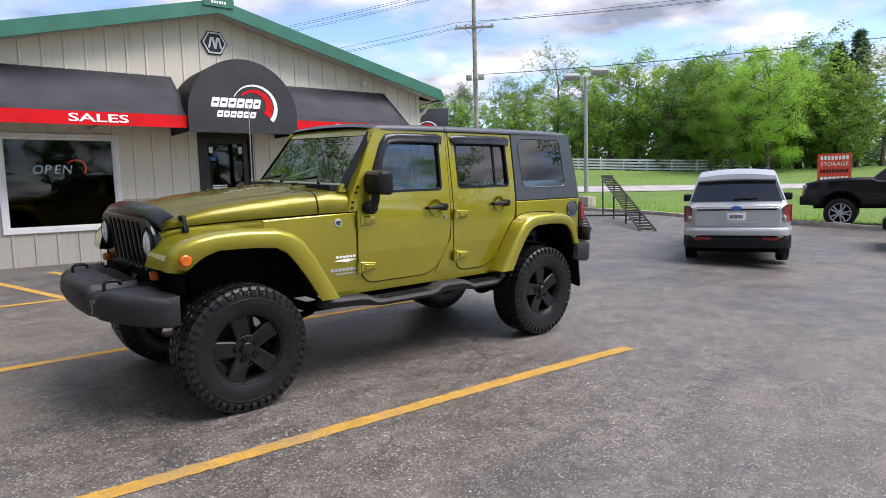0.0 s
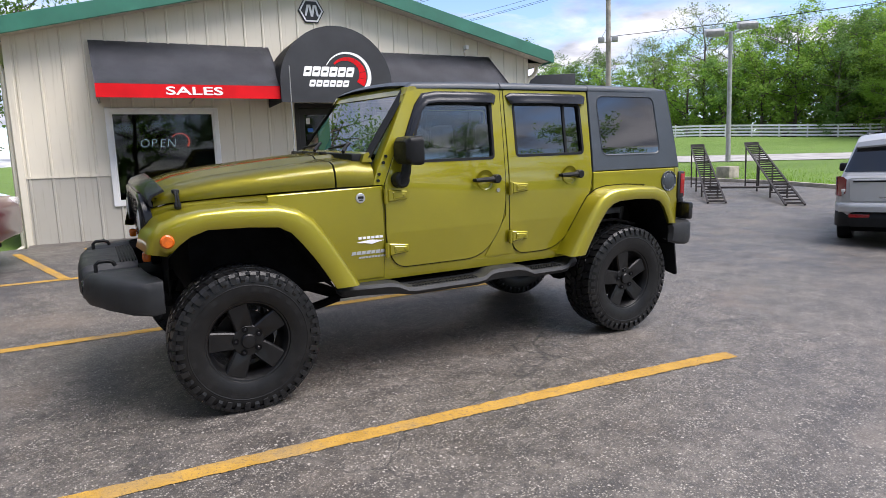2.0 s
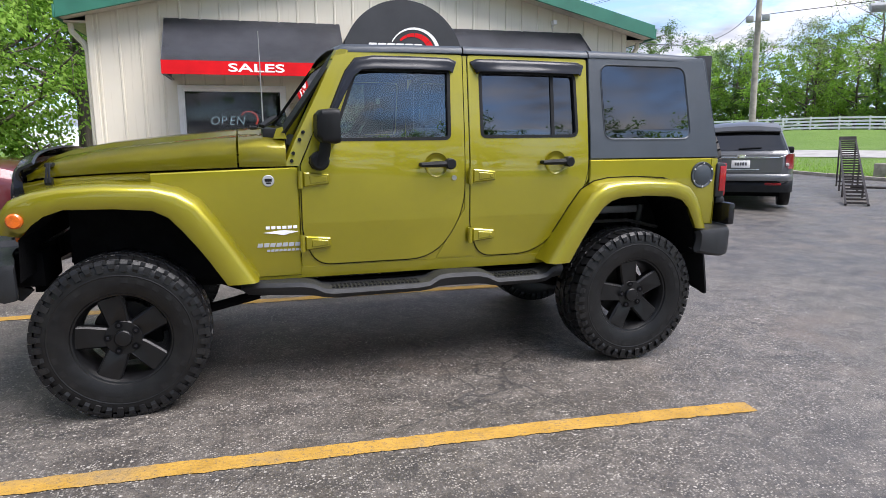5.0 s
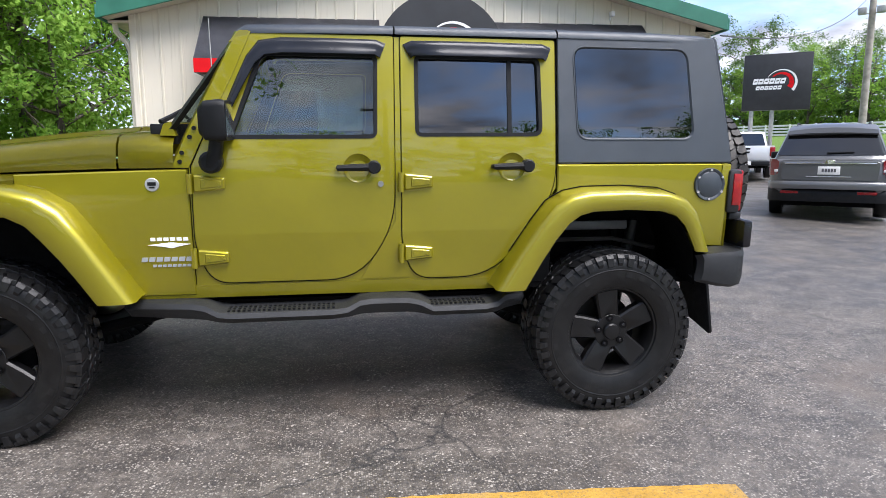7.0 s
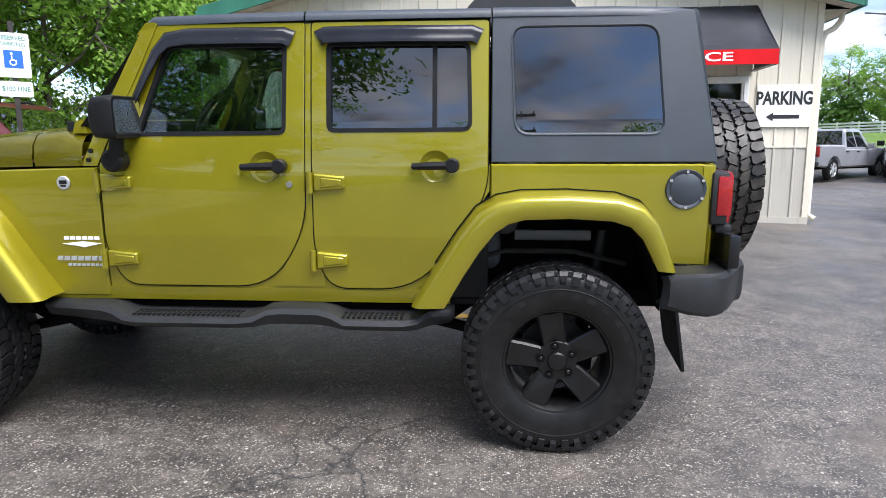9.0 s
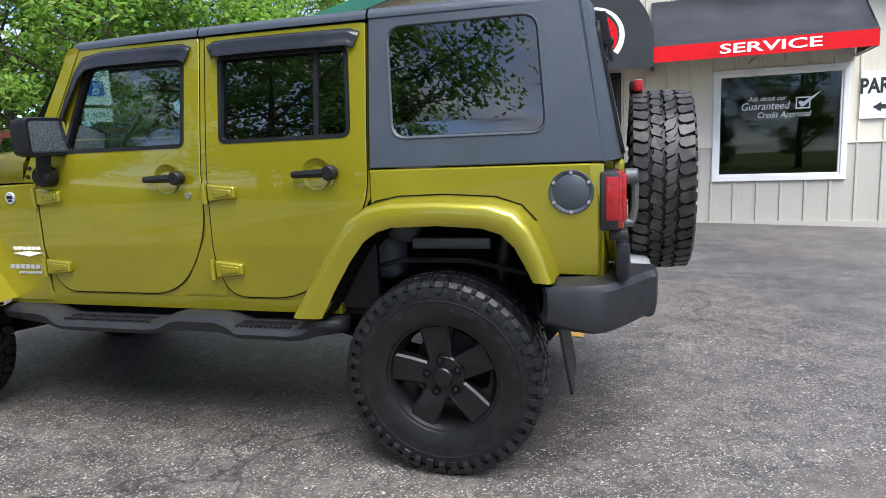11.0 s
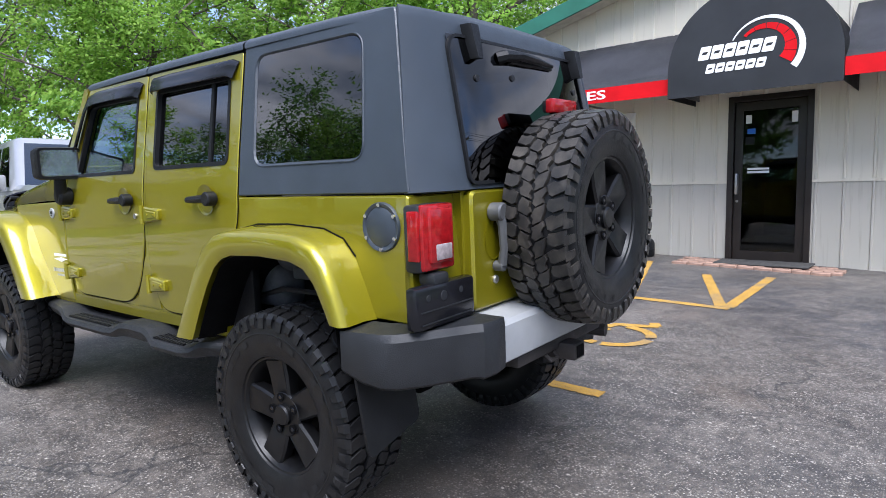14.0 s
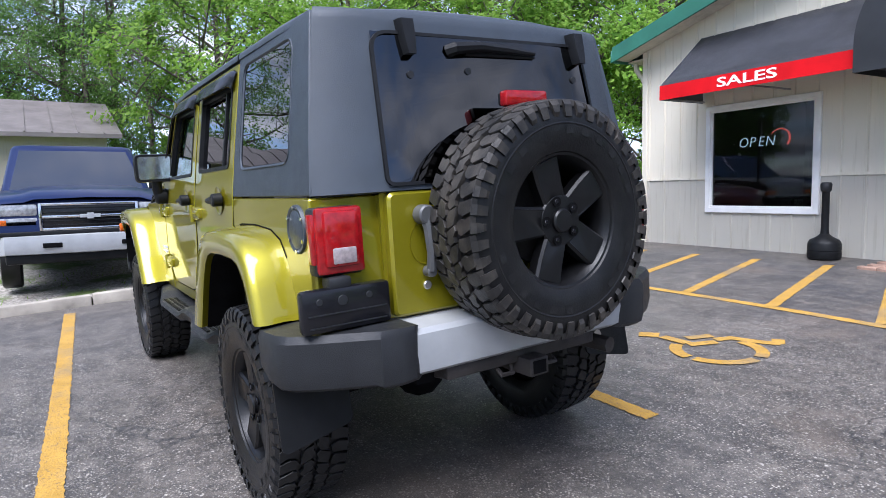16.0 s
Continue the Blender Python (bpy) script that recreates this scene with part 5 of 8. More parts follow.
    drum(bm, 0.050, -0.815, -0.735, 18, bev=0.012, m=Matrix.Translation((-0.460, 0 if sgn > 0 else 1.55, 1.285)))
    part("mirror_arm", bm, "trim", mi)
    # flank marks and front side lamp
    bm = B()
    drum(bm, 0.031, YB - 0.006, YB + 0.005, 20, bev=0.003, m=Matrix.Translation((-0.727, 0, 1.183)))
    if sgn < 0:
        moved(bm, Matrix.Diagonal((1, -1, 1, 1)))
    bd = part("round_badge", bm, "silver", jeep, "small round silver badge")
    bm = B()
    for a, b, c, d_ in ((-0.018, 0.018, -0.004, 0.012), (-0.012, 0.012, -0.016, -0.008)):
        box(bm, -0.727 + a, -0.727 + b, YB - 0.0075, YB - 0.006, 1.183 + c, 1.183 + d_)
    if sgn < 0:
        moved(bm, Matrix.Diagonal((1, -1, 1, 1)))
    part("badge_mark", bm, "trim", bd, smooth=0)
    # name plates as bars
    for nm_, n_b, x0, dx, wd, z0, hh, sl, mt in (("name_plate_bar", 6, -0.752, 0.0285, 0.021, 0.926, 0.015, 0.0, "letter"), ("model_plate_bar", 8, -0.800, 0.0325, 0.026, 0.829, 0.020, 0.005, "silver"),
                                                 ("model_plate_bar", 9, -0.752, 0.0215, 0.016, 0.803, 0.011, 0.002, "silver")):
        for k in range(n_b):
            bm = B()
            A = [(x0 + dx * k, z0), (x0 + dx * k + wd, z0), (x0 + dx * k + wd + sl, z0 + hh), (x0 + dx * k + sl, z0 + hh)]
            plate(bm, A, y=YB - 0.005, th=0.006, bend=side_y, sgn=sgn)
            part(nm_, bm, mt, jeep, smooth=0)
    bm = B()
    plate(bm, [(-0.765, 0.907), (-0.70, 0.915), (-0.665, 0.918), (-0.58, 0.909), (-0.63, 0.899), (-0.66, 0.891), (-0.70, 0.899)], y=YB - 0.005, th=0.006, bend=side_y, sgn=sgn)
    part("wing_badge", bm, "letter", jeep, "pale wing-shaped badge", smooth=0)
    bm = B()
    drum(bm, 0.036, -0.905, -0.86, 20, bev=0.008, m=Matrix.Translation((-1.862, 0, 1.036)))
    if sgn < 0:
        moved(bm, Matrix.Diagonal((1, -1, 1, 1)))
    part("side_lamp", bm, "amber", jeep, "round amber side lamp")
    # hood latch
    bm = B()
    box(bm, -1.785, -1.750, -0.662, -0.622, 1.178, 1.215, 0.006)
    tube(bm, [(-1.776, -0.662, 1.19), (-1.774, -0.650, 1.235), (-1.772, -0.618, 1.280)], 0.006, 6)
    tube(bm, [(-1.760, -0.662, 1.19), (-1.762, -0.650, 1.235), (-1.764, -0.618, 1.280)], 0.006, 6)
    box(bm, -1.788, -1.750, -0.625, -0.575, 1.262, 1.284, 0.006)
    if sgn < 0:
        moved(bm, Matrix.Diagonal((1, -1, 1, 1)))
    part("hood_latch", bm, "trim", jeep, "black rubber hood latch")
    # windshield pillar with bolts
    bm = B()
    rows = []
    for x, z, y, w, d_ in ((-0.640, 1.258, -0.742, 0.075, 0.09), (-0.575, 1.40, -0.722, 0.075, 0.085), (-0.44, 1.66, -0.690, 0.072, 0.075), (-0.335, 1.868, -0.655, 0.06, 0.07)):
        rows.append([(x, sgn * y, z), (x + w, sgn * (y - 0.002), z), (x + w, sgn * (y + d_), z), (x - 0.012, sgn * (y + d_), z), (x - 0.014, sgn * (y + 0.02), z)])
    loft(bm, rows, closed=True, caps=True)
    pil = part("windshield_pillar", bm, GP, jeep)
    for k, (x, z) in enumerate(((-0.602, 1.285), (-0.592, 1.325), (-0.556, 1.395), (-0.536, 1.435))):
        bm = B()
        drum(bm, 0.010, YB + side_y(z) - 0.012, YB + side_y(z) + 0.02, 8, m=Matrix.Translation((x, 0.002, z)))
        if sgn < 0:
            moved(bm, Matrix.Diagonal((1, -1, 1, 1)))
        part("bolt", bm, "trim", pil)
    # hard-top side with window
    outer = fillet([(1.178, 1.272), (2.117, 1.272), (2.014, 1.895), (1.178, 1.895)], [0.0, 0.01, 0.02, 0.0], 4)
    win = fillet([(1.283, 1.393), (1.900, 1.393), (1.862, 1.832), (1.262, 1.832)], 0.060, 6)
    yt = YB - 0.001 if sgn > 0 else YB - 0.050
    ht = panel("hard_top_side", outer, [win], "top", sgn, yt, 0.05, 0.004)
    panel("window_rim", grown(win, 0.014), [grown(win, -0.003)], "top", sgn, yt - 0.004, 0.022, 0.010, ht)
    g = panel("pane", grown(win, -0.004), (), "glass", sgn, YB + 0.002, 0.004, 0.0, ht)
    g.visible_shadow = False
    bm = B()
    lathe(bm, [(0.0, -0.006), (0.062, -0.006), (0.068, -0.002), (0.070, -0.004), (0.082, -0.006), (0.085, 0.0), (0.085, 0.01)], "y", 28,
          Matrix.Translation((1.995, YB - 0.004, 1.160)))
    if sgn > 0:
        fl = part("fuel_cap", bm, "top", jeep, "round dark grey fuel door with six bolts")
        for k in range(6):
            bm = B()
            a = radians(60 * k + 30)
            drum(bm, 0.007, YB - 0.014, YB - 0.008, 8, m=Matrix.Translation((1.995 + 0.075 * math.cos(a), 0, 1.160 + 0.075 * math.sin(a))))
            part("bolt", bm, "chrome", fl)
    else:
        bm.free()
    # tail lamp
    bm = B()
    box(bm, 2.100, 2.172, min(sgn * -0.762, sgn * -0.590), max(sgn * -0.762, sgn * -0.590), 1.010, 1.235, 0.014)
    tl = part("tail_lamp", bm, "bumper", jeep, "boxy red tail lamp in a dark grey housing")
    tl.location.y = 0.0 if sgn > 0 else 0.045
    bm = B()
    box(bm, 2.150, 2.184, min(sgn * -0.757, sgn * -0.592), max(sgn * -0.757, sgn * -0.592), 1.016, 1.234, 0.012)
    box(bm, 2.122, 2.168, min(sgn * -0.768, sgn * -0.750), max(sgn * -0.768, sgn * -0.750), 1.050, 1.215, 0.005)
    box(bm, 2.150, 2.198, min(sgn * -0.735, sgn * -0.612), max(sgn * -0.735, sgn * -0.612), 1.040, 1.222, 0.012)
    part("red_glass", bm, "red_lens", tl)
    bm = B()
    box(bm, 2.17, 2.202, min(sgn * -0.712, sgn * -0.628), max(sgn * -0.712, sgn * -0.628), 1.050, 1.104, 0.006)
    part("reverse_glass", bm, "reverse_lens", tl)
    # pale inner panel and frame rail seen through the rear arch
    bm = B()
    # the panel's pale grey stands for light reflected inside the arch
    box(bm, 1.29, 1.64, min(sgn * -0.58, sgn * -0.54), max(sgn * -0.58, sgn * -0.54), 0.905, 0.955, 0.008)
    part("inner_panel", bm, "handle_grey", jeep, "grey inner wheel arch panel")
    bm = B()
    tube(bm, [(1.02, sgn * -0.60, 0.80), (1.25, sgn * -0.60, 0.86), (1.55, sgn * -0.60, 0.86), (1.80, sgn * -0.58, 0.80)], 0.012, 6)
    part("brake_pipe", bm, "rust", jeep)
    bm = B()
    tube(bm, [(1.62, sgn * -0.50, 0.45), (1.70, sgn * -0.52, 0.95)], [0.035, 0.028], 10)
    part("damper", bm, "bumper", jeep)
    # rear bumper corner and mud flap
    bm = B()
    rows = []
    for x, y, z0, z1 in ((1.895, -0.862, 0.700, 0.808), (1.915, -0.895, 0.676, 0.820), (2.02, -0.902, 0.652, 0.828), (2.10, -0.895, 0.642, 0.830), (2.145, -0.868, 0.640, 0.830),
                         (2.195, -0.800, 0.640, 0.830), (2.258, -0.690, 0.640, 0.830), (2.286, -0.640, 0.641, 0.830), (2.312, -0.622, 0.636, 0.832), (2.322, -0.560, 0.638, 0.832),
                         (2.316, -0.500, 0.642, 0.830), (2.304, -0.482, 0.648, 0.826)):
        ch = 0.014
        inx, iny = (x, -0.74) if x < 2.0 else (min(x - 0.08, 2.10), max(y + 0.13, -0.76)) if y < -0.70 else (2.13, max(y, -0.69))
        rows.append([(x - 0.006, sgn * (y + 0.004), z0 + ch), (x, sgn * y, z0 + 0.05), (x, sgn * y, z1 - ch - 0.01), (x - 0.010, sgn * (y + 0.010), z1), (inx, sgn * iny, z1 + 0.004),
                     (inx, sgn * iny, z0), (x - 0.022, sgn * (y + 0.020), z0)])
    loft(bm, rows, closed=True, caps=True)
    part("bumper_corner", bm, "bumper", jeep, "black plastic bumper corner with a raised end rib", smooth=28)
    bm = B()
    plate(bm, fillet([(-0.60, 0.74), (-0.60, 0.44), (-0.875, 0.385), (-0.875, 0.74)], 0.03, 3), y=0, th=0.012)
    for v in bm.verts:
        v.co = Vector((1.935 + (0.74 - v.co.z) * 0.17 + v.co.y, sgn * v.co.x, v.co.z))
    part("mud_flap", bm, "trim", jeep, "black rubber mud flap")

# inner tub, floor, underbody
bm = B()
box(bm, -0.60, 2.03, -0.69, 0.69, 0.63, 0.70)
part("floor_pan", bm, "under", jeep)
for sgn in (1, -1):
    bm = B()
    box(bm, 0.95, 2.04, min(sgn * -0.47, sgn * -0.44), max(sgn * -0.47, sgn * -0.44), 0.62, 1.26)
    part("wheel_house", bm, "under", jeep)
    bm = B()
    box(bm, -0.56, 1.17, min(sgn * -0.70, sgn * -0.66), max(sgn * -0.70, sgn * -0.66), 0.66, 1.36, 0.01)
    part("door_card", bm, "trim", jeep)
    bm = B()
    tube(bm, [(-1.95, sgn * -0.38, 0.62), (-1.0, sgn * -0.40, 0.60), (-0.8, sgn * -0.42, 0.52), (1.0, sgn * -0.42, 0.52), (1.2, sgn * -0.40, 0.66), (1.9, sgn * -0.40, 0.66), (2.2, sgn * -0.40, 0.62)],
         0.05, 4)
    part("frame_rail", bm, "under", jeep)
    for x in (-1.47, 1.47):
        bm = B()
        tube(bm, [(x + 0.055 * math.cos(t * 1.05), sgn * -0.45 + 0.055 * math.sin(t * 1.05), 0.48 + 0.40 * t / 36) for t in range(37)], 0.010, 6)
        part("coil_spring", bm, "under", jeep)
        bm = B()
        tube(bm, [(x + 0.16, sgn * -0.52, 0.42), (x + 0.13, sgn * -0.48, 0.92)], [0.03, 0.022], 8)
        part("damper", bm, "silver" if x < 0 else "under", jeep)
bm = B()
box(bm, -1.72, -0.62, -0.56, 0.56, 0.64, 1.20)
part("engine_block", bm, "under", jeep)
for x in (-1.4735, 1.4735):
    bm = B()
    tube(bm, [(x, -0.66, 0.405), (x, 0.66, 0.405)], 0.045, 10)
    dm = Matrix.Translation((x, 0.12 if x < 0 else -0.02, 0.405))
    bmesh.ops.create_icosphere(bm, subdivisions=2, radius=0.15, matrix=dm @ Matrix.Diagonal((1, 0.85, 1, 1)))
    part("axle", bm, "under", jeep)
bm = B()
tube(bm, [(-0.3, 0.15, 0.50), (0.9, 0.18, 0.50), (1.15, 0.25, 0.60), (1.75, 0.40, 0.58), (2.25, 0.48, 0.56)], 0.035, 8)
box(bm, 0.1, 0.9, -0.25, 0.3, 0.44, 0.60, 0.03)
box(bm, 1.78, 2.12, -0.30, 0.34, 0.54, 0.66, 0.04)
part("exhaust", bm, "rust", jeep)
for x0, x1 in ((-0.80, -1.47), (0.85, 1.47)):
    for s in (-1, 1):
        bm = B()
        tube(bm, [(x0, s * 0.47, 0.50), (x1, s * 0.50, 0.36)], 0.028, 8)
        part("control_arm", bm, "under", jeep)
bm = B()
tube(bm, [(-1.62, -0.62, 0.40), (-1.62, 0.62, 0.43)], 0.02, 8)
part("tie_rod", bm, "under", jeep)

# hood: skinned across, front to cowl
HOOD = ((-1.885, 0.560, 1.190, 1.235), (-1.84, 0.580, 1.205, 1.268), (-1.74, 0.605, 1.215, 1.302), (-1.55, 0.632, 1.228, 1.338), (-1.25, 0.668, 1.240, 1.372),
        (-1.0, 0.704, 1.250, 1.396), (-0.878, 0.722, 1.254, 1.408))



def hood_row(x, w, zs, zt):
    half = [(-w, zs), (-w - 0.002, zs + 0.03), (-w + 0.012, zs + (zt - zs) * 0.62), (-w + 0.045, zt - 0.018), (-w + 0.10, zt - 0.002), (-w + 0.20, zt + 0.004),
            (-0.345, zt + 0.008), (-0.305, zt + 0.026), (-0.20, zt + 0.032), (0, zt + 0.035)]
    full = half + [(-y, z) for y, z in half[-2::-1]]
    return [(x, y, z) for y, z in full]


bm = B()
loft(bm, [hood_row(*r) for r in HOOD])
bmesh.ops.solidify(bm, geom=bm.faces[:], thickness=0.012)
hood = part("hood", bm, GP, jeep, smooth=45)
# fender tops between the hood's shut line and the flares
for sgn in (1, -1):
    bm = B()
    rows = []
    for x in (-1.905, -1.87, -1.80, -1.72, -1.66, -1.60, -1.52, -1.44, -1.36, -1.296):
        w = float(numpy.interp(x, [r[0] for r in HOOD], [r[1] for r in HOOD]))
        zs = float(numpy.interp(x, [r[0] for r in HOOD], [r[2] for r in HOOD]))
        u = min(1.0, max(0.0, (x + 1.74) / 0.44))
        yo = w + 0.022 + (0.752 - w - 0.022) * u * u * (3 - 2 * u)
        rows.append([(x, sgn * -y, z) for y, z in ((w - 0.04, zs - 0.012), (w + 0.004, zs - 0.008), (w * 0.3 + yo * 0.7, zs - 0.014), (yo, zs - 0.030), (yo + 0.002, 1.09))])
    loft(bm, rows)
    bmesh.ops.solidify(bm, geom=bm.faces[:], thickness=0.008)
    part("fender_top", bm, GP, jeep, smooth=50)
bm = B()
loft(bm, [hood_row(-0.868, 0.724, 1.255, 1.409), hood_row(-0.74, 0.742, 1.256, 1.415), hood_row(-0.63, 0.744, 1.258, 1.405)])
bmesh.ops.solidify(bm, geom=bm.faces[:], thickness=0.012)
part("cowl", bm, GP, jeep, smooth=45)
bm = B()
box(bm, -0.74, -0.62, -0.66, 0.66, 1.36, 1.452, 0.004)
part("cowl_grille", bm, "trim", jeep, "black cowl vent")
for y in (-0.22, 0.18):
    bm = B()
    box(bm, -0.80, -0.76, y - 0.02, y + 0.02, 1.44, 1.462, 0.006)
    part("washer_nozzle", bm, "trim", jeep)
for y0, y1 in ((-0.50, -0.10), (0.08, 0.50)):
    bm = B()
    tube(bm, [(-0.735, y0, 1.462), (-0.700, y0 + 0.06, 1.485), (-0.655, y0 + 0.10, 1.515)], 0.012, 6)
    tube(bm, [(-0.655, y0 + 0.10, 1.515), (-0.672, y0 + 0.16, 1.50), (-0.69, y1, 1.478)], [0.007, 0.012, 0.006], 6)
    part("wiper", bm, "trim", jeep, "black windshield wiper")
bm = B()
tube(bm, [(-0.70, 0.70, 1.42), (-0.70, 0.70, 1.47)], [0.016, 0.010], 8)
tube(bm, [(-0.70, 0.70, 1.47), (-0.705, 0.705, 2.12)], [0.0050, 0.0034], 5)
part("antenna", bm, "lamp_grey", jeep, "thin whip antenna")
# bug deflector along the hood's edge
bm = B()
rows = []
for k in range(-8, 9):
    t = k / 8
    y = 0.628 * t
    dx, dz = 0.040 * t ** 4, -0.030 * t * t - 0.028 * t ** 6
    rows.append([(-1.930 + dx, y, 1.250 + dz), (-1.952 + dx, y, 1.266 + dz), (-1.955 + dx, y, 1.292 + dz), (-1.938 + dx, y, 1.318 + dz), (-1.865 + dx * 0.7, y, 1.346 + dz),
                 (-1.855 + dx * 0.7, y, 1.336 + dz), (-1.928 + dx, y, 1.308 + dz), (-1.940 + dx, y, 1.288 + dz)])
loft(bm, rows, closed=True, caps=True)
part("bug_deflector", bm, "gloss_black", hood, "smoked plastic bug deflector")
# grille with seven slots, lamps
bm = B()
G_OUT = fillet([(-0.50, 0.845), (0.50, 0.845), (0.595, 1.02), (0.595, 1.17), (0.50, 1.262), (-0.50, 1.262), (-0.595, 1.17), (-0.595, 1.02)], [0.04, 0.04, 0.05, 0.08, 0.07, 0.07, 0.08, 0.05], 4)
slots = []
for k in range(7):
    x = (k - 3) * 0.108
    slots.append(fillet([(x - 0.034, 0.925), (x + 0.034, 0.925), (x + 0.034, 1.225), (x - 0.034, 1.225)], 0.03, 3))
rounds = [[(s * 0.495 + 0.094 * math.cos(radians(a)), 1.108 + 0.094 * math.sin(radians(a))) for a in range(0, 360, 15)] for s in (-1, 1)]
plate(bm, G_OUT, slots + rounds, y=0, th=0.05, ch=0.010)
GM = Matrix.Translation((-1.942, 0, 0)) @ pose(0, 0, 0, 0, 0, -90) @ Matrix.Translation((0, 0, 0))
moved(bm, Matrix.Translation((0, 0, 1.1)) @ pose(0, 0, 0, 7, 0, 0) @ Matrix.Translation((0, 0, -1.1)))
moved(bm, GM)
gr = part("grille", bm, "gloss_black", jeep, "black seven-slot grille")
bm = B()
box(bm, -1.870, -1.860, -0.54, 0.54, 0.87, 1.235)
part("grille_mesh", bm, "under", gr)
for k in range(7):
    bm = B()
    y = (k - 3) * 0.108
    for j in range(8):
        box(bm, -1.905, -1.900, y - 0.033, y + 0.033, 0.945 + j * 0.036, 0.950 + j * 0.036)
    part("slot_mesh", bm, "trim", gr, smooth=0)
for sgn in (1, -1):
    hm = Matrix.Translation((-1.945, sgn * 0.490, 1.108)) @ pose(0, 0, 0, 0, 0, -90)
    bm = B()
    lathe(bm, [(0.094, 0.02), (0.094, -0.012), (0.086, -0.016), (0.084, 0.0)], "y", 28, hm)
    hl = part("headlamp", bm, "trim", jeep, "round headlamp with clear glass")
    bm = B()
    lathe(bm, [(0.084, 0.0), (0.06, 0.045), (0.02, 0.06), (0.0, 0.06)], "y", 24, hm)
    part("reflector", bm, "lamp", hl)
    bm = B()
    lathe(bm, [(0.086, -0.004), (0.06, -0.018), (0.03, -0.024), (0.0, -0.026)], "y", 24, hm)
    part("lens", bm, "lamp_lens", hl)
    bm = B()
    box(bm, -1.965, -1.92, min(sgn * 0.520, sgn * 0.585), max(sgn * 0.520, sgn * 0.585), 0.885, 0.938, 0.012)
    part("turn_lamp", bm, "amber", jeep, "small amber turn lamp")

for sgn in (1, -1):
    bm = B()
    box(bm, -1.98, -1.84, min(sgn * 0.30, sgn * 0.62), max(sgn * 0.30, sgn * 0.62), 0.66, 0.84, 0.01)
    part("splash_guard", bm, "under", jeep)

# front bumper
bm = B()
rows = []
for y, xf, xr, z0, z1 in ((-0.868, -1.960, -1.900, 0.655, 0.800), (-0.855, -2.015, -1.895, 0.642, 0.822), (-0.78, -2.105, -1.915, 0.642, 0.832), (-0.68, -2.180, -1.955, 0.648, 0.840),
                          (-0.60, -2.222, -1.970, 0.652, 0.846), (-0.54, -2.252, -1.975, 0.652, 0.848), (-0.50, -2.268, -1.975, 0.654, 0.842), (-0.47, -2.274, -1.975, 0.660, 0.822),
                          (-0.33, -2.282, -1.975, 0.660, 0.822), (-0.30, -2.290, -1.975, 0.650, 0.852), (0, -2.298, -1.975, 0.650, 0.856)):
    rows.append([(xf + 0.060, y, z0), (xf + 0.020, y, z0 + 0.016), (xf, y, z0 + 0.055), (xf + 0.004, y, z1 - 0.060), (xf + 0.012, y, z1 - 0.030), (xf + 0.032, y, z1 - 0.008), (xf + 0.058, y, z1), (xr, y, z1 + 0.004), (xr, y, z0 + 0.02)])
rows += [[(x, -y, z) for x, y, z in r] for r in rows[-2::-1]]
loft(bm, rows, closed=True, caps=True)
fb = part("front_bumper", bm, "bumper", jeep, "black plastic front bumper with chin", smooth=35)
bm = B()
rows = []
for y, xf in ((-0.60, -2.10), (-0.45, -2.17), (0, -2.20), (0.45, -2.17), (0.60, -2.10)):
    rows.append([(xf, y, 0.71), (xf + 0.04, y, 0.625), (xf + 0.14, y, 0.585), (xf + 0.2, y, 0.64)])
loft(bm, rows, closed=True, caps=True)
part("chin", bm, "trim", fb)
for sgn in (1, -1):
    bm = B()
    tube(bm, [(-2.10, sgn * 0.42, 0.858), (-2.11, sgn * 0.42, 0.880), (-2.13, sgn * 0.42, 0.888), (-2.18, sgn * 0.42, 0.888), (-2.198, sgn * 0.42, 0.872), (-2.198, sgn * 0.42, 0.80)], 0.011, 8)
    part("tow_hook", bm, "trim", fb, "black tow hook")
    bm = B()
    drum(bm, 0.052, 0.0, 0.02, 18, bev=0.006, m=Matrix.Translation((-2.275, sgn * 0.43, 0.742)) @ pose(0, 0, 0, 0, 0, -90))
    part("fog_lamp", bm, "gloss_black", fb)
for k in range(6):
    bm = B()
    box(bm, -2.07 + k * 0.016, -2.062 + k * 0.016, -0.30, 0.30, 0.85, 0.866, 0.003)
    part("step_rib", bm, "trim", fb)

# windshield: glass, header, sill
bm = B()
v = [(-0.655, -0.665, 1.435), (-0.655, 0.665, 1.435), (-0.350, 0.60, 1.845), (-0.350, -0.60, 1.845)]
f = [bm.verts.new(p) for p in v]
bm.faces.new(f)
ws = part("windshield", bm, "screen", jeep, "clear raked windshield", smooth=0)
ws.visible_shadow = False
bm = B()
loft(bm, [[(-0.375, y, 1.822 - abs(y) * 0.005), (-0.325, y, 1.885 - abs(y) * 0.02), (-0.285, y, 1.885 - abs(y) * 0.02), (-0.30, y, 1.83)] for y in (-0.66, -0.3, 0.3, 0.66)], closed=True, caps=True)
part("windshield_header", bm, GP, jeep)
bm = B()
loft(bm, [[(-0.69, y, 1.40), (-0.672, y, 1.452), (-0.64, y, 1.462), (-0.62, y, 1.40)] for y in (-0.70, 0.70)], closed=True, caps=True)
part("windshield_sill", bm, GP, jeep)
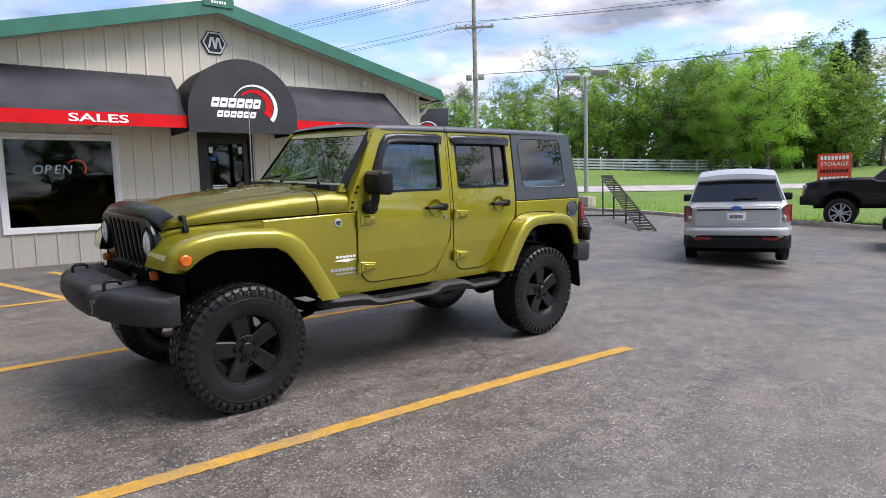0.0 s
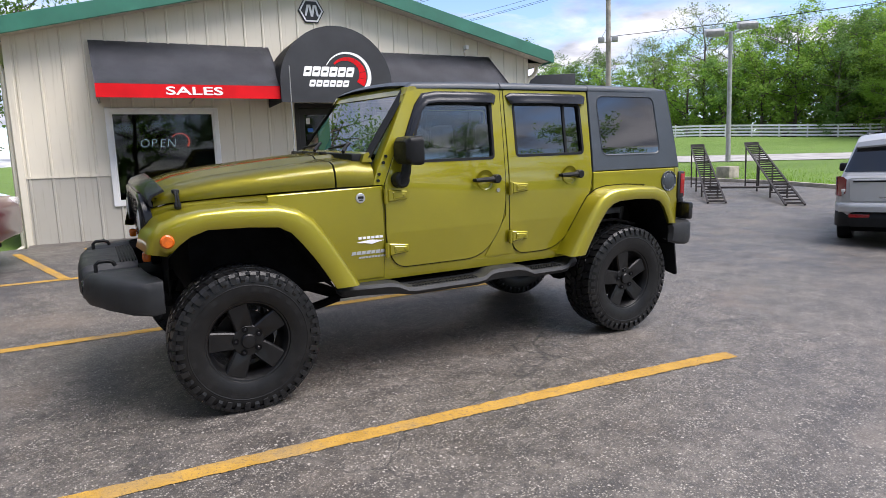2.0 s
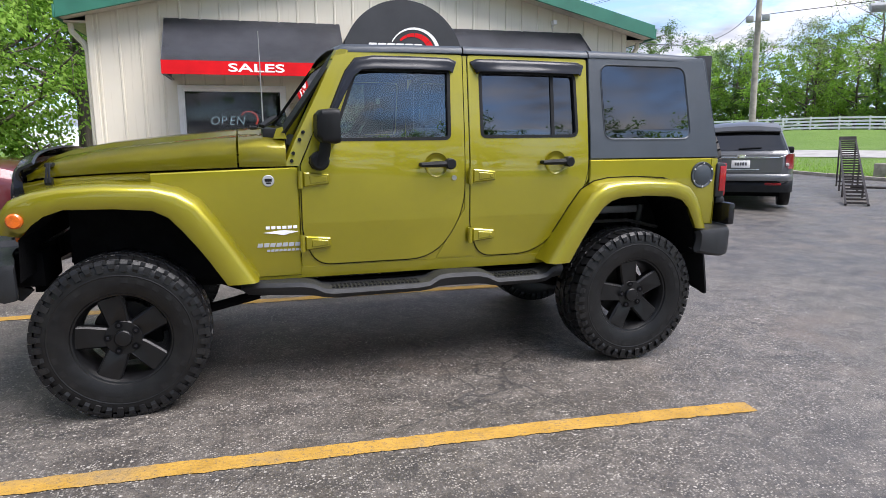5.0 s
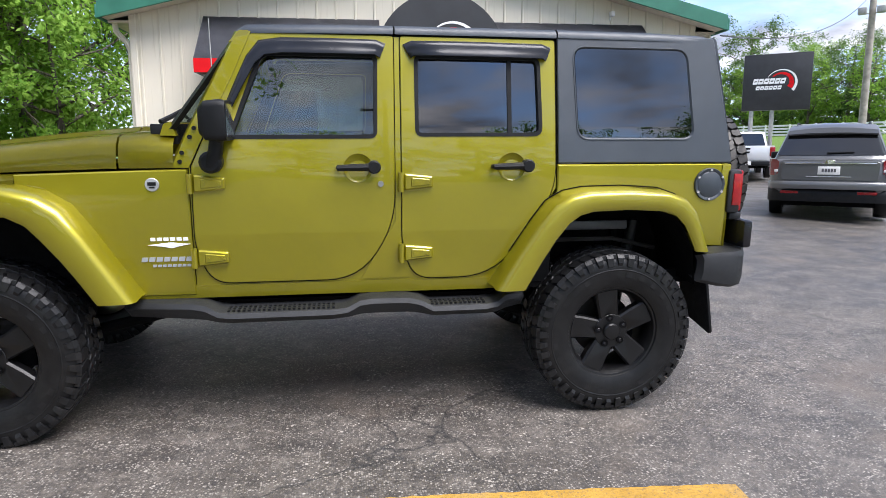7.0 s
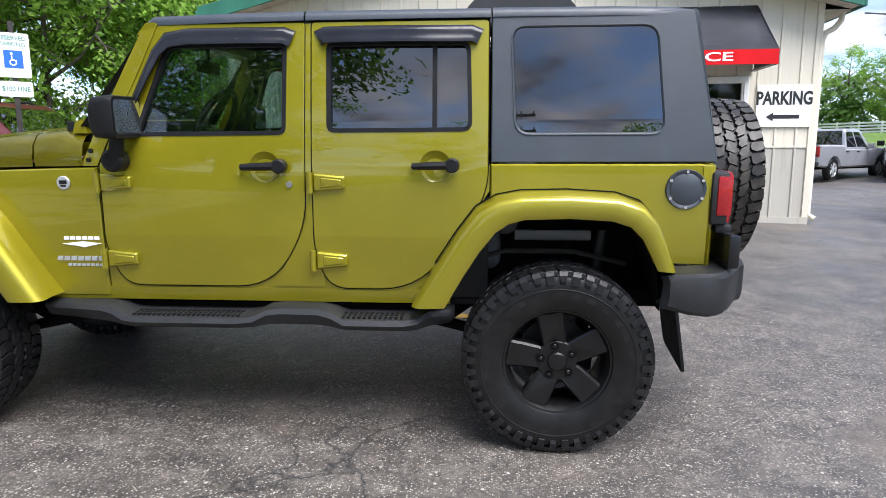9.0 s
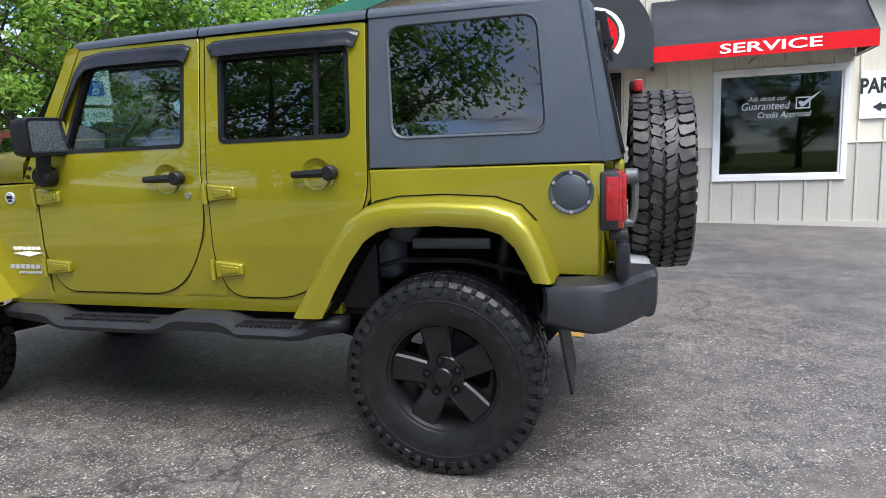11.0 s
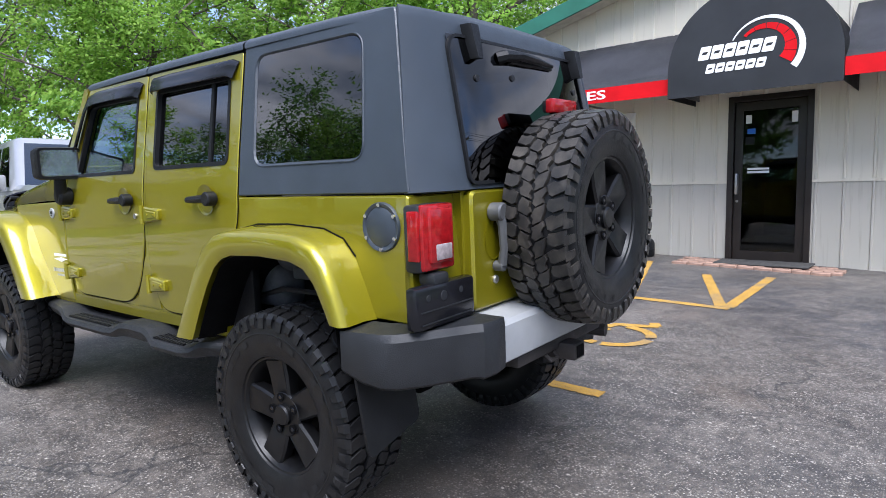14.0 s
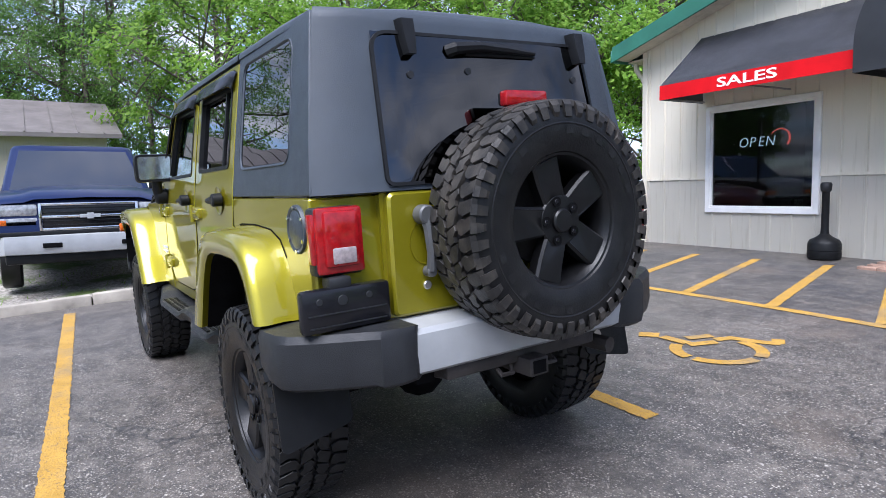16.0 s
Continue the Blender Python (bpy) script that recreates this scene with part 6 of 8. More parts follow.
for sgn in (1, -1):
    bm = B()
    loft(bm, [[(-0.668, sgn * 0.66, 1.43), (-0.64, sgn * 0.715, 1.43), (-0.62, sgn * 0.69, 1.43)], [(-0.362, sgn * 0.595, 1.85), (-0.335, sgn * 0.65, 1.85), (-0.315, sgn * 0.62, 1.85)]], closed=True, caps=True)
    part("windshield_seal", bm, "trim", jeep)

# roof panels
XB = lambda z: 2.190 - (z - 1.272) * 0.20
bow = lambda y: 0.078 * (abs(y) / 0.745) ** 5


def roof_row(x, z, w=0.665, crown=0.022, drop=0.045):
    w -= 0.007
    half = [(-w + 0.035, z - drop), (-w - 0.002, z - drop), (-w - 0.001, z - drop + 0.018), (-w + 0.006, z - 0.017), (-w + 0.022, z - 0.005), (-w + 0.055, z), (-0.30, z + crown * 0.8), (0, z + crown)]
    return [(x, y, q) for y, q in half + [(-a, b) for a, b in half[-2::-1]]]


for nm, rows in (("front_roof_panel", [roof_row(-0.345, 1.878, 0.652), roof_row(-0.30, 1.904, 0.660), roof_row(0.05, 1.912), roof_row(0.372, 1.916)]),
                 ("rear_roof_panel", [roof_row(0.380, 1.916), roof_row(0.80, 1.918), roof_row(1.172, 1.918)]),
                 ("hard_top_roof", [roof_row(1.180, 1.920, 0.662), [(x, y + 0.025 * max(0, y / 0.66), z) for x, y, z in roof_row(1.70, 1.918, 0.660)]] + [[(x + e - bow(y), y + 0.050 * max(0, y / 0.66), z) for x, y, z in roof_row(0, zz, ww)]
                   for e, zz, ww in ((1.97, 1.912, 0.656), (2.015, 1.905, 0.652), (2.038, 1.895, 0.648), (2.050, 1.880, 0.645))])):
    bm = B()
    loft(bm, rows)
    part(nm, bm, "top", jeep, "dark grey grained hard-top panel" if nm != "hard_top_roof" else "", smooth=45)

# hard-top back with hatch glass
bm = B()
zs_ = (1.272, 1.300, 1.36, 1.45, 1.555, 1.66, 1.74, 1.812, 1.860, 1.888, 1.902)
side_at = lambda z: -YB - side_y(min(z, 1.88)) - (0.012 if z > 1.9 else 0.004 if z > 1.88 else 0.0)
g0 = lambda z: -0.482 + 0.046 * (min(z, 1.812) - 1.30)
g1 = lambda z: 0.548 - 0.046 * (min(z, 1.812) - 1.30)
cols = {}
for i, z in enumerate(zs_):
    a, c = -side_at(z), side_at(z) + 0.050
    ys_ = [a + (g0(z) - a) * k / 6 for k in range(6)] + [g0(z) + (g1(z) - g0(z)) * k / 10 for k in range(11)] + [g1(z) + (c - g1(z)) * k / 6 for k in range(1, 7)]
    for j, y in enumerate(ys_):
        cols[i, j] = bm.verts.new((XB(z) - bow(y) - (0.012 if z > 1.9 else 0.0), y, z))
for i in range(len(zs_) - 1):
    for j in range(22):
        if not (1 <= i <= 6 and 6 <= j <= 15):
            bm.faces.new((cols[i, j], cols[i, j + 1], cols[i + 1, j + 1], cols[i + 1, j]))
bmesh.ops.recalc_face_normals(bm, faces=bm.faces)
bmesh.ops.solidify(bm, geom=bm.faces[:], thickness=0.03)
part("hard_top_back", bm, "top", jeep, smooth=50)
hole = fillet([(-0.480, 1.302), (0.546, 1.302), (0.522, 1.812), (-0.458, 1.812)], [0.02, 0.02, 0.06, 0.06], 6)
bm = B()
rows = []
for k in range(25):
    y = -0.487 + 1.040 * k / 24
    rows.append([(XB(z) - bow(y) + 0.008, y * (1 - 0.045 * (z - 1.29) / 0.53) + 0.001, z) for z in (1.29, 1.42, 1.55, 1.69, 1.822)])
loft(bm, rows)
hg = part("hatch_glass", bm, "hatch_glass", jeep, "dark tinted rear hatch glass", smooth=70)
bm = B()
r0, r1 = grown(hole, 0.014), grown(hole, 0.002)
A = [[(XB(z) - bow(y) + o, y, z) for y, z in r] for r, o in ((r0, 0.002), (r0, 0.014), (r1, 0.014))]
loft(bm, A, closed=True)
part("glass_seal", bm, "trim", hg)
for y in (-0.330, 0.492):
    bm = B()
    loft(bm, [[(XB(z) + o, y + d_ * s, z) for d_, z in ((-0.018, 1.742), (0.018, 1.742), (0.027, 1.80), (0.030, 1.866), (-0.030, 1.866), (-0.027, 1.80))] for o, s in
              ((-0.010, 1.05), (0.030, 1.0), (0.042, 0.8))], closed=True, caps=True)
    part("glass_hinge", bm, "trim", hg, "black glass hinge")
bm = B()
wx_ = XB(1.77)
tube(bm, [(wx_ + 0.005, -0.155, 1.764), (wx_ + 0.030, -0.140, 1.772), (wx_ + 0.036, -0.03, 1.782), (wx_ + 0.032, 0.10, 1.778), (wx_ + 0.026, 0.245, 1.770)], [0.026, 0.024, 0.019, 0.016, 0.008], 8)
tube(bm, [(wx_ + 0.018, -0.09, 1.758), (wx_ + 0.016, 0.25, 1.758)], [0.010, 0.007], 6)
part("rear_wiper", bm, "trim", hg, "black rear wiper")
for y, z in ((-0.335, 1.672), (-0.085, 1.692), (0.455, 1.675)):
    bm = B()
    drum(bm, 0.013, 0.0, 0.006, 12, "x", m=Matrix.Translation((XB(z) - bow(y) + 0.008, y, z)))
    part("glass_bolt", bm, "bumper", hg)

# tub back, tailgate
bm = B()
plate(bm, fillet([(-0.742, 0.815), (0.742, 0.815), (0.748, 1.264), (-0.748, 1.264)], 0.01, 2), [fillet([(-0.505, 0.83), (0.505, 0.83), (0.505, 1.262), (-0.505, 1.262)], 0.002, 1)], y=0, th=0.05, ch=0.006)
for v in bm.verts:
    y, d_, z = v.co
    y = v.co.x
    v.co = Vector((2.172 - d_ - 0.058 * (abs(y) / 0.745) ** 3, y + (0.045 if y > 0.6 else 0.0), z))
part("tub_back", bm, GP, jeep)
for sgn in (1, -1):
    bm = B()
    loft(bm, [[(2.092 + 0.024 * math.sin(radians(15 * j)) - 0.002, sgn * (0.724 + 0.024 * math.cos(radians(15 * j)) - side_y(z)), z) for j in range(7)] for z in (0.82, 0.95, 1.10, 1.265)])
    bmesh.ops.solidify(bm, geom=bm.faces[:], thickness=0.01)
    part("tub_corner", bm, GP, jeep, smooth=60).location.y = 0.0 if sgn < 0 else 0.045
bm = B()
plate(bm, fillet([(-0.497, 0.835), (0.600, 0.835), (0.600, 1.268), (-0.497, 1.268)], 0.03, 4), y=0, th=0.05, ch=0.010)
for v in bm.verts:
    v.co = Vector((2.135 - v.co.y, v.co.x, v.co.z))
tg = part("tailgate", bm, GP, jeep)
tg.location.x = 0.055
bm = B()
lathe(bm, [(0.075, 0.0), (0.07, -0.004), (0.04, -0.02), (0.0, -0.024)], "x", 20, Matrix.Translation((2.138, -0.365, 1.085)) @ Matrix.Diagonal((1, 0.8, 1, 1)))
part("handle_cup", bm, GP, tg)
bm = B()
tube(bm, [(2.168, -0.362, 0.99), (2.180, -0.365, 1.05), (2.180, -0.372, 1.14), (2.170, -0.375, 1.175)], [0.018, 0.016, 0.018, 0.022], 8)
drum(bm, 0.034, 2.135, 2.192, 16, "x", 0.006, Matrix.Translation((0, -0.375, 1.185)))
drum(bm, 0.020, 2.135, 2.178, 12, "x", 0.004, Matrix.Translation((0, -0.362, 0.985)))
part("gate_handle", bm, "handle_grey", tg, "grey cast gate handle")
bm = B()
drum(bm, 0.016, 2.133, 2.145, 12, "x", 0.003, Matrix.Translation((0, -0.365, 0.935)))
part("gate_lock", bm, "steel", tg)
for k in range(4):
    bm = B()
    drum(bm, 0.013, 2.133, 2.142, 10, "x", 0.002, Matrix.Translation((0, -0.18 + 0.11 * k, 0.868)))
    part("gate_bolt", bm, GP, tg)
# number plate bracket with blank plate
bm = B()
box(bm, 2.155, 2.205, -0.835, -0.520, 0.836, 0.978, 0.014)
npb = part("plate_bracket", bm, "gloss_black", jeep, "black plate bracket with empty holes")
npb.location.x = 0.004
bm = B()
box(bm, 2.13, 2.20, -0.735, -0.655, 0.970, 1.010, 0.010)
box(bm, 2.2045, 2.2085, -0.815, -0.540, 0.895, 0.899)
box(bm, 2.2045, 2.2085, -0.815, -0.540, 0.855, 0.859)
part("plate_lamp", bm, "bumper", npb)
for y, z, r in ((-0.775, 0.938, 0.012), (-0.695, 0.935, 0.018), (-0.60, 0.94, 0.012)):
    bm = B()
    drum(bm, r, 2.200, 2.2065, 14, "x", 0.002, Matrix.Translation((0, y, z)))
    part("plate_hole", bm, "bumper", npb)
# rear bumper middle
bm = B()
rows = []
for y in (-0.500, -0.25, 0.25, 0.540):
    rows.append([(2.300, y, 0.664), (2.308, y, 0.735), (2.304, y, 0.795), (2.288, y, 0.812), (2.15, y, 0.830), (2.15, y, 0.65), (2.28, y, 0.65)])
loft(bm, rows, closed=True, caps=True)
part("bumper_middle", bm, "silver", jeep, "silver painted bumper middle")
bm = B()
box(bm, 2.12, 2.23, -0.36, 0.36, 0.60, 0.66, 0.015)
box(bm, 2.12, 2.30, -0.045, 0.045, 0.560, 0.628, 0.006)
tube(bm, [(2.20, -0.13, 0.60), (2.24, -0.13, 0.575), (2.24, -0.08, 0.575), (2.20, -0.06, 0.60)], 0.010, 6)
tube(bm, [(2.20, 0.13, 0.60), (2.24, 0.13, 0.575), (2.24, 0.08, 0.575), (2.20, 0.06, 0.60)], 0.010, 6)
hit = part("tow_hitch", bm, "rust", jeep, "rusty black tow hitch")
hit.location.x = 0.05
bm = B()
box(bm, 2.285, 2.303, -0.030, 0.030, 0.570, 0.618)
part("hitch_hole", bm, "under", hit, smooth=0)
bm = B()
tube(bm, [(1.98, 0.52, 0.565), (2.12, 0.54, 0.56)], 0.032, 12)
part("tail_pipe", bm, "steel", jeep)

# wheels
TR, TW = 0.420, 0.145


def lug(bm, th, poly, top, base=0.400):
    """One tread lug at the angle th: poly is its outline as (metres round the tyre, place across it)."""
    cx, cy = sum(p[0] for p in poly) / len(poly), sum(p[1] for p in poly) / len(poly)
    rings = []
    for f, r in ((1.05, base), (0.985, top - 0.0025), (0.945, top)):
        ring = []
        for a, y in poly:
            a, y = cx + (a - cx) * f, cy + (y - cy) * f
            q = r - 0.006 * (y / 0.135) ** 2
            ring.append(bm.verts.new((q * math.cos(th + a / TR), y, q * math.sin(th + a / TR))))
        rings.append(ring)
    for A, C in zip(rings, rings[1:]):
        for k in range(len(poly)):
            j = (k + 1) % len(poly)
            bm.faces.new((A[k], A[j], C[j], C[k]))
    bm.faces.new(rings[-1])


def wheel(tread="tread"):
    """A black five-spoke wheel in a lugged tyre; its axis is y, its face looks to -y."""
    w = thing("wheel", "", "")
    bm = B()
    lathe(bm, [(0.232, -0.112), (0.240, -0.128), (0.262, -0.138), (0.300, -0.146), (0.345, -0.147), (0.380, -0.140), (0.398, -0.126), (0.407, -0.090), (0.409, 0.0),
               (0.407, 0.090), (0.398, 0.126), (0.380, 0.140), (0.345, 0.147), (0.290, 0.146), (0.240, 0.128), (0.225, 0.110)], "y", 64)
    lathe(bm, [(0.329, -0.1462), (0.335, -0.1488), (0.341, -0.1462)], "y", 64)
    ty = part("tyre", bm, "tyre", w, "black mud-terrain tyre")
    bm = B()
    n = 44
    st = math.pi / n
    vary = random.Random(n)
    inner = ([(-0.036, -0.052), (-0.010, -0.060), (0.010, -0.046), (0.034, -0.050), (0.037, -0.020), (0.012, -0.004), (-0.012, -0.012), (-0.030, -0.006)],
             [(-0.034, -0.060), (0.004, -0.056), (0.036, -0.044), (0.034, -0.006), (0.008, -0.010), (-0.010, 0.000), (-0.036, -0.016)])
    outer = ([(-0.036, 0.072), (-0.008, 0.064), (0.014, 0.072), (0.032, 0.094), (0.030, 0.137), (-0.028, 0.137), (-0.030, 0.100)],
             [(-0.030, 0.062), (0.020, 0.070), (0.034, 0.086), (0.026, 0.137), (-0.032, 0.137), (-0.026, 0.104), (-0.038, 0.088)])
    for k in range(n):
        t = 2 * math.pi * k / n
        j = vary.uniform(-0.002, 0.002)
        lug(bm, t, [(a * 0.80 + 0.42 * y, y + j) for a, y in inner[k % 2]], TR + 0.003)
        lug(bm, t + st, [(-a * 0.80 + 0.42 * y, -y + j) for a, y in inner[(k + 1) % 2]], TR + 0.003)
        for s, o in ((-1, 0.55), (1, 1.45)):
            lug(bm, t + st * o, [(a * 0.78 - 0.30 * (y - 0.09), y * s) for a, y in outer[k % 2]], TR + 0.001)
            # lug running down the shoulder
            a = t + st * o
            c = []
            for r, yy, wd in ((0.414, s * 0.134, 0.60), (0.396, s * 0.1475, 0.60), (0.372 if k % 2 else 0.356, s * 0.1515, 0.44 if k % 2 else 0.56), (0.352, s * 0.143, 0.44), (0.392, s * 0.13, 0.5), (0.405, s * 0.115, 0.5)):
                c.append([(r * math.cos(a + q * st * wd), yy, r * math.sin(a + q * st * wd)) for q in (-1, 1)])
            loft(bm, c, closed=False)
            for e in (0, 1):                          # cheeks of the lug
                bm.faces.new([bm.verts.new(row[e]) for row in c[:5]])
    tr = part("tread", bm, tread, ty, smooth=0)
    tagged(tr, kind="stuff")
    bm = B()
    for k in range(26):                                # raised sidewall marks
        if k % 13 in (0, 7, 8, 12):
            continue
        a = 2 * math.pi * k / 26
        q = [(r * math.cos(a + s), y, r * math.sin(a + s)) for r, s, y in ((0.300, -0.055, -0.1485), (0.300, 0.055, -0.1485), (0.325, 0.05, -0.149), (0.325, -0.05, -0.149))]
        f = [bm.verts.new(p) for p in q]
        bm.faces.new(f)
    tagged(part("sidewall_relief", bm, "tread", ty, smooth=0), kind="stuff")
    bm = B()
    lathe(bm, [(0.218, 0.10), (0.205, 0.02), (0.206, -0.07), (0.218, -0.100), (0.228, -0.118), (0.238, -0.121), (0.240, -0.112), (0.232, -0.10)], "y", 56)
    rim = part("rim", bm, "wheel", w, "satin black rim")
    bm = B()
    for k in range(5):
        a = radians(103 + 72 * k)
        m = Matrix.Rotation(-a, 4, "Y")
        A = [(0.030, -0.040), (0.085, -0.052), (0.15, -0.057), (0.226, -0.062), (0.226, 0.062), (0.15, 0.057), (0.085, 0.052), (0.030, 0.040)]
        t2 = bmesh.new()
        plate(t2, A, y=-0.108, th=0.05, ch=0.009)
        for v in t2.verts:
            r = v.co.x
            v.co.y += 0.020 * (1 - ((r - 0.13) / 0.1) ** 2) * 0.4 + (0.012 if r < 0.06 else 0)
        bmesh.ops.transform(t2, matrix=m, verts=t2.verts)
        me = bpy.data.meshes.new("t")
        t2.to_mesh(me)
        t2.free()
        b2 = B()
        b2.from_mesh(me)
        bpy.data.meshes.remove(me)
        part("spoke", b2, "wheel", rim)
    bm.free()
    bm = B()
    drum(bm, 0.092, -0.100, -0.03, 30, bev=0.006)
    part("hub", bm, "wheel", rim)
    bm = B()
    lathe(bm, [(0.043, -0.09), (0.043, -0.112), (0.037, -0.119), (0.012, -0.1205), (0.0, -0.1205)], "y", 20)
    part("centre_cap", bm, "wheel", rim)
    for k in range(5):
        a = radians(103 + 72 * k)
        bm = B()
        drum(bm, 0.0105, -0.1085, -0.085, 6, bev=0.003, m=Matrix.Translation((0.071 * math.cos(a), 0, 0.071 * math.sin(a))))
        part("lug_nut", bm, "gloss_black", rim)
        bm = B()
        lathe(bm, [(0.0185, -0.1075), (0.0185, -0.1045), (0.0115, -0.1035)], "y", 12, Matrix.Translation((0.071 * math.cos(a), 0, 0.071 * math.sin(a))))
        disc(bm, 0.0185, -0.1068, 12, m=Matrix.Translation((0.071 * math.cos(a), 0, 0.071 * math.sin(a))))
        part("lug_recess", bm, "under", rim)
    bm = B()
    lathe(bm, [(0.0, 0.02), (0.16, 0.02), (0.16, 0.035), (0.0, 0.035)], "y", 32)
    part("brake_disc", bm, "rust", rim)
    bm = B()
    box(bm, 0.09, 0.17, -0.01, 0.06, -0.07, 0.07, 0.012)
    part("brake_caliper", bm, "under", rim)
    return w


w1 = wheel()
w1.parent = jeep
w1.matrix_basis = pose(-1.4735, -0.713, 0.412)
for x, y, rz, ry in ((1.4735, -0.713, 0, 4), (-1.4735, 0.713, 180, 20), (1.4735, 0.713, 180, 51)):
    c = copy_thing(w1, pose(x, y, 0.412, 0, 0, rz) @ pose(0, 0, 0, 0, ry, 0))
    c.parent = jeep
sp = wheel("spare_tread")
sp.name = "spare_wheel"
sp.parent = jeep
tagged(sp, "dusty spare wheel on the tailgate")
sp.matrix_basis = pose(2.352, 0.045, 1.132, 0, 0, 90) @ pose(0, 0, 0, 0, -4, 0) @ Matrix.Diagonal((1, 0.92, 1, 1))
bm = B()
tube(bm, [(2.13, 0.045, 1.132), (2.30, 0.045, 1.132)], 0.09, 12)
box(bm, 2.12, 2.19, -0.18, 0.27, 0.95, 1.25, 0.02)
part("spare_carrier", bm, "trim", jeep)
bm = B()
tube(bm, [(2.22, 0.06, 1.30), (2.235, 0.06, 1.56)], 0.018, 8)
box(bm, 2.215, 2.248, -0.030, 0.155, 1.552, 1.600, 0.008)
bl = part("brake_lamp_stalk", bm, "trim", jeep)
bm = B()
box(bm, 2.232, 2.275, -0.036, 0.161, 1.548, 1.605, 0.010)
part("high_brake_lamp", bm, "red_lens", bl, "red high brake lamp")

# cabin: seats, dash, steering wheel
def seat(x, y, back=True):
    s_ = thing("seat", "", "")
    bm = B()
    box(bm, -0.25, 0.25, -0.24, 0.24, 0.76, 0.96, 0.06, 3)
    part("cushion", bm, "cloth", s_)
    bm = B()
    box(bm, -0.07, 0.08, -0.23, 0.23, 0.93, 1.46, 0.06, 3, m=Matrix.Translation((0.24, 0, 0)) @ pose(0, 0, 0.95, 0, 14, 0) @ Matrix.Translation((0, 0, -0.95)))
    part("backrest", bm, "cloth", s_)
    bm = B()
    box(bm, 0.32, 0.43, -0.13, 0.13, 1.46, 1.64, 0.045, 3)
    part("headrest", bm, "cloth", s_)
    s_.matrix_basis = pose(x, y, 0)
    s_.parent = jeep
    return s_


seat(0.10, -0.36), seat(0.10, 0.36), seat(0.98, -0.36), seat(0.98, 0.36)
bm = B()
loft(bm, [[(-0.60, y, 1.02), (-0.60, y, 1.36), (-0.52, y, 1.40), (-0.30, y, 1.37), (-0.24, y, 1.28), (-0.26, y, 1.02)] for y in (-0.66, -0.3, 0.3, 0.66)], closed=True, caps=True)
part("dashboard", bm, "trim", jeep)
bm = B()
sw = Matrix.Translation((-0.185, -0.36, 1.425)) @ pose(0, 0, 0, 0, -62, 0)
pts = [sw @ Vector((0.19 * math.cos(radians(a)), 0.19 * math.sin(radians(a)), 0)) for a in range(0, 361, 15)]
tube(bm, pts, 0.016, 8, caps=False)
tube(bm, [sw @ Vector((-0.18, 0, 0)), sw @ Vector((0, 0, 0.02)), sw @ Vector((0.18, 0, 0))], 0.02, 6)
tube(bm, [sw @ Vector((0, 0, 0)), (-0.42, -0.36, 1.28)], 0.035, 8)
part("steering_wheel", bm, "trim", jeep)
bm = B()
box(bm, -0.36, -0.33, -0.13, 0.13, 1.70, 1.77, 0.015)
tube(bm, [(-0.345, 0, 1.77), (-0.34, 0, 1.83)], 0.012, 6)
part("inner_mirror", bm, "trim", jeep)
bm = B()
for sgn in (1, -1):
    tube(bm, [(0.38, sgn * 0.60, 0.75), (0.38, sgn * 0.60, 1.70), (0.42, sgn * 0.56, 1.82), (1.10, sgn * 0.56, 1.84), (1.75, sgn * 0.56, 1.80), (1.95, sgn * 0.60, 1.30)], 0.032, 8)
    tube(bm, [(-0.33, sgn * 0.58, 1.80), (0.42, sgn * 0.56, 1.83)], 0.03, 8)
tube(bm, [(0.42, -0.56, 1.83), (0.42, 0.56, 1.83)], 0.032, 8)
tube(bm, [(1.12, -0.56, 1.83), (1.12, 0.56, 1.83)], 0.032, 8)
part("roll_bar", bm, "trim", jeep)


# ---- other vehicles ----
for nm, col in (("silver_paint", (0.46, 0.475, 0.495)), ("grey_paint", (0.12, 0.123, 0.128)), ("white_car_paint", (0.74, 0.75, 0.76)), ("black_car_paint", (0.008, 0.008, 0.010)),
                ("navy_paint", (0.010, 0.020, 0.075)), ("pewter_paint", (0.33, 0.34, 0.36)), ("maroon_paint", (0.11, 0.018, 0.022))):
    M[nm] = car_paint(nm, col, tuple(c * 0.8 for c in col), 0.3, 0.3, 0.35 if max(col) < 0.1 else 0.8)
M["far_screen"] = glass("far_screen", (0.10, 0.12, 0.12), 0.0, 2.8)
M["car_glass"] = glass("car_glass", (0.05, 0.06, 0.065), 0.0, 1.9)


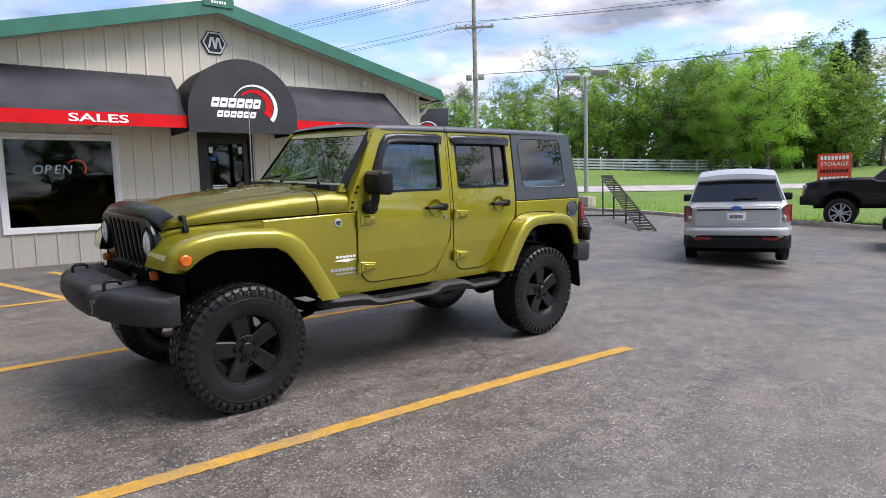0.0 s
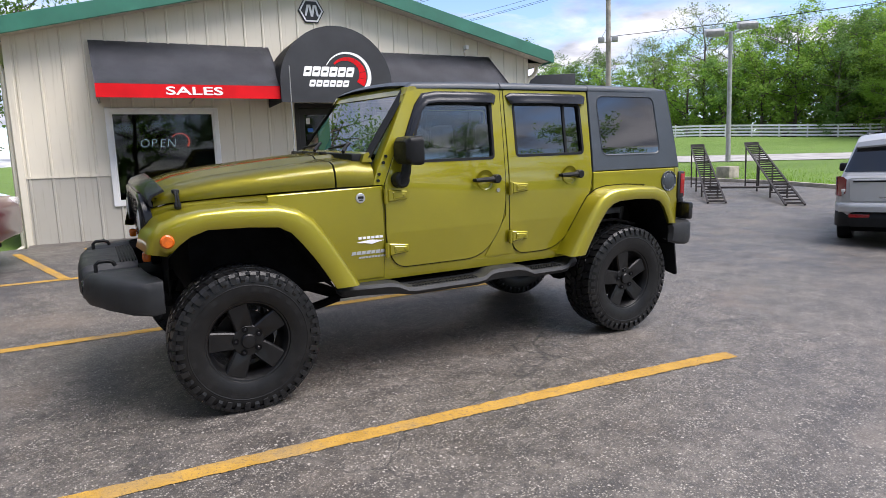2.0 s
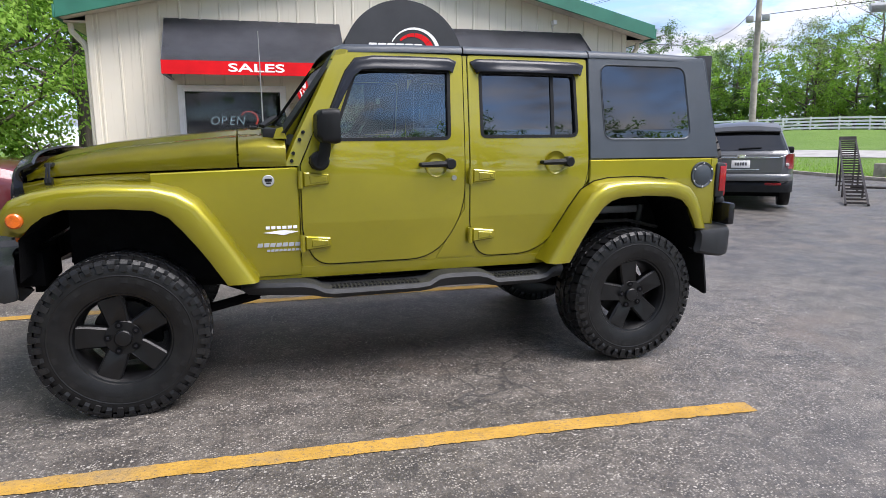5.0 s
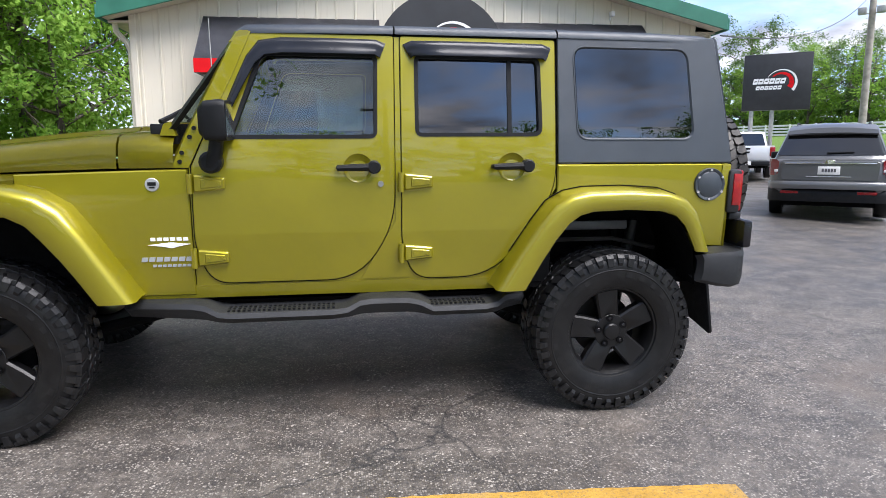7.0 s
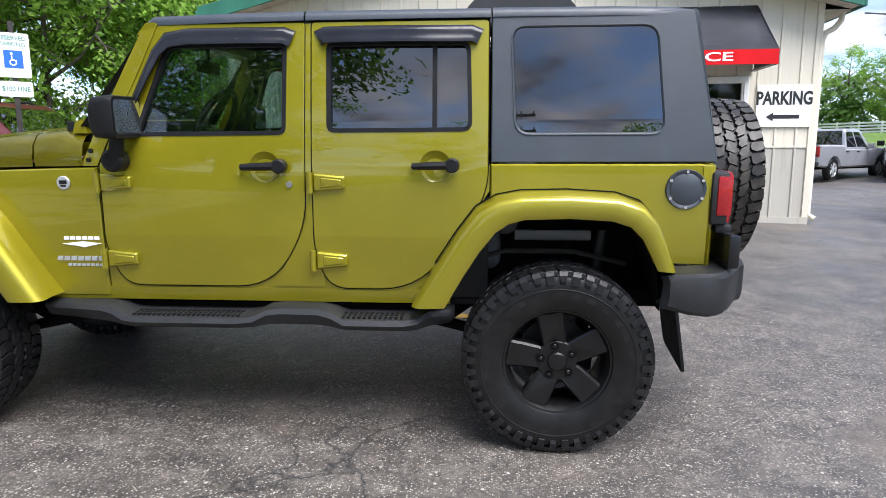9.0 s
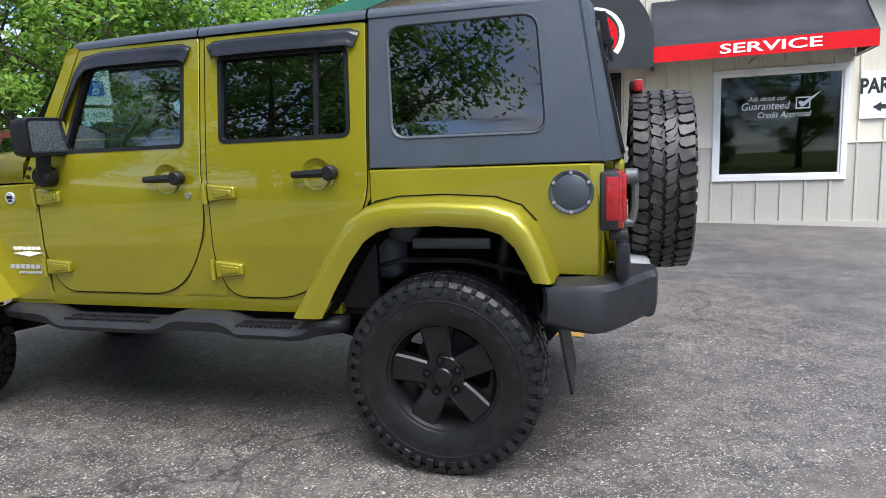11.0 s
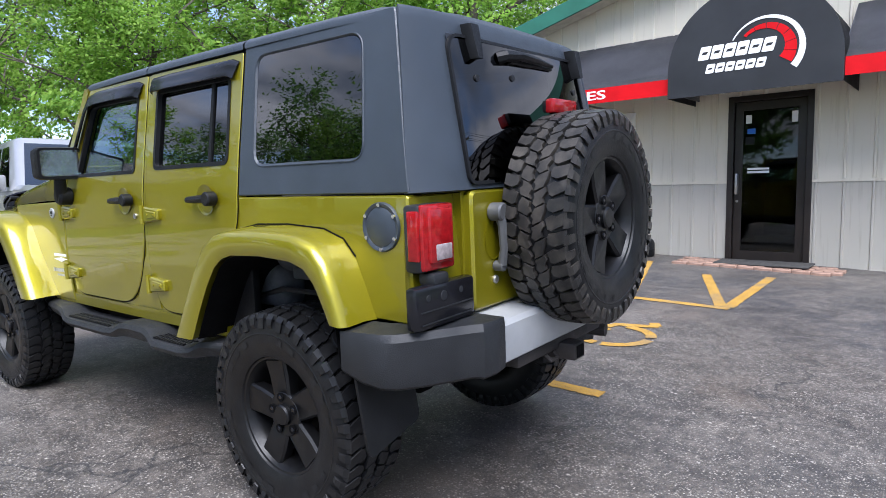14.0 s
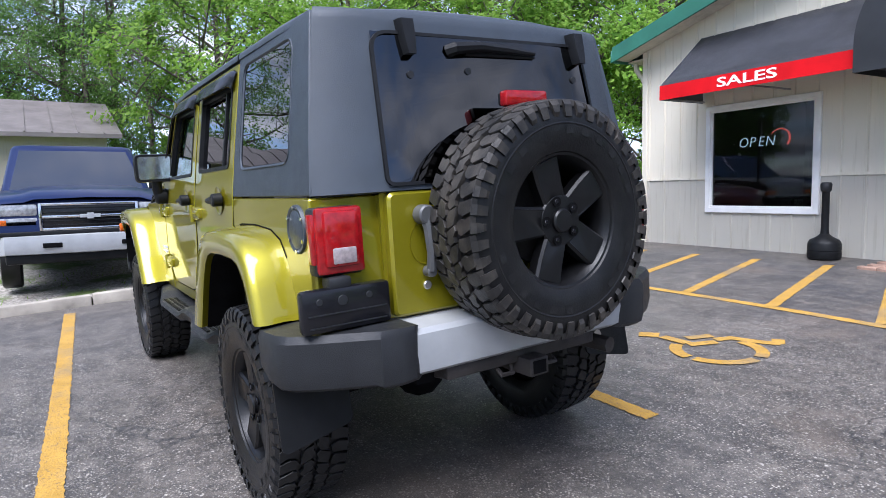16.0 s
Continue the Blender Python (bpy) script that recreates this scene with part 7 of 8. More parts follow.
def road_wheel(r=0.37, rim="silver"):
    """A road wheel with five split spokes; face to -y, centre at the origin."""
    w = thing("wheel", "", "")
    bm = B()
    lathe(bm, [(r * 0.66, -0.10), (r * 0.70, -0.118), (r * 0.86, -0.122), (r * 0.96, -0.11), (r, -0.085), (r, 0.085), (r * 0.95, 0.11), (r * 0.65, 0.11)], "y", 36)
    ty = part("tyre", bm, "tyre", w)
    bm = B()
    lathe(bm, [(r * 0.60, 0.08), (r * 0.60, -0.07), (r * 0.67, -0.105), (r * 0.70, -0.11), (r * 0.69, -0.10)], "y", 36)
    for k in range(5):
        t2 = bmesh.new()
        for o in (-0.12, 0.12):
            plate(t2, [(0.04, -0.02 + o * 0.1), (r * 0.64, -0.022 + o * 0.45), (r * 0.64, 0.022 + o * 0.45), (0.04, 0.02 + o * 0.1)], y=-0.10, th=0.03, ch=0.004)
        bmesh.ops.transform(t2, matrix=Matrix.Rotation(radians(72 * k), 4, "Y"), verts=t2.verts)
        me = bpy.data.meshes.new("t")
        t2.to_mesh(me)
        t2.free()
        bm.from_mesh(me)
        bpy.data.meshes.remove(me)
    drum(bm, r * 0.18, -0.105, -0.03, 18, bev=0.005)
    part("rim", bm, rim, w)
    bm = B()
    disc(bm, r * 0.62, -0.03, 24)
    part("brake", bm, "under", w, smooth=0)
    return w


def cabin(parent, paint, base, top, z0, z1, wb, wt, side_cuts, mat_roof=None, low_glass=False):
    """A greenhouse: base and top are (x front, x rear); side_cuts split the side glass. Adds pillars, roof and panes."""
    (xa, xb), (ta, tb) = base, top
    cor = {}
    for s in (-1, 1):
        cor["bf", s], cor["br", s] = Vector((xa, s * wb, z0)), Vector((xb, s * wb, z0))
        cor["tf", s], cor["tr", s] = Vector((ta, s * wt, z1)), Vector((tb, s * wt, z1))
    bm = B()
    rings = []
    for t in (0.0, 0.25, 0.5, 0.75, 0.93):
        ring = []
        for key, s in (("f", -1), ("f", 1), ("r", 1), ("r", -1)):
            ring.append(cor["b" + key, s].lerp(cor["t" + key, s], t))
        c = []
        for k in range(4):
            p, a, b = ring[k], ring[k - 1], ring[(k + 1) % 4]
            for u in (p + (a - p).normalized() * 0.10, p + (a - p).normalized() * 0.03 + (b - p).normalized() * 0.03, p + (b - p).normalized() * 0.10):
                c.append(u)
        rings.append(c)
    last = rings[-1]
    cen = sum(last, Vector()) / len(last)
    rings.append([cen + (p - cen) * 0.94 + Vector((0, 0, 0.045)) for p in last])
    rings.append([cen + (p - cen) * 0.80 + Vector((0, 0, 0.062)) for p in last])
    loft(bm, rings, closed=True, caps=True)
    part("cab", bm, mat_roof or paint, parent, smooth=40)
    at = lambda s, f, t: cor["bf", s].lerp(cor["br", s], f).lerp(cor["tf", s].lerp(cor["tr", s], f), t)
    for s in (-1, 1):
        for f0, f1 in side_cuts:
            q = [at(s, f0, 0.08), at(s, f1, 0.08), at(s, f1, 0.84), at(s, f0 + 0.02, 0.84)]
            bm = B()
            bm.faces.new([bm.verts.new(p + Vector((0, s * 0.006, 0))) for p in q])
            part("side_pane", bm, "car_glass", parent, smooth=0)
    for f, dx, nm in ((0, -0.006, "windscreen"), (1, 0.006, "rear_pane")):
        def fp(v, t):
            b = cor["bf" if f == 0 else "br", -1].lerp(cor["bf" if f == 0 else "br", 1], v)
            u = cor["tf" if f == 0 else "tr", -1].lerp(cor["tf" if f == 0 else "tr", 1], v)
            return b.lerp(u, t)
        bm = B()
        q = [fp(0.05, 0.06), fp(0.95, 0.06), fp(0.93, 0.89), fp(0.07, 0.89)] if f == 0 or not low_glass else [fp(0.015, 0.14), fp(0.985, 0.14), fp(0.975, 0.72), fp(0.025, 0.72)]
        bm.faces.new([bm.verts.new(p + Vector((dx * 1.5, 0, 0.004))) for p in q])
        part(nm, bm, "far_screen" if f == 0 else "car_glass", parent, smooth=0)


def hull(parent, paint, prof, arches, w, ch=0.07, name="body"):
    """The lower body: a side profile with wheel arches, as wide as 2 w, edges rounded."""
    bm = B()
    out = []
    for p in prof:
        out.append(p)
    plate(bm, out, y=-w, th=w, ch=ch)
    plate(bm, out, y=-w, th=w, ch=ch, sgn=-1)
    return part(name, bm, paint, parent, smooth=35)


def arched(pts, wheels, r, zb):
    """Adds wheel cut-outs to a lower edge that runs from front to rear along zb."""
    out = []
    for x in wheels:
        for a in range(180, -1, -15):
            out.append((x + r * math.cos(radians(a)), max(zb, 0.36 + r * math.sin(radians(a)))))
    return out


def suv(label, paint, m, group, plate_bars=True):
    c = thing("suv", label, "car", m, group)
    # body: cross rings from nose to tail, waisted and rounded
    bm = B()
    rows = []
    for x, w, zb, zs, zt in ((-2.46, 0.72, 0.42, 0.66, 0.78), (-2.36, 0.86, 0.36, 0.72, 0.90), (-2.0, 0.955, 0.33, 0.78, 1.00), (-1.15, 0.975, 0.33, 0.84, 1.07), (0.2, 0.975, 0.33, 0.86, 1.09),
                             (1.5, 0.975, 0.34, 0.88, 1.10), (2.15, 0.955, 0.40, 0.88, 1.11), (2.38, 0.91, 0.46, 0.86, 1.10), (2.455, 0.84, 0.52, 0.84, 1.07)):
        half = [(w * 0.90, zb), (w * 0.985, zb + 0.10), (w, zs - 0.16), (w * 0.995, zs), (w * 0.95, zt - 0.03), (w * 0.86, zt)]
        rows.append([(x, -y, z) for y, z in half] + [(x, y, z) for y, z in reversed(half)])
    loft(bm, rows, closed=True, caps=True)
    part("body", bm, paint, c, smooth=50)
    cabin(c, paint, (-1.15, 2.40), (-0.25, 2.06), 1.07, 1.70, 0.890, 0.675, ((0.20, 0.42), (0.44, 0.68), (0.70, 0.90)), low_glass=True)
    for s in (-1, 1):
        for x in (-1.55, 1.32):
            bm = B()
            arc = [(x + 0.43 * math.cos(radians(q)), 0.37 + 0.43 * math.sin(radians(q))) for q in range(-8, 189, 14)]
            plate(bm, arc, y=-0.978, th=0.2, sgn=-s)
            part("wheel_arch", bm, "under", c, smooth=0)
        bm = B()
        loft(bm, [[(2.16, s * 0.970, z), (2.30, s * 0.955, z), (2.405, s * 0.905, z), (2.468, s * w_, z), (2.40, s * w_, z), (2.16, s * 0.90, z)] for z, w_ in ((0.80, 0.86), (0.84, 0.80), (1.05, 0.79), (1.09, 0.84))], closed=True, caps=True)
        tl = part("tail_lamp", bm, "suv_lens", c, "dark red tail lamp")
        bm = B()
        box(bm, 2.452, 2.474, min(s * 0.862, s * 0.80), max(s * 0.862, s * 0.80), 0.86, 0.905, 0.01)
        part("clear_glass", bm, "white_lens", tl)
        bm = B()
        box(bm, -0.62, -0.48, min(s * 0.98, s * 1.18), max(s * 0.98, s * 1.18), 1.08, 1.24, 0.04)
        part("door_mirror", bm, "trim", c)
        bm = B()
        tube(bm, [(-0.10, s * 0.57, 1.70), (0.05, s * 0.57, 1.755), (1.7, s * 0.57, 1.755), (1.9, s * 0.57, 1.70)], 0.016, 6)
        part("roof_rail", bm, "trim", c)
        bm = B()
        tube(bm, [(2.2, s * 0.62, 0.40), (2.44, s * 0.62, 0.40)], 0.045, 12)
        part("tail_pipe", bm, "chrome", c)
        bm = B()
        box(bm, 2.462, 2.485, min(s * 0.45, s * 0.74), max(s * 0.45, s * 0.74), 0.475, 0.525, 0.005)
        part("reflector", bm, "red_lens", c)
        bm = B()
        box(bm, -2.44, -2.25, min(s * 0.56, s * 0.86), max(s * 0.56, s * 0.86), 0.76, 0.88, 0.03)
        part("headlamp", bm, "white_lens", c)
    for nm, mat, ins, x1, z0, z1 in (("lower_bumper", "trim", 0.0, 2.472, 0.335, 0.565), ("bumper", paint, 0.0, 2.530, 0.565, 0.70)):
        bm = B()
        loft(bm, [[(x, y, z0 + 0.0), (x + 0.012, y, (z0 + z1) / 2), (x, y, z1 - 0.02), (x - 0.03, y, z1), (2.05, y * 0.9, z1), (2.05, y * 0.9, z0)] for x, y in
                  ((2.10, -0.972), (2.30, -0.945), (x1 - 0.06, -0.86), (x1, -0.66), (x1 + 0.015, 0), (x1, 0.66), (x1 - 0.06, 0.86), (2.30, 0.945), (2.10, 0.972))], closed=True, caps=True)
        part(nm, bm, mat, c, smooth=50)
    bm = B()
    plate(bm, fillet([(-0.74, 0.72), (0.74, 0.72), (0.755, 1.05), (-0.755, 1.05)], 0.05, 3), y=-2.468, th=0.03, ch=0.006)
    moved(bm, pose(0, 0, 0, 0, 0, 90))
    tg = part("tailgate", bm, paint, c)
    bm = B()
    box(bm, 2.462, 2.480, -0.70, 0.70, 1.005, 1.03, 0.004)
    part("chrome_strip", bm, "chrome" if paint != "silver_paint" else "trim", tg)
    bm = B()
    box(bm, 2.462, 2.476, -0.34, 0.34, 0.775, 0.79, 0.003)
    part("gate_crease", bm, "chrome", tg)
    bm = B()
    box(bm, 2.462, 2.478, -0.17, 0.17, 0.82, 0.965, 0.004)
    pl = part("number_plate", bm, "white", tg)
    for k in range(5):
        bm = B()
        box(bm, 2.477, 2.481, -0.11 + k * 0.046, -0.075 + k * 0.046, 0.865, 0.925)
        part("plate_bar", bm, "handle_grey", pl, smooth=0)
    bm = B()
    tube(bm, [(2.365, -0.05, 1.20), (2.35, 0.36, 1.215)], 0.012, 6)
    part("rear_wiper", bm, "trim", c)
    bm = B()
    loft(bm, [[(1.80, y, 1.745 - y * y * 0.10), (2.12, y, 1.712 - y * y * 0.12), (2.24, y * 1.03, 1.650 - y * y * 0.12), (2.262, y * 1.05, 1.560 - y * y * 0.06), (2.240, y * 1.05, 1.535 - y * y * 0.06), (1.90, y, 1.54 - y * y * 0.06)] for y in (-0.66, -0.60, -0.3, 0, 0.3, 0.60, 0.66)], closed=True, caps=True)
    part("spoiler", bm, paint, c)
    bm = B()
    drum(bm, 0.06, 2.465, 2.482, 20, "x", 0.003, Matrix.Diagonal((1, 1.5, 0.65, 1)))
    moved(bm, Matrix.Translation((0, 0, 1.045)))
    part("oval_badge", bm, "blue" if paint == "silver_paint" else "chrome", tg)
    bm = B()
    box(bm, -2.2, 2.2, -0.74, 0.74, 0.24, 0.60)
    part("underbody", bm, "under", c, smooth=0)
    for x in (-1.55, 1.32):
        for s in (-1, 1):
            w = road_wheel(0.38, "silver")
            w.parent = c
            w.matrix_basis = pose(x, s * 0.862, 0.38, 0, 0, 0 if s < 0 else 180)
    return c


def pickup(label, paint, m, group, front="bars", raised=0.0):
    c = thing("pickup_truck", label, "truck", m, group)
    low = arched([], (-1.95, 1.75), 0.47, 0.46)
    prof = [(-2.86, 0.52)] + low + [(2.86, 0.50), (2.90, 0.62), (2.90, 1.28), (1.02, 1.28), (0.95, 1.16), (-1.10, 1.16), (-1.25, 1.22), (-1.9, 1.215), (-2.45, 1.18), (-2.78, 1.09), (-2.86, 0.85)]
    hull(c, paint, prof, None, 0.99, 0.06)
    cabin(c, paint, (-1.30, 0.95), (-0.48, 0.74), 1.15, 1.88, 0.96, 0.80, ((0.20, 0.56), (0.60, 0.95)))
    bm = B()
    box(bm, 1.08, 2.84, -0.80, 0.80, 1.0, 1.284)
    part("bed_floor", bm, "under", c, smooth=0)
    bm = B()
    box(bm, 2.88, 2.925, -0.78, 0.78, 0.72, 1.26, 0.02)
    tg_ = part("tailgate", bm, paint, c)
    for z, w in ((1.16, 0.11), (1.02, 0.09)):
        bm = B()
        box(bm, 2.92, 2.935, -w, w, z - 0.035, z + 0.035, 0.008)
        part("latch", bm, "trim", tg_)
    bm = B()
    box(bm, 2.84, 3.02, -0.97, 0.97, 0.50, 0.68, 0.03)
    rb = part("rear_bumper", bm, "bumper" if paint != "white_car_paint" else "trim", c)
    bm = B()
    box(bm, 3.018, 3.026, -0.16, 0.16, 0.53, 0.67, 0.004)
    part("number_plate", bm, "white", rb)
    for s in (-1, 1):
        bm = B()
        box(bm, 2.85, 2.93, min(s * 0.80, s * 0.985), max(s * 0.80, s * 0.985), 0.86, 1.22, 0.02)
        part("tail_lamp", bm, "red_lens", c)
        bm = B()
        box(bm, -0.88, -0.74, min(s * 0.99, s * 1.24), max(s * 0.99, s * 1.24), 1.16, 1.36, 0.03)
        part("door_mirror", bm, "trim" if paint != "pewter_paint" else "lamp_grey", c)
        for x in (-0.15, 0.72):
            bm = B()
            box(bm, x, x + 0.20, min(s * 0.985, s * 1.012), max(s * 0.985, s * 1.012), 1.02, 1.06, 0.008)
            part("handle", bm, "trim", c)
        bm = B()
        box(bm, -2.855, -2.60, min(s * 0.55, s * 0.985), max(s * 0.55, s * 0.985), 0.915, 1.05, 0.02)
        part("headlamp", bm, "truck_lamp", c)
        bm = B()
        box(bm, -2.86, -2.62, min(s * 0.55, s * 0.985), max(s * 0.55, s * 0.985), 0.79, 0.895, 0.02)
        tn = part("turn_lamp", bm, "amber" if front == "plain" else "truck_lamp", c)
        if front == "bars":
            bm = B()
            box(bm, -2.866, -2.63, min(s * 0.86, s * 0.975), max(s * 0.86, s * 0.975), 0.81, 0.875, 0.01)
            part("amber_glass", bm, "amber", tn)
    if front == "bars":
        bm = B()
        loft(bm, [[(x, y * w, z + dz) for y, dz in ((-0.98, -0.05), (-0.92, 0.0), (-0.70, 0.012), (-0.60, 0.045), (0, 0.062), (0.60, 0.045), (0.70, 0.012), (0.92, 0.0), (0.98, -0.05))]
                  for x, w, z in ((-2.86, 0.97, 1.06), (-2.80, 0.985, 1.105), (-2.45, 0.99, 1.185), (-1.9, 0.99, 1.222), (-1.22, 0.99, 1.225))])
        part("hood", bm, paint, c, smooth=50)
        bm = B()
        box(bm, -2.90, -2.70, -0.96, 0.96, 0.685, 0.735, 0.01)
        part("bumper_pad", bm, "trim", c)
        bm = B()
        box(bm, -2.885, -2.80, -0.50, 0.50, 0.74, 1.06, 0.01)
        part("grille_mesh", bm, "gloss_black", c)
        for z in (0.755, 0.90, 1.045):
            bm = B()
            box(bm, -2.90, -2.85, -0.53, 0.53, z - 0.017, z + 0.017, 0.008)
            part("grille_bar", bm, "chrome", c)
        for z in (0.80, 0.85, 0.95, 1.0):
            bm = B()
            box(bm, -2.892, -2.87, -0.50, 0.50, z - 0.007, z + 0.007, 0.002)
            part("grille_slat", bm, "trim", c)
        bm = B()
        box(bm, -2.905, -2.85, -0.54, -0.505, 0.74, 1.06, 0.008)
        part("grille_surround", bm, "chrome", c)
        bm = B()
        box(bm, -2.905, -2.85, 0.505, 0.54, 0.74, 1.06, 0.008)
        part("grille_surround", bm, "chrome", c)
        bm = B()
        plate(bm, [(-0.11, 0.88), (-0.035, 0.88), (-0.035, 0.865), (0.035, 0.865), (0.035, 0.88), (0.11, 0.88), (0.11, 0.92), (0.035, 0.92), (0.035, 0.935), (-0.035, 0.935), (-0.035, 0.92), (-0.11, 0.92)], y=-2.915, th=0.03, ch=0.004)
        moved(bm, pose(0, 0, 0, 0, 0, -90))
        part("front_mark", bm, "silver", c, "pale metal mark")
        bm = B()
        rows = []
        for y, x in ((-1.0, -2.78), (-0.9, -2.92), (0, -2.98), (0.9, -2.92), (1.0, -2.78)):
            rows.append([(x, y, 0.48), (x - 0.02, y, 0.56), (x, y, 0.68), (x + 0.12, y, 0.70), (x + 0.12, y, 0.46)])
        loft(bm, rows, closed=True, caps=True)
        part("front_bumper", bm, "silver", c, "dull steel front bumper")
        for y in (-0.42, 0.42):
            bm = B()
            box(bm, -2.985, -2.93, y - 0.10, y + 0.10, 0.545, 0.60, 0.006)
            part("bumper_slot", bm, "under", c)
        bm = B()
        box(bm, -2.88, -2.6, -0.9, 0.9, 0.36, 0.48, 0.03)
        part("valance", bm, "trim", c)
    else:
        bm = B()
        box(bm, -2.93, -2.75, -0.98, 0.98, 0.50, 0.76, 0.05)
        part("front_bumper", bm, "trim", c)
    bm = B()
    box(bm, -2.6, 2.7, -0.78, 0.78, 0.40, 0.80)
    part("underbody", bm, "under", c, smooth=0)
    for x in (-1.95, 1.75):
        for s in (-1, 1):
            w = road_wheel(0.40, "silver")
            w.parent = c
            w.matrix_basis = pose(x, s * 0.86, 0.40, 0, 0, 0 if s < 0 else 180)
    for ob in c.children:
        if not ob.name.startswith("wheel"):
            ob.location.z += raised
    return c


def stand(x, y, bearing, lift=0.0):
    """A pose on the ground for a vehicle whose front looks along a bearing (clockwise from +y)."""
    return pose(x, y, h(x, y) + lift, 0, 0, 180 + 90 - bearing)


CARS = "cars parked in the lot"
b66 = radians(66.0)
suv("silver sport utility car parked on the lot, seen from behind", "silver_paint", stand(9.20 + 1.32 * math.sin(b66), 0.76 + 1.32 * math.cos(b66), 66) @ Matrix.Diagonal((1, 0.92, 1.0, 1)), CARS)
b40 = radians(41)
suv("dark grey sport utility car parked beside the shop", "grey_paint", stand(8.65 + 2.45 * math.sin(b40), 6.25 + 2.45 * math.cos(b40), 41), CARS)
pickup("white pickup truck parked with its tailgate outward", "white_car_paint", stand(17.3, 21.6, 30), CARS, "plain")
pickup("pewter grey pickup truck parked behind the shop", "pewter_paint", stand(14.6, 22.4, 52), CARS, "plain")
pickup("pewter grey pickup truck beyond another one", "pewter_paint", stand(15.6, 27.2, 52), CARS, "plain")
pickup("black pickup truck standing on the grass verge", "black_car_paint", stand(19.9, -0.1, -14, 0.05) @ Matrix.Diagonal((1.1, 1.1, 1.12, 1)), CARS, "plain", 0.12)
pickup("black pickup truck at the lot's edge", "black_car_paint", stand(14.6, -3.35, -12), CARS, "plain", 0.08)
pickup("navy blue pickup truck with chrome grille on gravel", "navy_paint", stand(-5.05 - 2.95, -0.95, 90, 0.0) @ Matrix.Diagonal((1.03, 1.02, 1.05, 1)), CARS, "bars")
pickup("pewter grey pickup truck parked on gravel beside the navy one", "pewter_paint", stand(-7.12, 1.86, 98, 0.0) @ Matrix.Diagonal((1, 1, 1.03, 1)), CARS, "plain")
mc = suv("old maroon wagon parked on the gravel yard", "maroon_paint", stand(-5.5, 4.95, 96, 0.0) @ Matrix.Diagonal((1, 1, 1.0, 1)), CARS)


# ---- ramps, lamps, poles, signs ----
def ramp(x0, y0, x1, y1, top):
    """A long slatted display ramp on legs, rising from its foot."""
    a, b = Vector((x0, y0, h(x0, y0) + 0.03)), Vector((x1, y1, h(x1, y1) + top))
    r = thing("display_ramp", "black steel slatted display ramp on legs", "ramp", None, "display ramps")
    d = (b - a)
    s = Vector((-d.y, d.x, 0)).normalized() * 0.21
    for q in (-1, 1):
        bm = B()
        tube(bm, [a + s * q, b + s * q], 0.032, 4)
        part("side_rail", bm, "rust", r)
    n = 24
    for k in range(n):
        p = a + d * ((k + 0.5) / n)
        bm = B()
        tube(bm, [p - s, p + s], 0.028, 4)
        part("slat", bm, "rust", r)
    for f in (0.30, 0.62, 0.97):
        p = a + d * f
        for q in (-1, 1):
            g = p + s * q
            bm = B()
            tube(bm, [g, (g.x, g.y, h(g.x, g.y) - 0.02)], 0.026, 6)
            part("leg", bm, "rust", r)
        bm = B()
        z = h(p.x, p.y) + 0.15
        tube(bm, [(p.x - s.x, p.y - s.y, z), (p.x + s.x, p.y + s.y, z)], 0.02, 6)
        part("brace", bm, "rust", r)
    bm = B()
    e = d.normalized()
    loft(bm, [[b - s * 1.1, b + s * 1.1], [b - s * 1.1 + e * 0.2 + Vector((0, 0, 0.08)), b + s * 1.1 + e * 0.2 + Vector((0, 0, 0.08))]])
    bmesh.ops.solidify(bm, geom=bm.faces[:], thickness=0.03)
    part("end_stop", bm, "rust", r)
    return r


ramp(11.8, 6.25, 16.9, 11.0, 1.40)
ramp(12.8, 4.80, 18.0, 9.65, 1.40)
bm = B()
tube(bm, [(13.4, 7.8, h(13.4, 7.8) + 0.25), (14.9, 6.6, h(14.9, 6.6) + 0.25)], 0.03, 6)
solo("ramp_tie_bar", bm, "rust", "black steel bar tying the two ramps", "bar")

lx, lyy = 21.1, 12.9
lz = h(lx, lyy)
lamp = thing("lot_lamp", "grey lamp post with two flood heads on a concrete base", "street lamp", pose(lx, lyy, lz))
bm = B()
box(bm, -0.32, 0.32, -0.32, 0.32, -0.2, 0.50, 0.04)
part("base", bm, "concrete", lamp)
bm = B()
tube(bm, [(0, 0, 0.7), (0, 0, 5.9)], [0.10, 0.075], 10)
part("pole", bm, "lamp_grey", lamp)
for s in (-1, 1):
    hm_ = pose(0, 0, 0, 0, 0, -42)
    bm = B()
    tube(bm, [hm_ @ Vector((0, 0, 5.85)), hm_ @ Vector((s * 0.35, 0, 5.92))], 0.03, 6)
    part("arm", bm, "lamp_grey", lamp)
    bm = B()
    box(bm, -0.36, 0.36, -0.28, 0.28, -0.13, 0.13, 0.05, m=hm_ @ Matrix.Translation((s * 0.62, 0, 6.0 + 0.10 * s)) @ pose(0, 0, 0, 18, 0, 0))
    part("flood_head", bm, "lamp_grey", lamp)


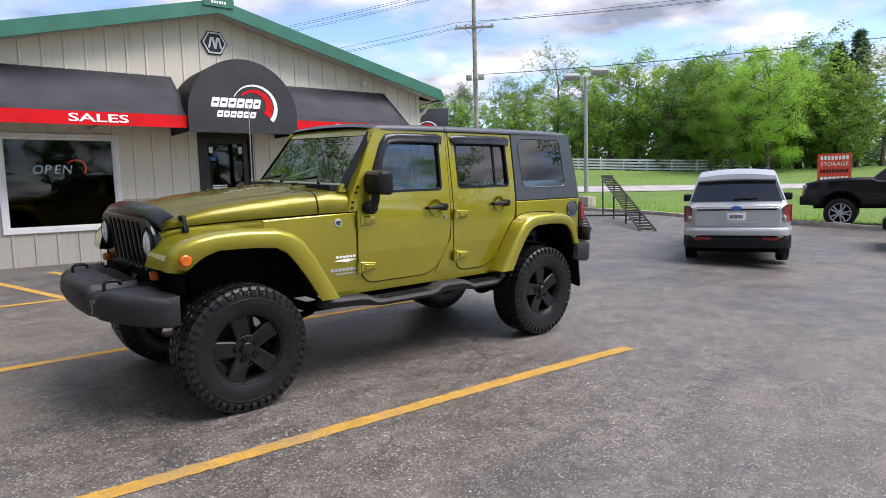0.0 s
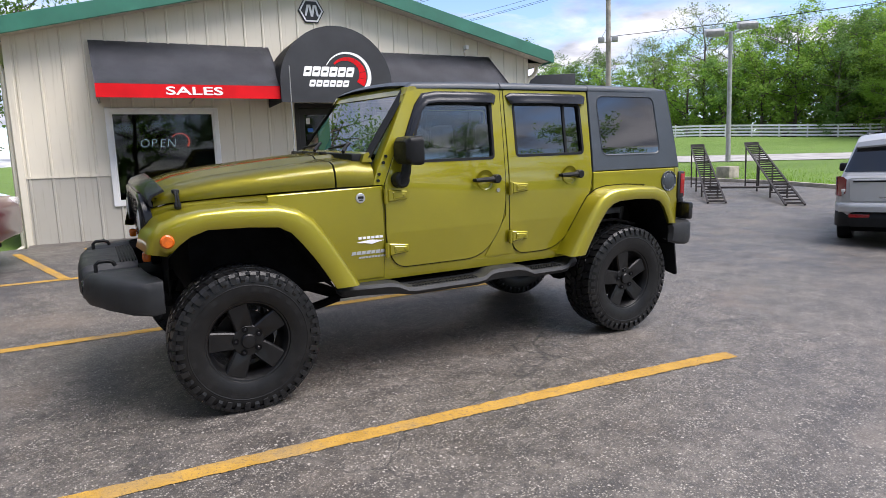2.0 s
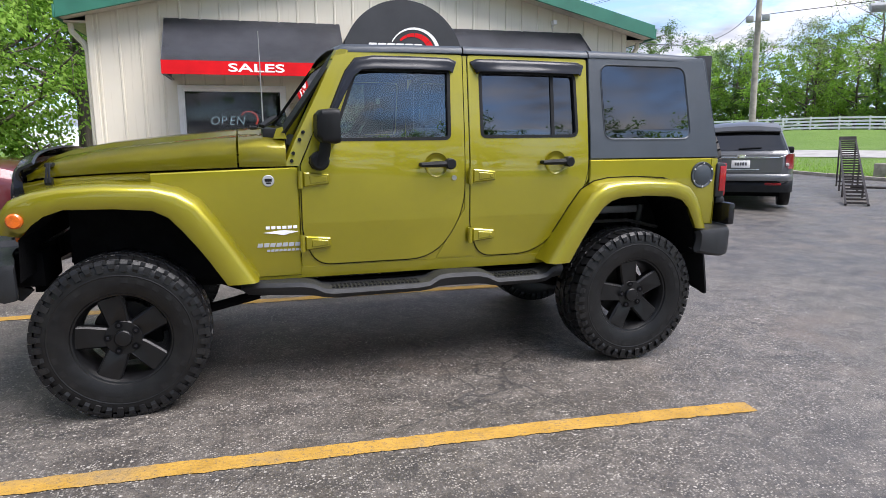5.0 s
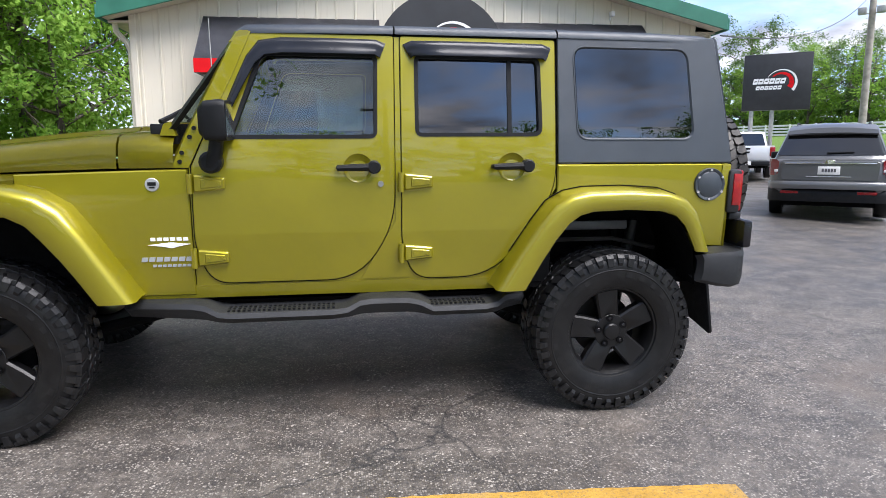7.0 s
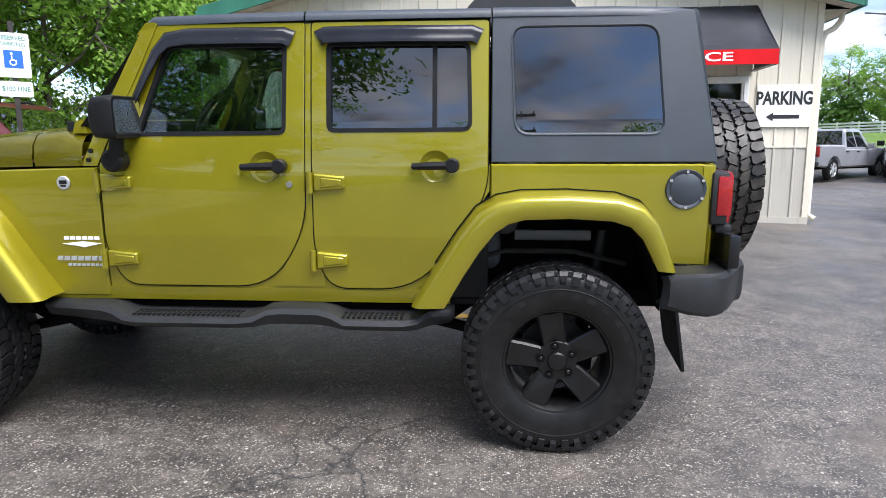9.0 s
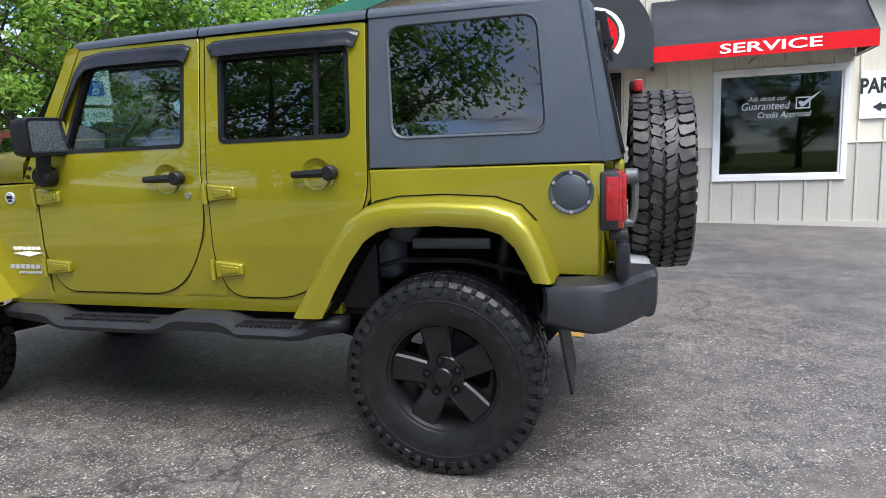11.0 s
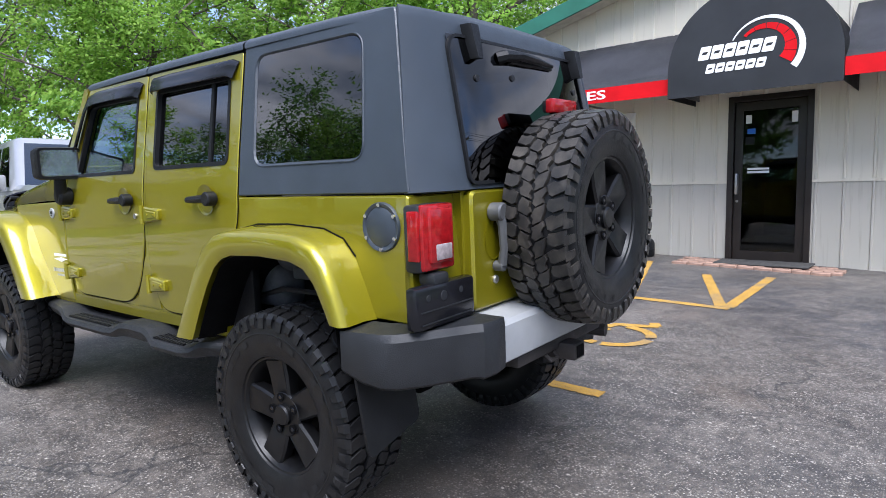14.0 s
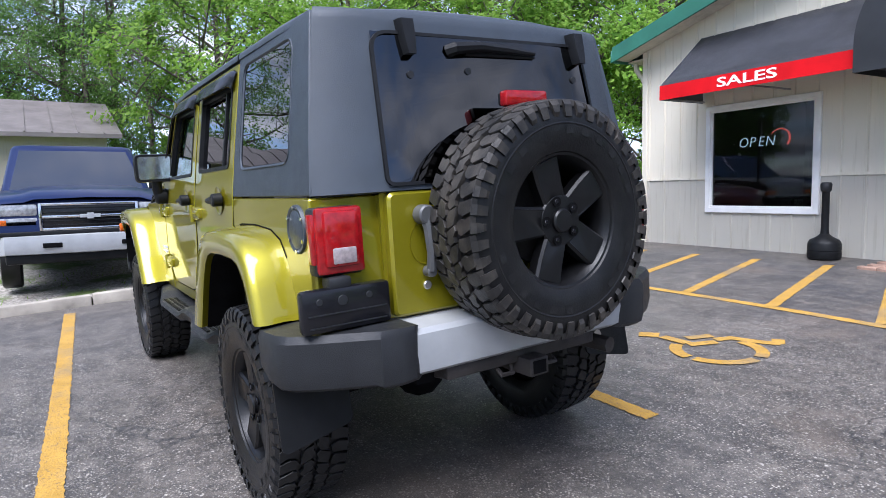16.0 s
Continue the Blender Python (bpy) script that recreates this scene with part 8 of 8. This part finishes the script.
def utility_pole(x, y, height, ang, lamps=True):
    z = h(x, y)
    u = thing("utility_pole", "weathered wooden utility pole with two cross arms", "utility pole", pose(x, y, z, 0, 0, ang), "utility poles")
    bm = B()
    tube(bm, [(0, 0, -0.3), (0, 0, height)], [0.20, 0.13], 12)
    part("pole", bm, "wood", u)
    for dz in (0.7, 3.1):
        bm = B()
        box(bm, -1.3, 1.3, -0.16, -0.06, height - dz - 0.07, height - dz + 0.07, 0.01)
        arm = part("cross_arm", bm, "wood", u)
        bm = B()
        for s in (-1, 1):
            tube(bm, [(s * 0.7, -0.1, height - dz), (0, -0.1, height - dz - 0.6)], 0.02, 5)
        part("arm_brace", bm, "lamp_grey", arm)
        for xx in (-1.2, -0.55, 0.55, 1.2):
            bm = B()
            lathe(bm, [(0.03, 0), (0.06, 0.05), (0.03, 0.10), (0.05, 0.14), (0.0, 0.18)], "z", 10, Matrix.Translation((xx, -0.11, height - dz + 0.07)))
            part("insulator", bm, "lamp_grey", arm)
    if lamps:
        for s in (-1, 1):
            bm = B()
            tube(bm, [(0, 0, height - 6.6), (s * 0.35, -0.2, height - 6.5)], 0.03, 6)
            box(bm, s * 0.42 - 0.2, s * 0.42 + 0.2, -0.45, -0.1, height - 6.6, height - 6.25, 0.05)
            part("flood_head", bm, "lamp_grey", u)
    return u


PX, PY, PH = 27.7, 26.7, 14.2
utility_pole(PX, PY, PH, -48)
utility_pole(2.5, -31.0, 11.0, 5, False)
utility_pole(13.5, 67.0, 14.0, 19, False)
utility_pole(41.5, -13.0, 14.2, 19, False)


def wire(a, b, sag, r=0.012, name="overhead_wire"):
    a, b = Vector(a), Vector(b)
    bm = B()
    tube(bm, [a.lerp(b, k / 20) - Vector((0, 0, sag * 4 * (k / 20) * (1 - k / 20))) for k in range(21)], r, 4)
    solo(name, bm, "black_letter", "thin dark overhead wire between poles", "wire", "overhead wires")


pz = h(PX, PY)
for dz, offs in ((0.5, (-1.2, -0.5, 0.6, 1.2)), (2.9, (-1.2, 0.6, 1.2))):
    for o in offs:
        c, s_ = math.cos(radians(-48)), math.sin(radians(-48))
        p = (PX + o * c, PY + o * s_, pz + PH - dz + 0.2)
        wire(p, (13.5 + o * 0.94, 67 + o * 0.33, h(13.5, 67) + 14 - dz + 0.2), 0.7)
        wire(p, (41.5 + o * 0.94, -13 + o * 0.33, h(41.5, -13) + 14.2 - dz + 0.2), 0.6)
wire((PX, PY, pz + PH - 6.2), (41.5, -13, h(41.5, -13) + 9.0), 0.6, 0.022)
wire((PX, PY, pz + PH - 5.4), (7.5, 8.0, 3.6), 0.8, 0.014)

# dealership sign on two posts
sx, sy = 18.6, 21.4
sgn_ = thing("dealer_sign", "large black sign board with a red and white gauge emblem", "sign", pose(sx, sy, h(sx, sy), 0, 0, -37))
bm = B()
box(bm, -1.3, 1.3, -0.16, 0.16, 2.75, 5.10, 0.03)
part("board", bm, "canopy", sgn_)
for x in (-0.9, -0.1):
    bm = B()
    tube(bm, [(x, 0, -0.2), (x, 0, 2.8)], 0.09, 10)
    part("post", bm, "lamp_grey", sgn_)
emblem(sgn_, -0.10, 3.85, -0.165, 1.45)

rx_, ry_ = 30.3, 5.6
red = thing("storage_sign", "red roadside sign board with white lettering", "sign", pose(rx_, ry_, h(rx_, ry_), 0, 0, -73))
bm = B()
plate(bm, [(-0.68, 0.60), (0.68, 0.60), (0.68, 2.05), (-0.68, 2.05)], y=-0.03, th=0.05)
part("board", bm, "orange_red", red, smooth=0)
words("lettering", "STORAGE", 0.27, "letter", pose(0, -0.034, 1.56), red, wide=0.95)
for k in range(8):
    bm = B()
    box(bm, -0.56 + k * 0.145, -0.46 + k * 0.145, -0.036, -0.03, 1.76, 1.94)
    part("name_bar", bm, "letter", red, smooth=0)
for k in range(10):
    bm = B()
    box(bm, -0.56 + k * 0.115, -0.48 + k * 0.115, -0.036, -0.03, 1.16, 1.32)
    part("number_bar", bm, "trim", red, smooth=0)
for k in range(7):
    bm = B()
    box(bm, -0.56 + k * 0.165, -0.43 + k * 0.165, -0.036, -0.03, 0.84, 0.98)
    part("text_bar", bm, "letter", red, smooth=0)
for x in (-0.55, 0.55):
    bm = B()
    box(bm, x - 0.05, x + 0.05, 0.03, 0.13, -0.2, 2.0)
    part("post", bm, "wood", red, smooth=0)

# shed beyond the gravel yard
shed = thing("storage_shed", "tan metal shed with a brown metal roof", "shed", pose(-19.0, 0.6, h(-19, 0.6)))
bm = B()
box(bm, -8, 0, -16, 0, -0.4, 2.95)
part("wall", bm, "shed_wall", shed, smooth=0)
bm = B()
loft(bm, [[(0.5, y, 2.95), (-4, y, 4.45), (-8.5, y, 2.95), (-8.5, y, 2.82), (-4, y, 4.30), (0.5, y, 2.82)] for y in (-16.4, 0.4)], closed=True, caps=True)
part("roof", bm, "shed_roof", shed, smooth=0)
for k in range(24):
    bm = B()
    y = -16.2 + k * 0.70
    box(bm, 0, 4.72, y - 0.02, y + 0.02, 0, 0.025)
    moved(bm, Matrix.Translation((0.5, 0, 2.955)) @ pose(0, 0, 0, 0, 180 + 18.4, 0) @ Matrix.Diagonal((1, 1, -1, 1)))
    part("roof_rib", bm, "shed_roof", shed, smooth=0)


# ---- trees ----
def make_tree(name, label, seed, height, spread, leaf, count, size, trunk_r, low=0.14, fork=13, sub=6, gap=0.55, category="tree"):
    rnd = random.Random(seed)
    t = thing(name, label, category)
    bm = B()
    lean = Vector((rnd.uniform(-0.04, 0.04), rnd.uniform(-0.04, 0.04), 1))
    line = [Vector((0, 0, -0.3))] + [lean * height * f + Vector((rnd.uniform(-1, 1), rnd.uniform(-1, 1), 0)) * 0.02 * height * f for f in (0.12, 0.3, 0.5, 0.7, 0.9)]
    tube(bm, line, [trunk_r * q for q in (1.35, 1.0, 0.85, 0.62, 0.4, 0.12)], 9)
    tips = []
    for k in range(fork):
        f = low + (0.94 - low) * (k + rnd.random() * 0.8) / fork
        j = min(4, int(f / 0.9 * 5))
        base = lean * height * f
        a = k * 2.4 + rnd.uniform(-0.5, 0.5)
        shape = math.sin(math.pi * min(1, max(0.12, (f - low * 0.6) / (1.06 - low * 0.6)))) ** 0.6
        L = spread * shape * rnd.uniform(0.75, 1.1)
        rise = rnd.uniform(0.25, 0.7)
        end = base + Vector((math.cos(a) * L, math.sin(a) * L, rise * L))
        mid = base.lerp(end, 0.5) + Vector((0, 0, -0.05 * L + rnd.uniform(-0.1, 0.1) * L))
        r0 = trunk_r * 0.42 * (1.1 - f)
        tube(bm, [base, mid, end], [r0 + 0.02, r0 * 0.6 + 0.012, 0.012], 6)
        tips.append((end, 0.5 * spread * 0.5))
        for q in range(sub):
            g = rnd.uniform(0.3, 1.0)
            p = base.lerp(mid, g * 2) if g < 0.5 else mid.lerp(end, g * 2 - 1)
            v = Vector((rnd.gauss(0, 1), rnd.gauss(0, 1), rnd.gauss(0.35, 0.8))).normalized() * L * rnd.uniform(0.25, 0.55)
            tube(bm, [p, p + v * 0.5 + Vector((0, 0, 0.05)), p + v], [r0 * 0.35 + 0.012, 0.014, 0.006], 4)
            tips.append((p + v, 0.3 * spread * 0.6))
            tips.append((p + v * 0.6, 0.3 * spread * 0.5))
    tips.append((lean * height * 0.96, spread * 0.3))
    part("trunk", bm, "bark", t, smooth=50)
    verts, faces = [], []
    per = max(1, count // len(tips))
    for p, rad in tips:
        if rnd.random() < 0.08:
            continue
        n = int(per * rnd.uniform(0.6, 1.4))
        rad *= rnd.uniform(0.7, 1.15)
        for _ in range(n):
            d = Vector((rnd.gauss(0, 1), rnd.gauss(0, 1), rnd.gauss(0, 0.75)))
            d = d.normalized() * rad * rnd.random() ** gap
            c = p + d
            s = size * rnd.uniform(0.6, 1.35)
            out = Vector((c.x, c.y, (c.z - height * 0.45) * 0.7)).normalized()
            nn = (out * 0.8 + Vector((rnd.gauss(0, 0.5), rnd.gauss(0, 0.5), 0.55 + rnd.gauss(0, 0.5)))).normalized()
            w = nn.orthogonal().normalized()
            a = rnd.uniform(0, 6.28)
            w = w * math.cos(a) + nn.cross(w) * math.sin(a)
            u = nn.cross(w)
            k = len(verts)
            fold = u.cross(w) * s * 0.12
            verts += [tuple(c - u * s * 0.55), tuple(c + w * s * 0.32 + fold), tuple(c + u * s * 0.6), tuple(c - w * s * 0.32 + fold)]
            faces.append((k, k + 1, k + 2, k + 3))
    me = bpy.data.meshes.new("crown")
    me.from_pydata(verts, [], faces)
    me.materials.append(M[leaf])
    cr = new("crown", me)
    cr.parent = t
    return t


def conifer(label, seed, height, spread):
    rnd = random.Random(seed)
    t = thing("conifer", label, "tree")
    bm = B()
    tube(bm, [(0, 0, -0.3), (0, 0, height * 0.5), (0, 0, height)], [0.26, 0.16, 0.02], 8)
    verts, faces = [], []
    n = 46
    for k in range(n):
        f = 0.12 + 0.87 * k / n
        for q in range(4):
            a = k * 1.3 + q * 1.57 + rnd.uniform(-0.4, 0.4)
            L = spread * (1.04 - f) * rnd.uniform(0.7, 1.1) + 0.15
            b0 = Vector((0, 0, height * f))
            e = b0 + Vector((math.cos(a) * L, math.sin(a) * L, -0.18 * L))
            tube(bm, [b0, e], [0.03, 0.006], 4)
            for _ in range(30):
                g = rnd.uniform(0.15, 1.0)
                c = b0.lerp(e, g) + Vector((rnd.gauss(0, 0.12), rnd.gauss(0, 0.12), rnd.gauss(-0.08, 0.12)))
                u = Vector((math.cos(a) + rnd.gauss(0, 0.5), math.sin(a) + rnd.gauss(0, 0.5), rnd.gauss(-0.3, 0.4))).normalized()
                w = u.orthogonal().normalized() * 0.05
                i = len(verts)
                verts += [tuple(c - u * 0.2), tuple(c + w), tuple(c + u * 0.25), tuple(c - w)]
                faces.append((i, i + 1, i + 2, i + 3))
    part("trunk", bm, "bark", t, smooth=50)
    me = bpy.data.meshes.new("crown")
    me.from_pydata(verts, [], faces)
    me.materials.append(M["needle"])
    new("crown", me).parent = t
    return t


kinds = {
    "a": make_tree("broadleaf_tree", "broadleaf tree in fresh bright green leaf", 3, 12.0, 4.6, "leaf_a", 9500, 0.23, 0.26, 0.05, 15),
    "b": make_tree("broadleaf_tree", "broadleaf tree in dense dark green leaf", 8, 13.0, 4.8, "leaf_b", 9500, 0.24, 0.28, 0.05, 15),
    "c": make_tree("broadleaf_tree", "tall thinly leaved pale tree with bare twigs", 15, 15.0, 4.4, "leaf_c", 4200, 0.20, 0.24, 0.3, 16, 8, 0.9),
    "d": conifer("dark green spruce with drooping boughs", 21, 14.0, 4.6),
    "e": make_tree("young_tree", "bushy young tree with bright green leaves to the ground", 27, 5.2, 2.7, "leaf_d", 12000, 0.115, 0.10, 0.04, 14, 7),
    "h": make_tree("young_tree", "bushy green tree at the edge of the woods", 29, 5.4, 2.9, "leaf_a", 4800, 0.165, 0.10, 0.04, 14, 6),
    "g": make_tree("broadleaf_tree", "broadleaf tree full of small light green leaves", 41, 10.5, 4.3, "leaf_e", 36000, 0.115, 0.22, 0.06, 17, 9, 0.6),
    "i": make_tree("broadleaf_tree", "tall airy tree with small green leaves and sky between", 47, 14.5, 4.6, "leaf_b", 22000, 0.125, 0.26, 0.16, 18, 9, 0.65),
    "f": make_tree("broadleaf_tree", "broad old tree with a wide open crown", 33, 13.0, 6.6, "leaf_b", 12500, 0.28, 0.38, 0.2, 15, 7),
}
PLACES = (
    # woods beyond the fence
    ("b", 50, 70, 0.95), ("a", 56, 66, 0.85), ("c", 60, 62, 0.8), ("b", 54, 58, 0.8), ("a", 62, 52, 0.85), ("c", 57, 50, 0.8), ("c", 60, 45, 0.9), ("a", 66, 46, 0.95), ("b", 67, 40, 0.9),
    ("a", 64, 37, 0.95), ("f", 68, 33, 0.9), ("b", 65, 29, 0.85), ("a", 70, 28, 0.95), ("g", 60, 20.4, 0.98), ("g", 59.5, 23.6, 0.84), ("b", 72, 22, 1.0), ("d", 72, 18.4, 1.0), ("d", 76, 17.6, 1.0), ("c", 71, 14.0, 0.8), ("a", 82, 9, 0.85),
    ("b", 76, 36, 1.0), ("b", 72, 48, 0.95), ("a", 68, 58, 0.95), ("b", 62, 74, 1.0), ("a", 46, 80, 0.9), ("b", 40, 84, 0.85), ("a", 34, 88, 0.85), ("b", 80, 26, 1.0), ("a", 90, 2, 0.9),
    ("a", 24, 76, 0.8), ("b", 30, 70, 0.75), ("a", 20, 66, 0.7), ("b", 14, 74, 0.8), ("a", 26, 60, 0.65), ("a", 35, 73, 0.7), ("b", 88, -10, 1.0), ("a", 92, -26, 1.0),
    ("h", 62, 27, 1.5), ("h", 64, 33, 1.6), ("h", 60, 38, 1.5), ("h", 57, 45, 1.4), ("h", 67, 20, 1.6), ("h", 53, 54, 1.4), ("b", 61, 31, 0.62), ("b", 58, 41, 0.62), ("b", 66, 25, 0.65),
    ("h", 63, 30, 1.3), ("h", 61, 35, 1.4), ("h", 59, 42, 1.3), ("h", 55, 49, 1.4), ("h", 66, 16, 1.4), ("h", 51, 60, 1.5), ("h", 48, 66, 1.5), ("b", 52, 64, 0.7), ("a", 45, 70, 0.7),
    ("h", 70, 25, 2.0), ("h", 71, 20, 2.2), ("h", 68, 29, 2.0), ("h", 65, 23, 1.5), ("h", 68, 17, 1.6), ("h", 70, 33, 2.0), ("h", 80, 4, 1.8), ("b", 78, 20, 0.9), ("b", 75, 26, 0.9),
    # trees beside and behind the shop
    ("g", -7.2, 13.0, 0.95), ("i", -5.6, 18.5, 1.0), ("e", -10.8, 10.8, 1.05), ("i", -11.0, 17.0, 0.8), ("c", -14.0, 10.6, 0.5), ("e", -8.2, 9.8, 1.0), ("e", -11.3, 8.4, 1.0), ("i", -6.5, 23.0, 0.9), ("e", -6.0, 11.6, 0.9), ("g", -9.0, 16.5, 0.9),
    # behind the gravel yard
    ("g", -13.6, 6.6, 0.8), ("e", -12.8, 5.4, 1.1), ("e", -10.2, 9.2, 1.2), ("i", -23.0, 2.6, 0.55),
    ("e", -16.8, 6.4, 0.9), ("c", -21.0, 9.0, 0.8), ("c", -24.0, 5.5, 0.85), ("c", -19.5, 12.5, 0.8), ("c", -27.0, 6.5, 0.9), ("i", -30.0, 0.0, 0.95), ("i", -33.0, -4.0, 1.0), ("i", -33.0, -9.0, 1.0),
    ("e", -15.6, 8.2, 1.1), ("e", -20.0, 3.9, 1.35), ("i", -28.5, 1.8, 0.85), ("i", -30.5, -2.5, 0.95), ("c", -25.0, 7.5, 0.7), ("i", -35.0, -7.0, 1.0), ("i", -26.5, 0.6, 0.7),
    # behind the camera, seen in the panes
    ("b", -16.0, -11.5, 0.45), ("f", -11.5, -21.0, 0.85),
    ("f", -12.5, -31.0, 1.4), ("f", -31.0, -30.0, 1.0), ("a", -28.0, -26.0, 1.0), ("a", 14.0, -62.0, 1.12), ("b", 6.0, -66.0, 1.12), ("a", -4.0, -60.0, 1.12), ("b", 24.0, -64.0, 1.26),
    ("b", 36.0, -58.0, 1.26), ("a", 46.0, -50.0, 1.26), ("b", 60.0, -40.0, 1.4), ("a", 72.0, -30.0, 1.4), ("b", -40.0, -36.0, 1.1), ("a", -18.0, -48.0, 1.4), ("b", -28.0, -52.0, 1.0), ("a", -42.0, -22.0, 1.1),
)
rnd = random.Random(5)
used = set()
for key, x, y, s in PLACES:
    ob = kinds[key]
    mm = pose(x, y, h(x, y), 0, 0, rnd.uniform(0, 360)) @ Matrix.Diagonal((s * rnd.uniform(0.92, 1.08), s * rnd.uniform(0.92, 1.08), s * rnd.uniform(0.92, 1.1), 1))
    if key not in used:
        ob.matrix_basis = mm
        used.add(key)
    else:
        c = copy_thing(ob, Matrix())
        c.matrix_basis = mm

# dense thicket closing the woods behind the fence
verts, faces = [], []
for _ in range(19000):
    f = rnd.random()
    a = Vector((34, 96, 0)).lerp(Vector((78, 40, 0)), f * 1.6) if f < 0.625 else Vector((78, 40, 0)).lerp(Vector((98, -16, 0)), (f - 0.625) / 0.375)
    x, y = a.x + rnd.gauss(0, 2.2), a.y + rnd.gauss(0, 2.2)
    top = 6.5 + 1.8 * math.sin(f * 37) + 1.3 * math.sin(f * 83 + 1)
    z = h(x, y) + top * rnd.random() ** 1.15
    s = rnd.uniform(0.45, 0.9)
    u = Vector((rnd.gauss(0, 1), rnd.gauss(0, 1), rnd.gauss(0, 0.8))).normalized()
    w = u.orthogonal().normalized()
    k = len(verts)
    c = Vector((x, y, z))
    verts += [tuple(c - u * s * 0.6), tuple(c + w * s * 0.4), tuple(c + u * s * 0.6), tuple(c - w * s * 0.4)]
    faces.append((k, k + 1, k + 2, k + 3))
me = bpy.data.meshes.new("thicket")
me.from_pydata(verts, [], faces)
me.materials.append(M["leaf_b"])
tagged(new("thicket", me), "dense green thicket behind the white fence", "thicket", kind="stuff")

# rough grass on the verge and the bank
bm = B()
verts, faces = [], []
for _ in range(9000):
    y = rnd.uniform(-4, 26)
    x = lot_right(y) + 0.2 + abs(rnd.gauss(0, 2.5))
    z = h(x, y)
    t, a = rnd.uniform(0.05, 0.13), rnd.uniform(0, 3.14)
    k = len(verts)
    verts += [(x - math.cos(a) * 0.012, y - math.sin(a) * 0.012, z), (x + math.cos(a) * 0.012, y + math.sin(a) * 0.012, z), (x + rnd.uniform(-0.05, 0.05), y + rnd.uniform(-0.05, 0.05), z + t)]
    faces.append((k, k + 1, k + 2))
bm.free()
me = bpy.data.meshes.new("verge_grass")
me.from_pydata(verts, [], faces)
me.materials.append(M["leaf_a"])
tagged(new("verge_grass", me), "rough green grass along the lot's kerb", "grass", kind="stuff")
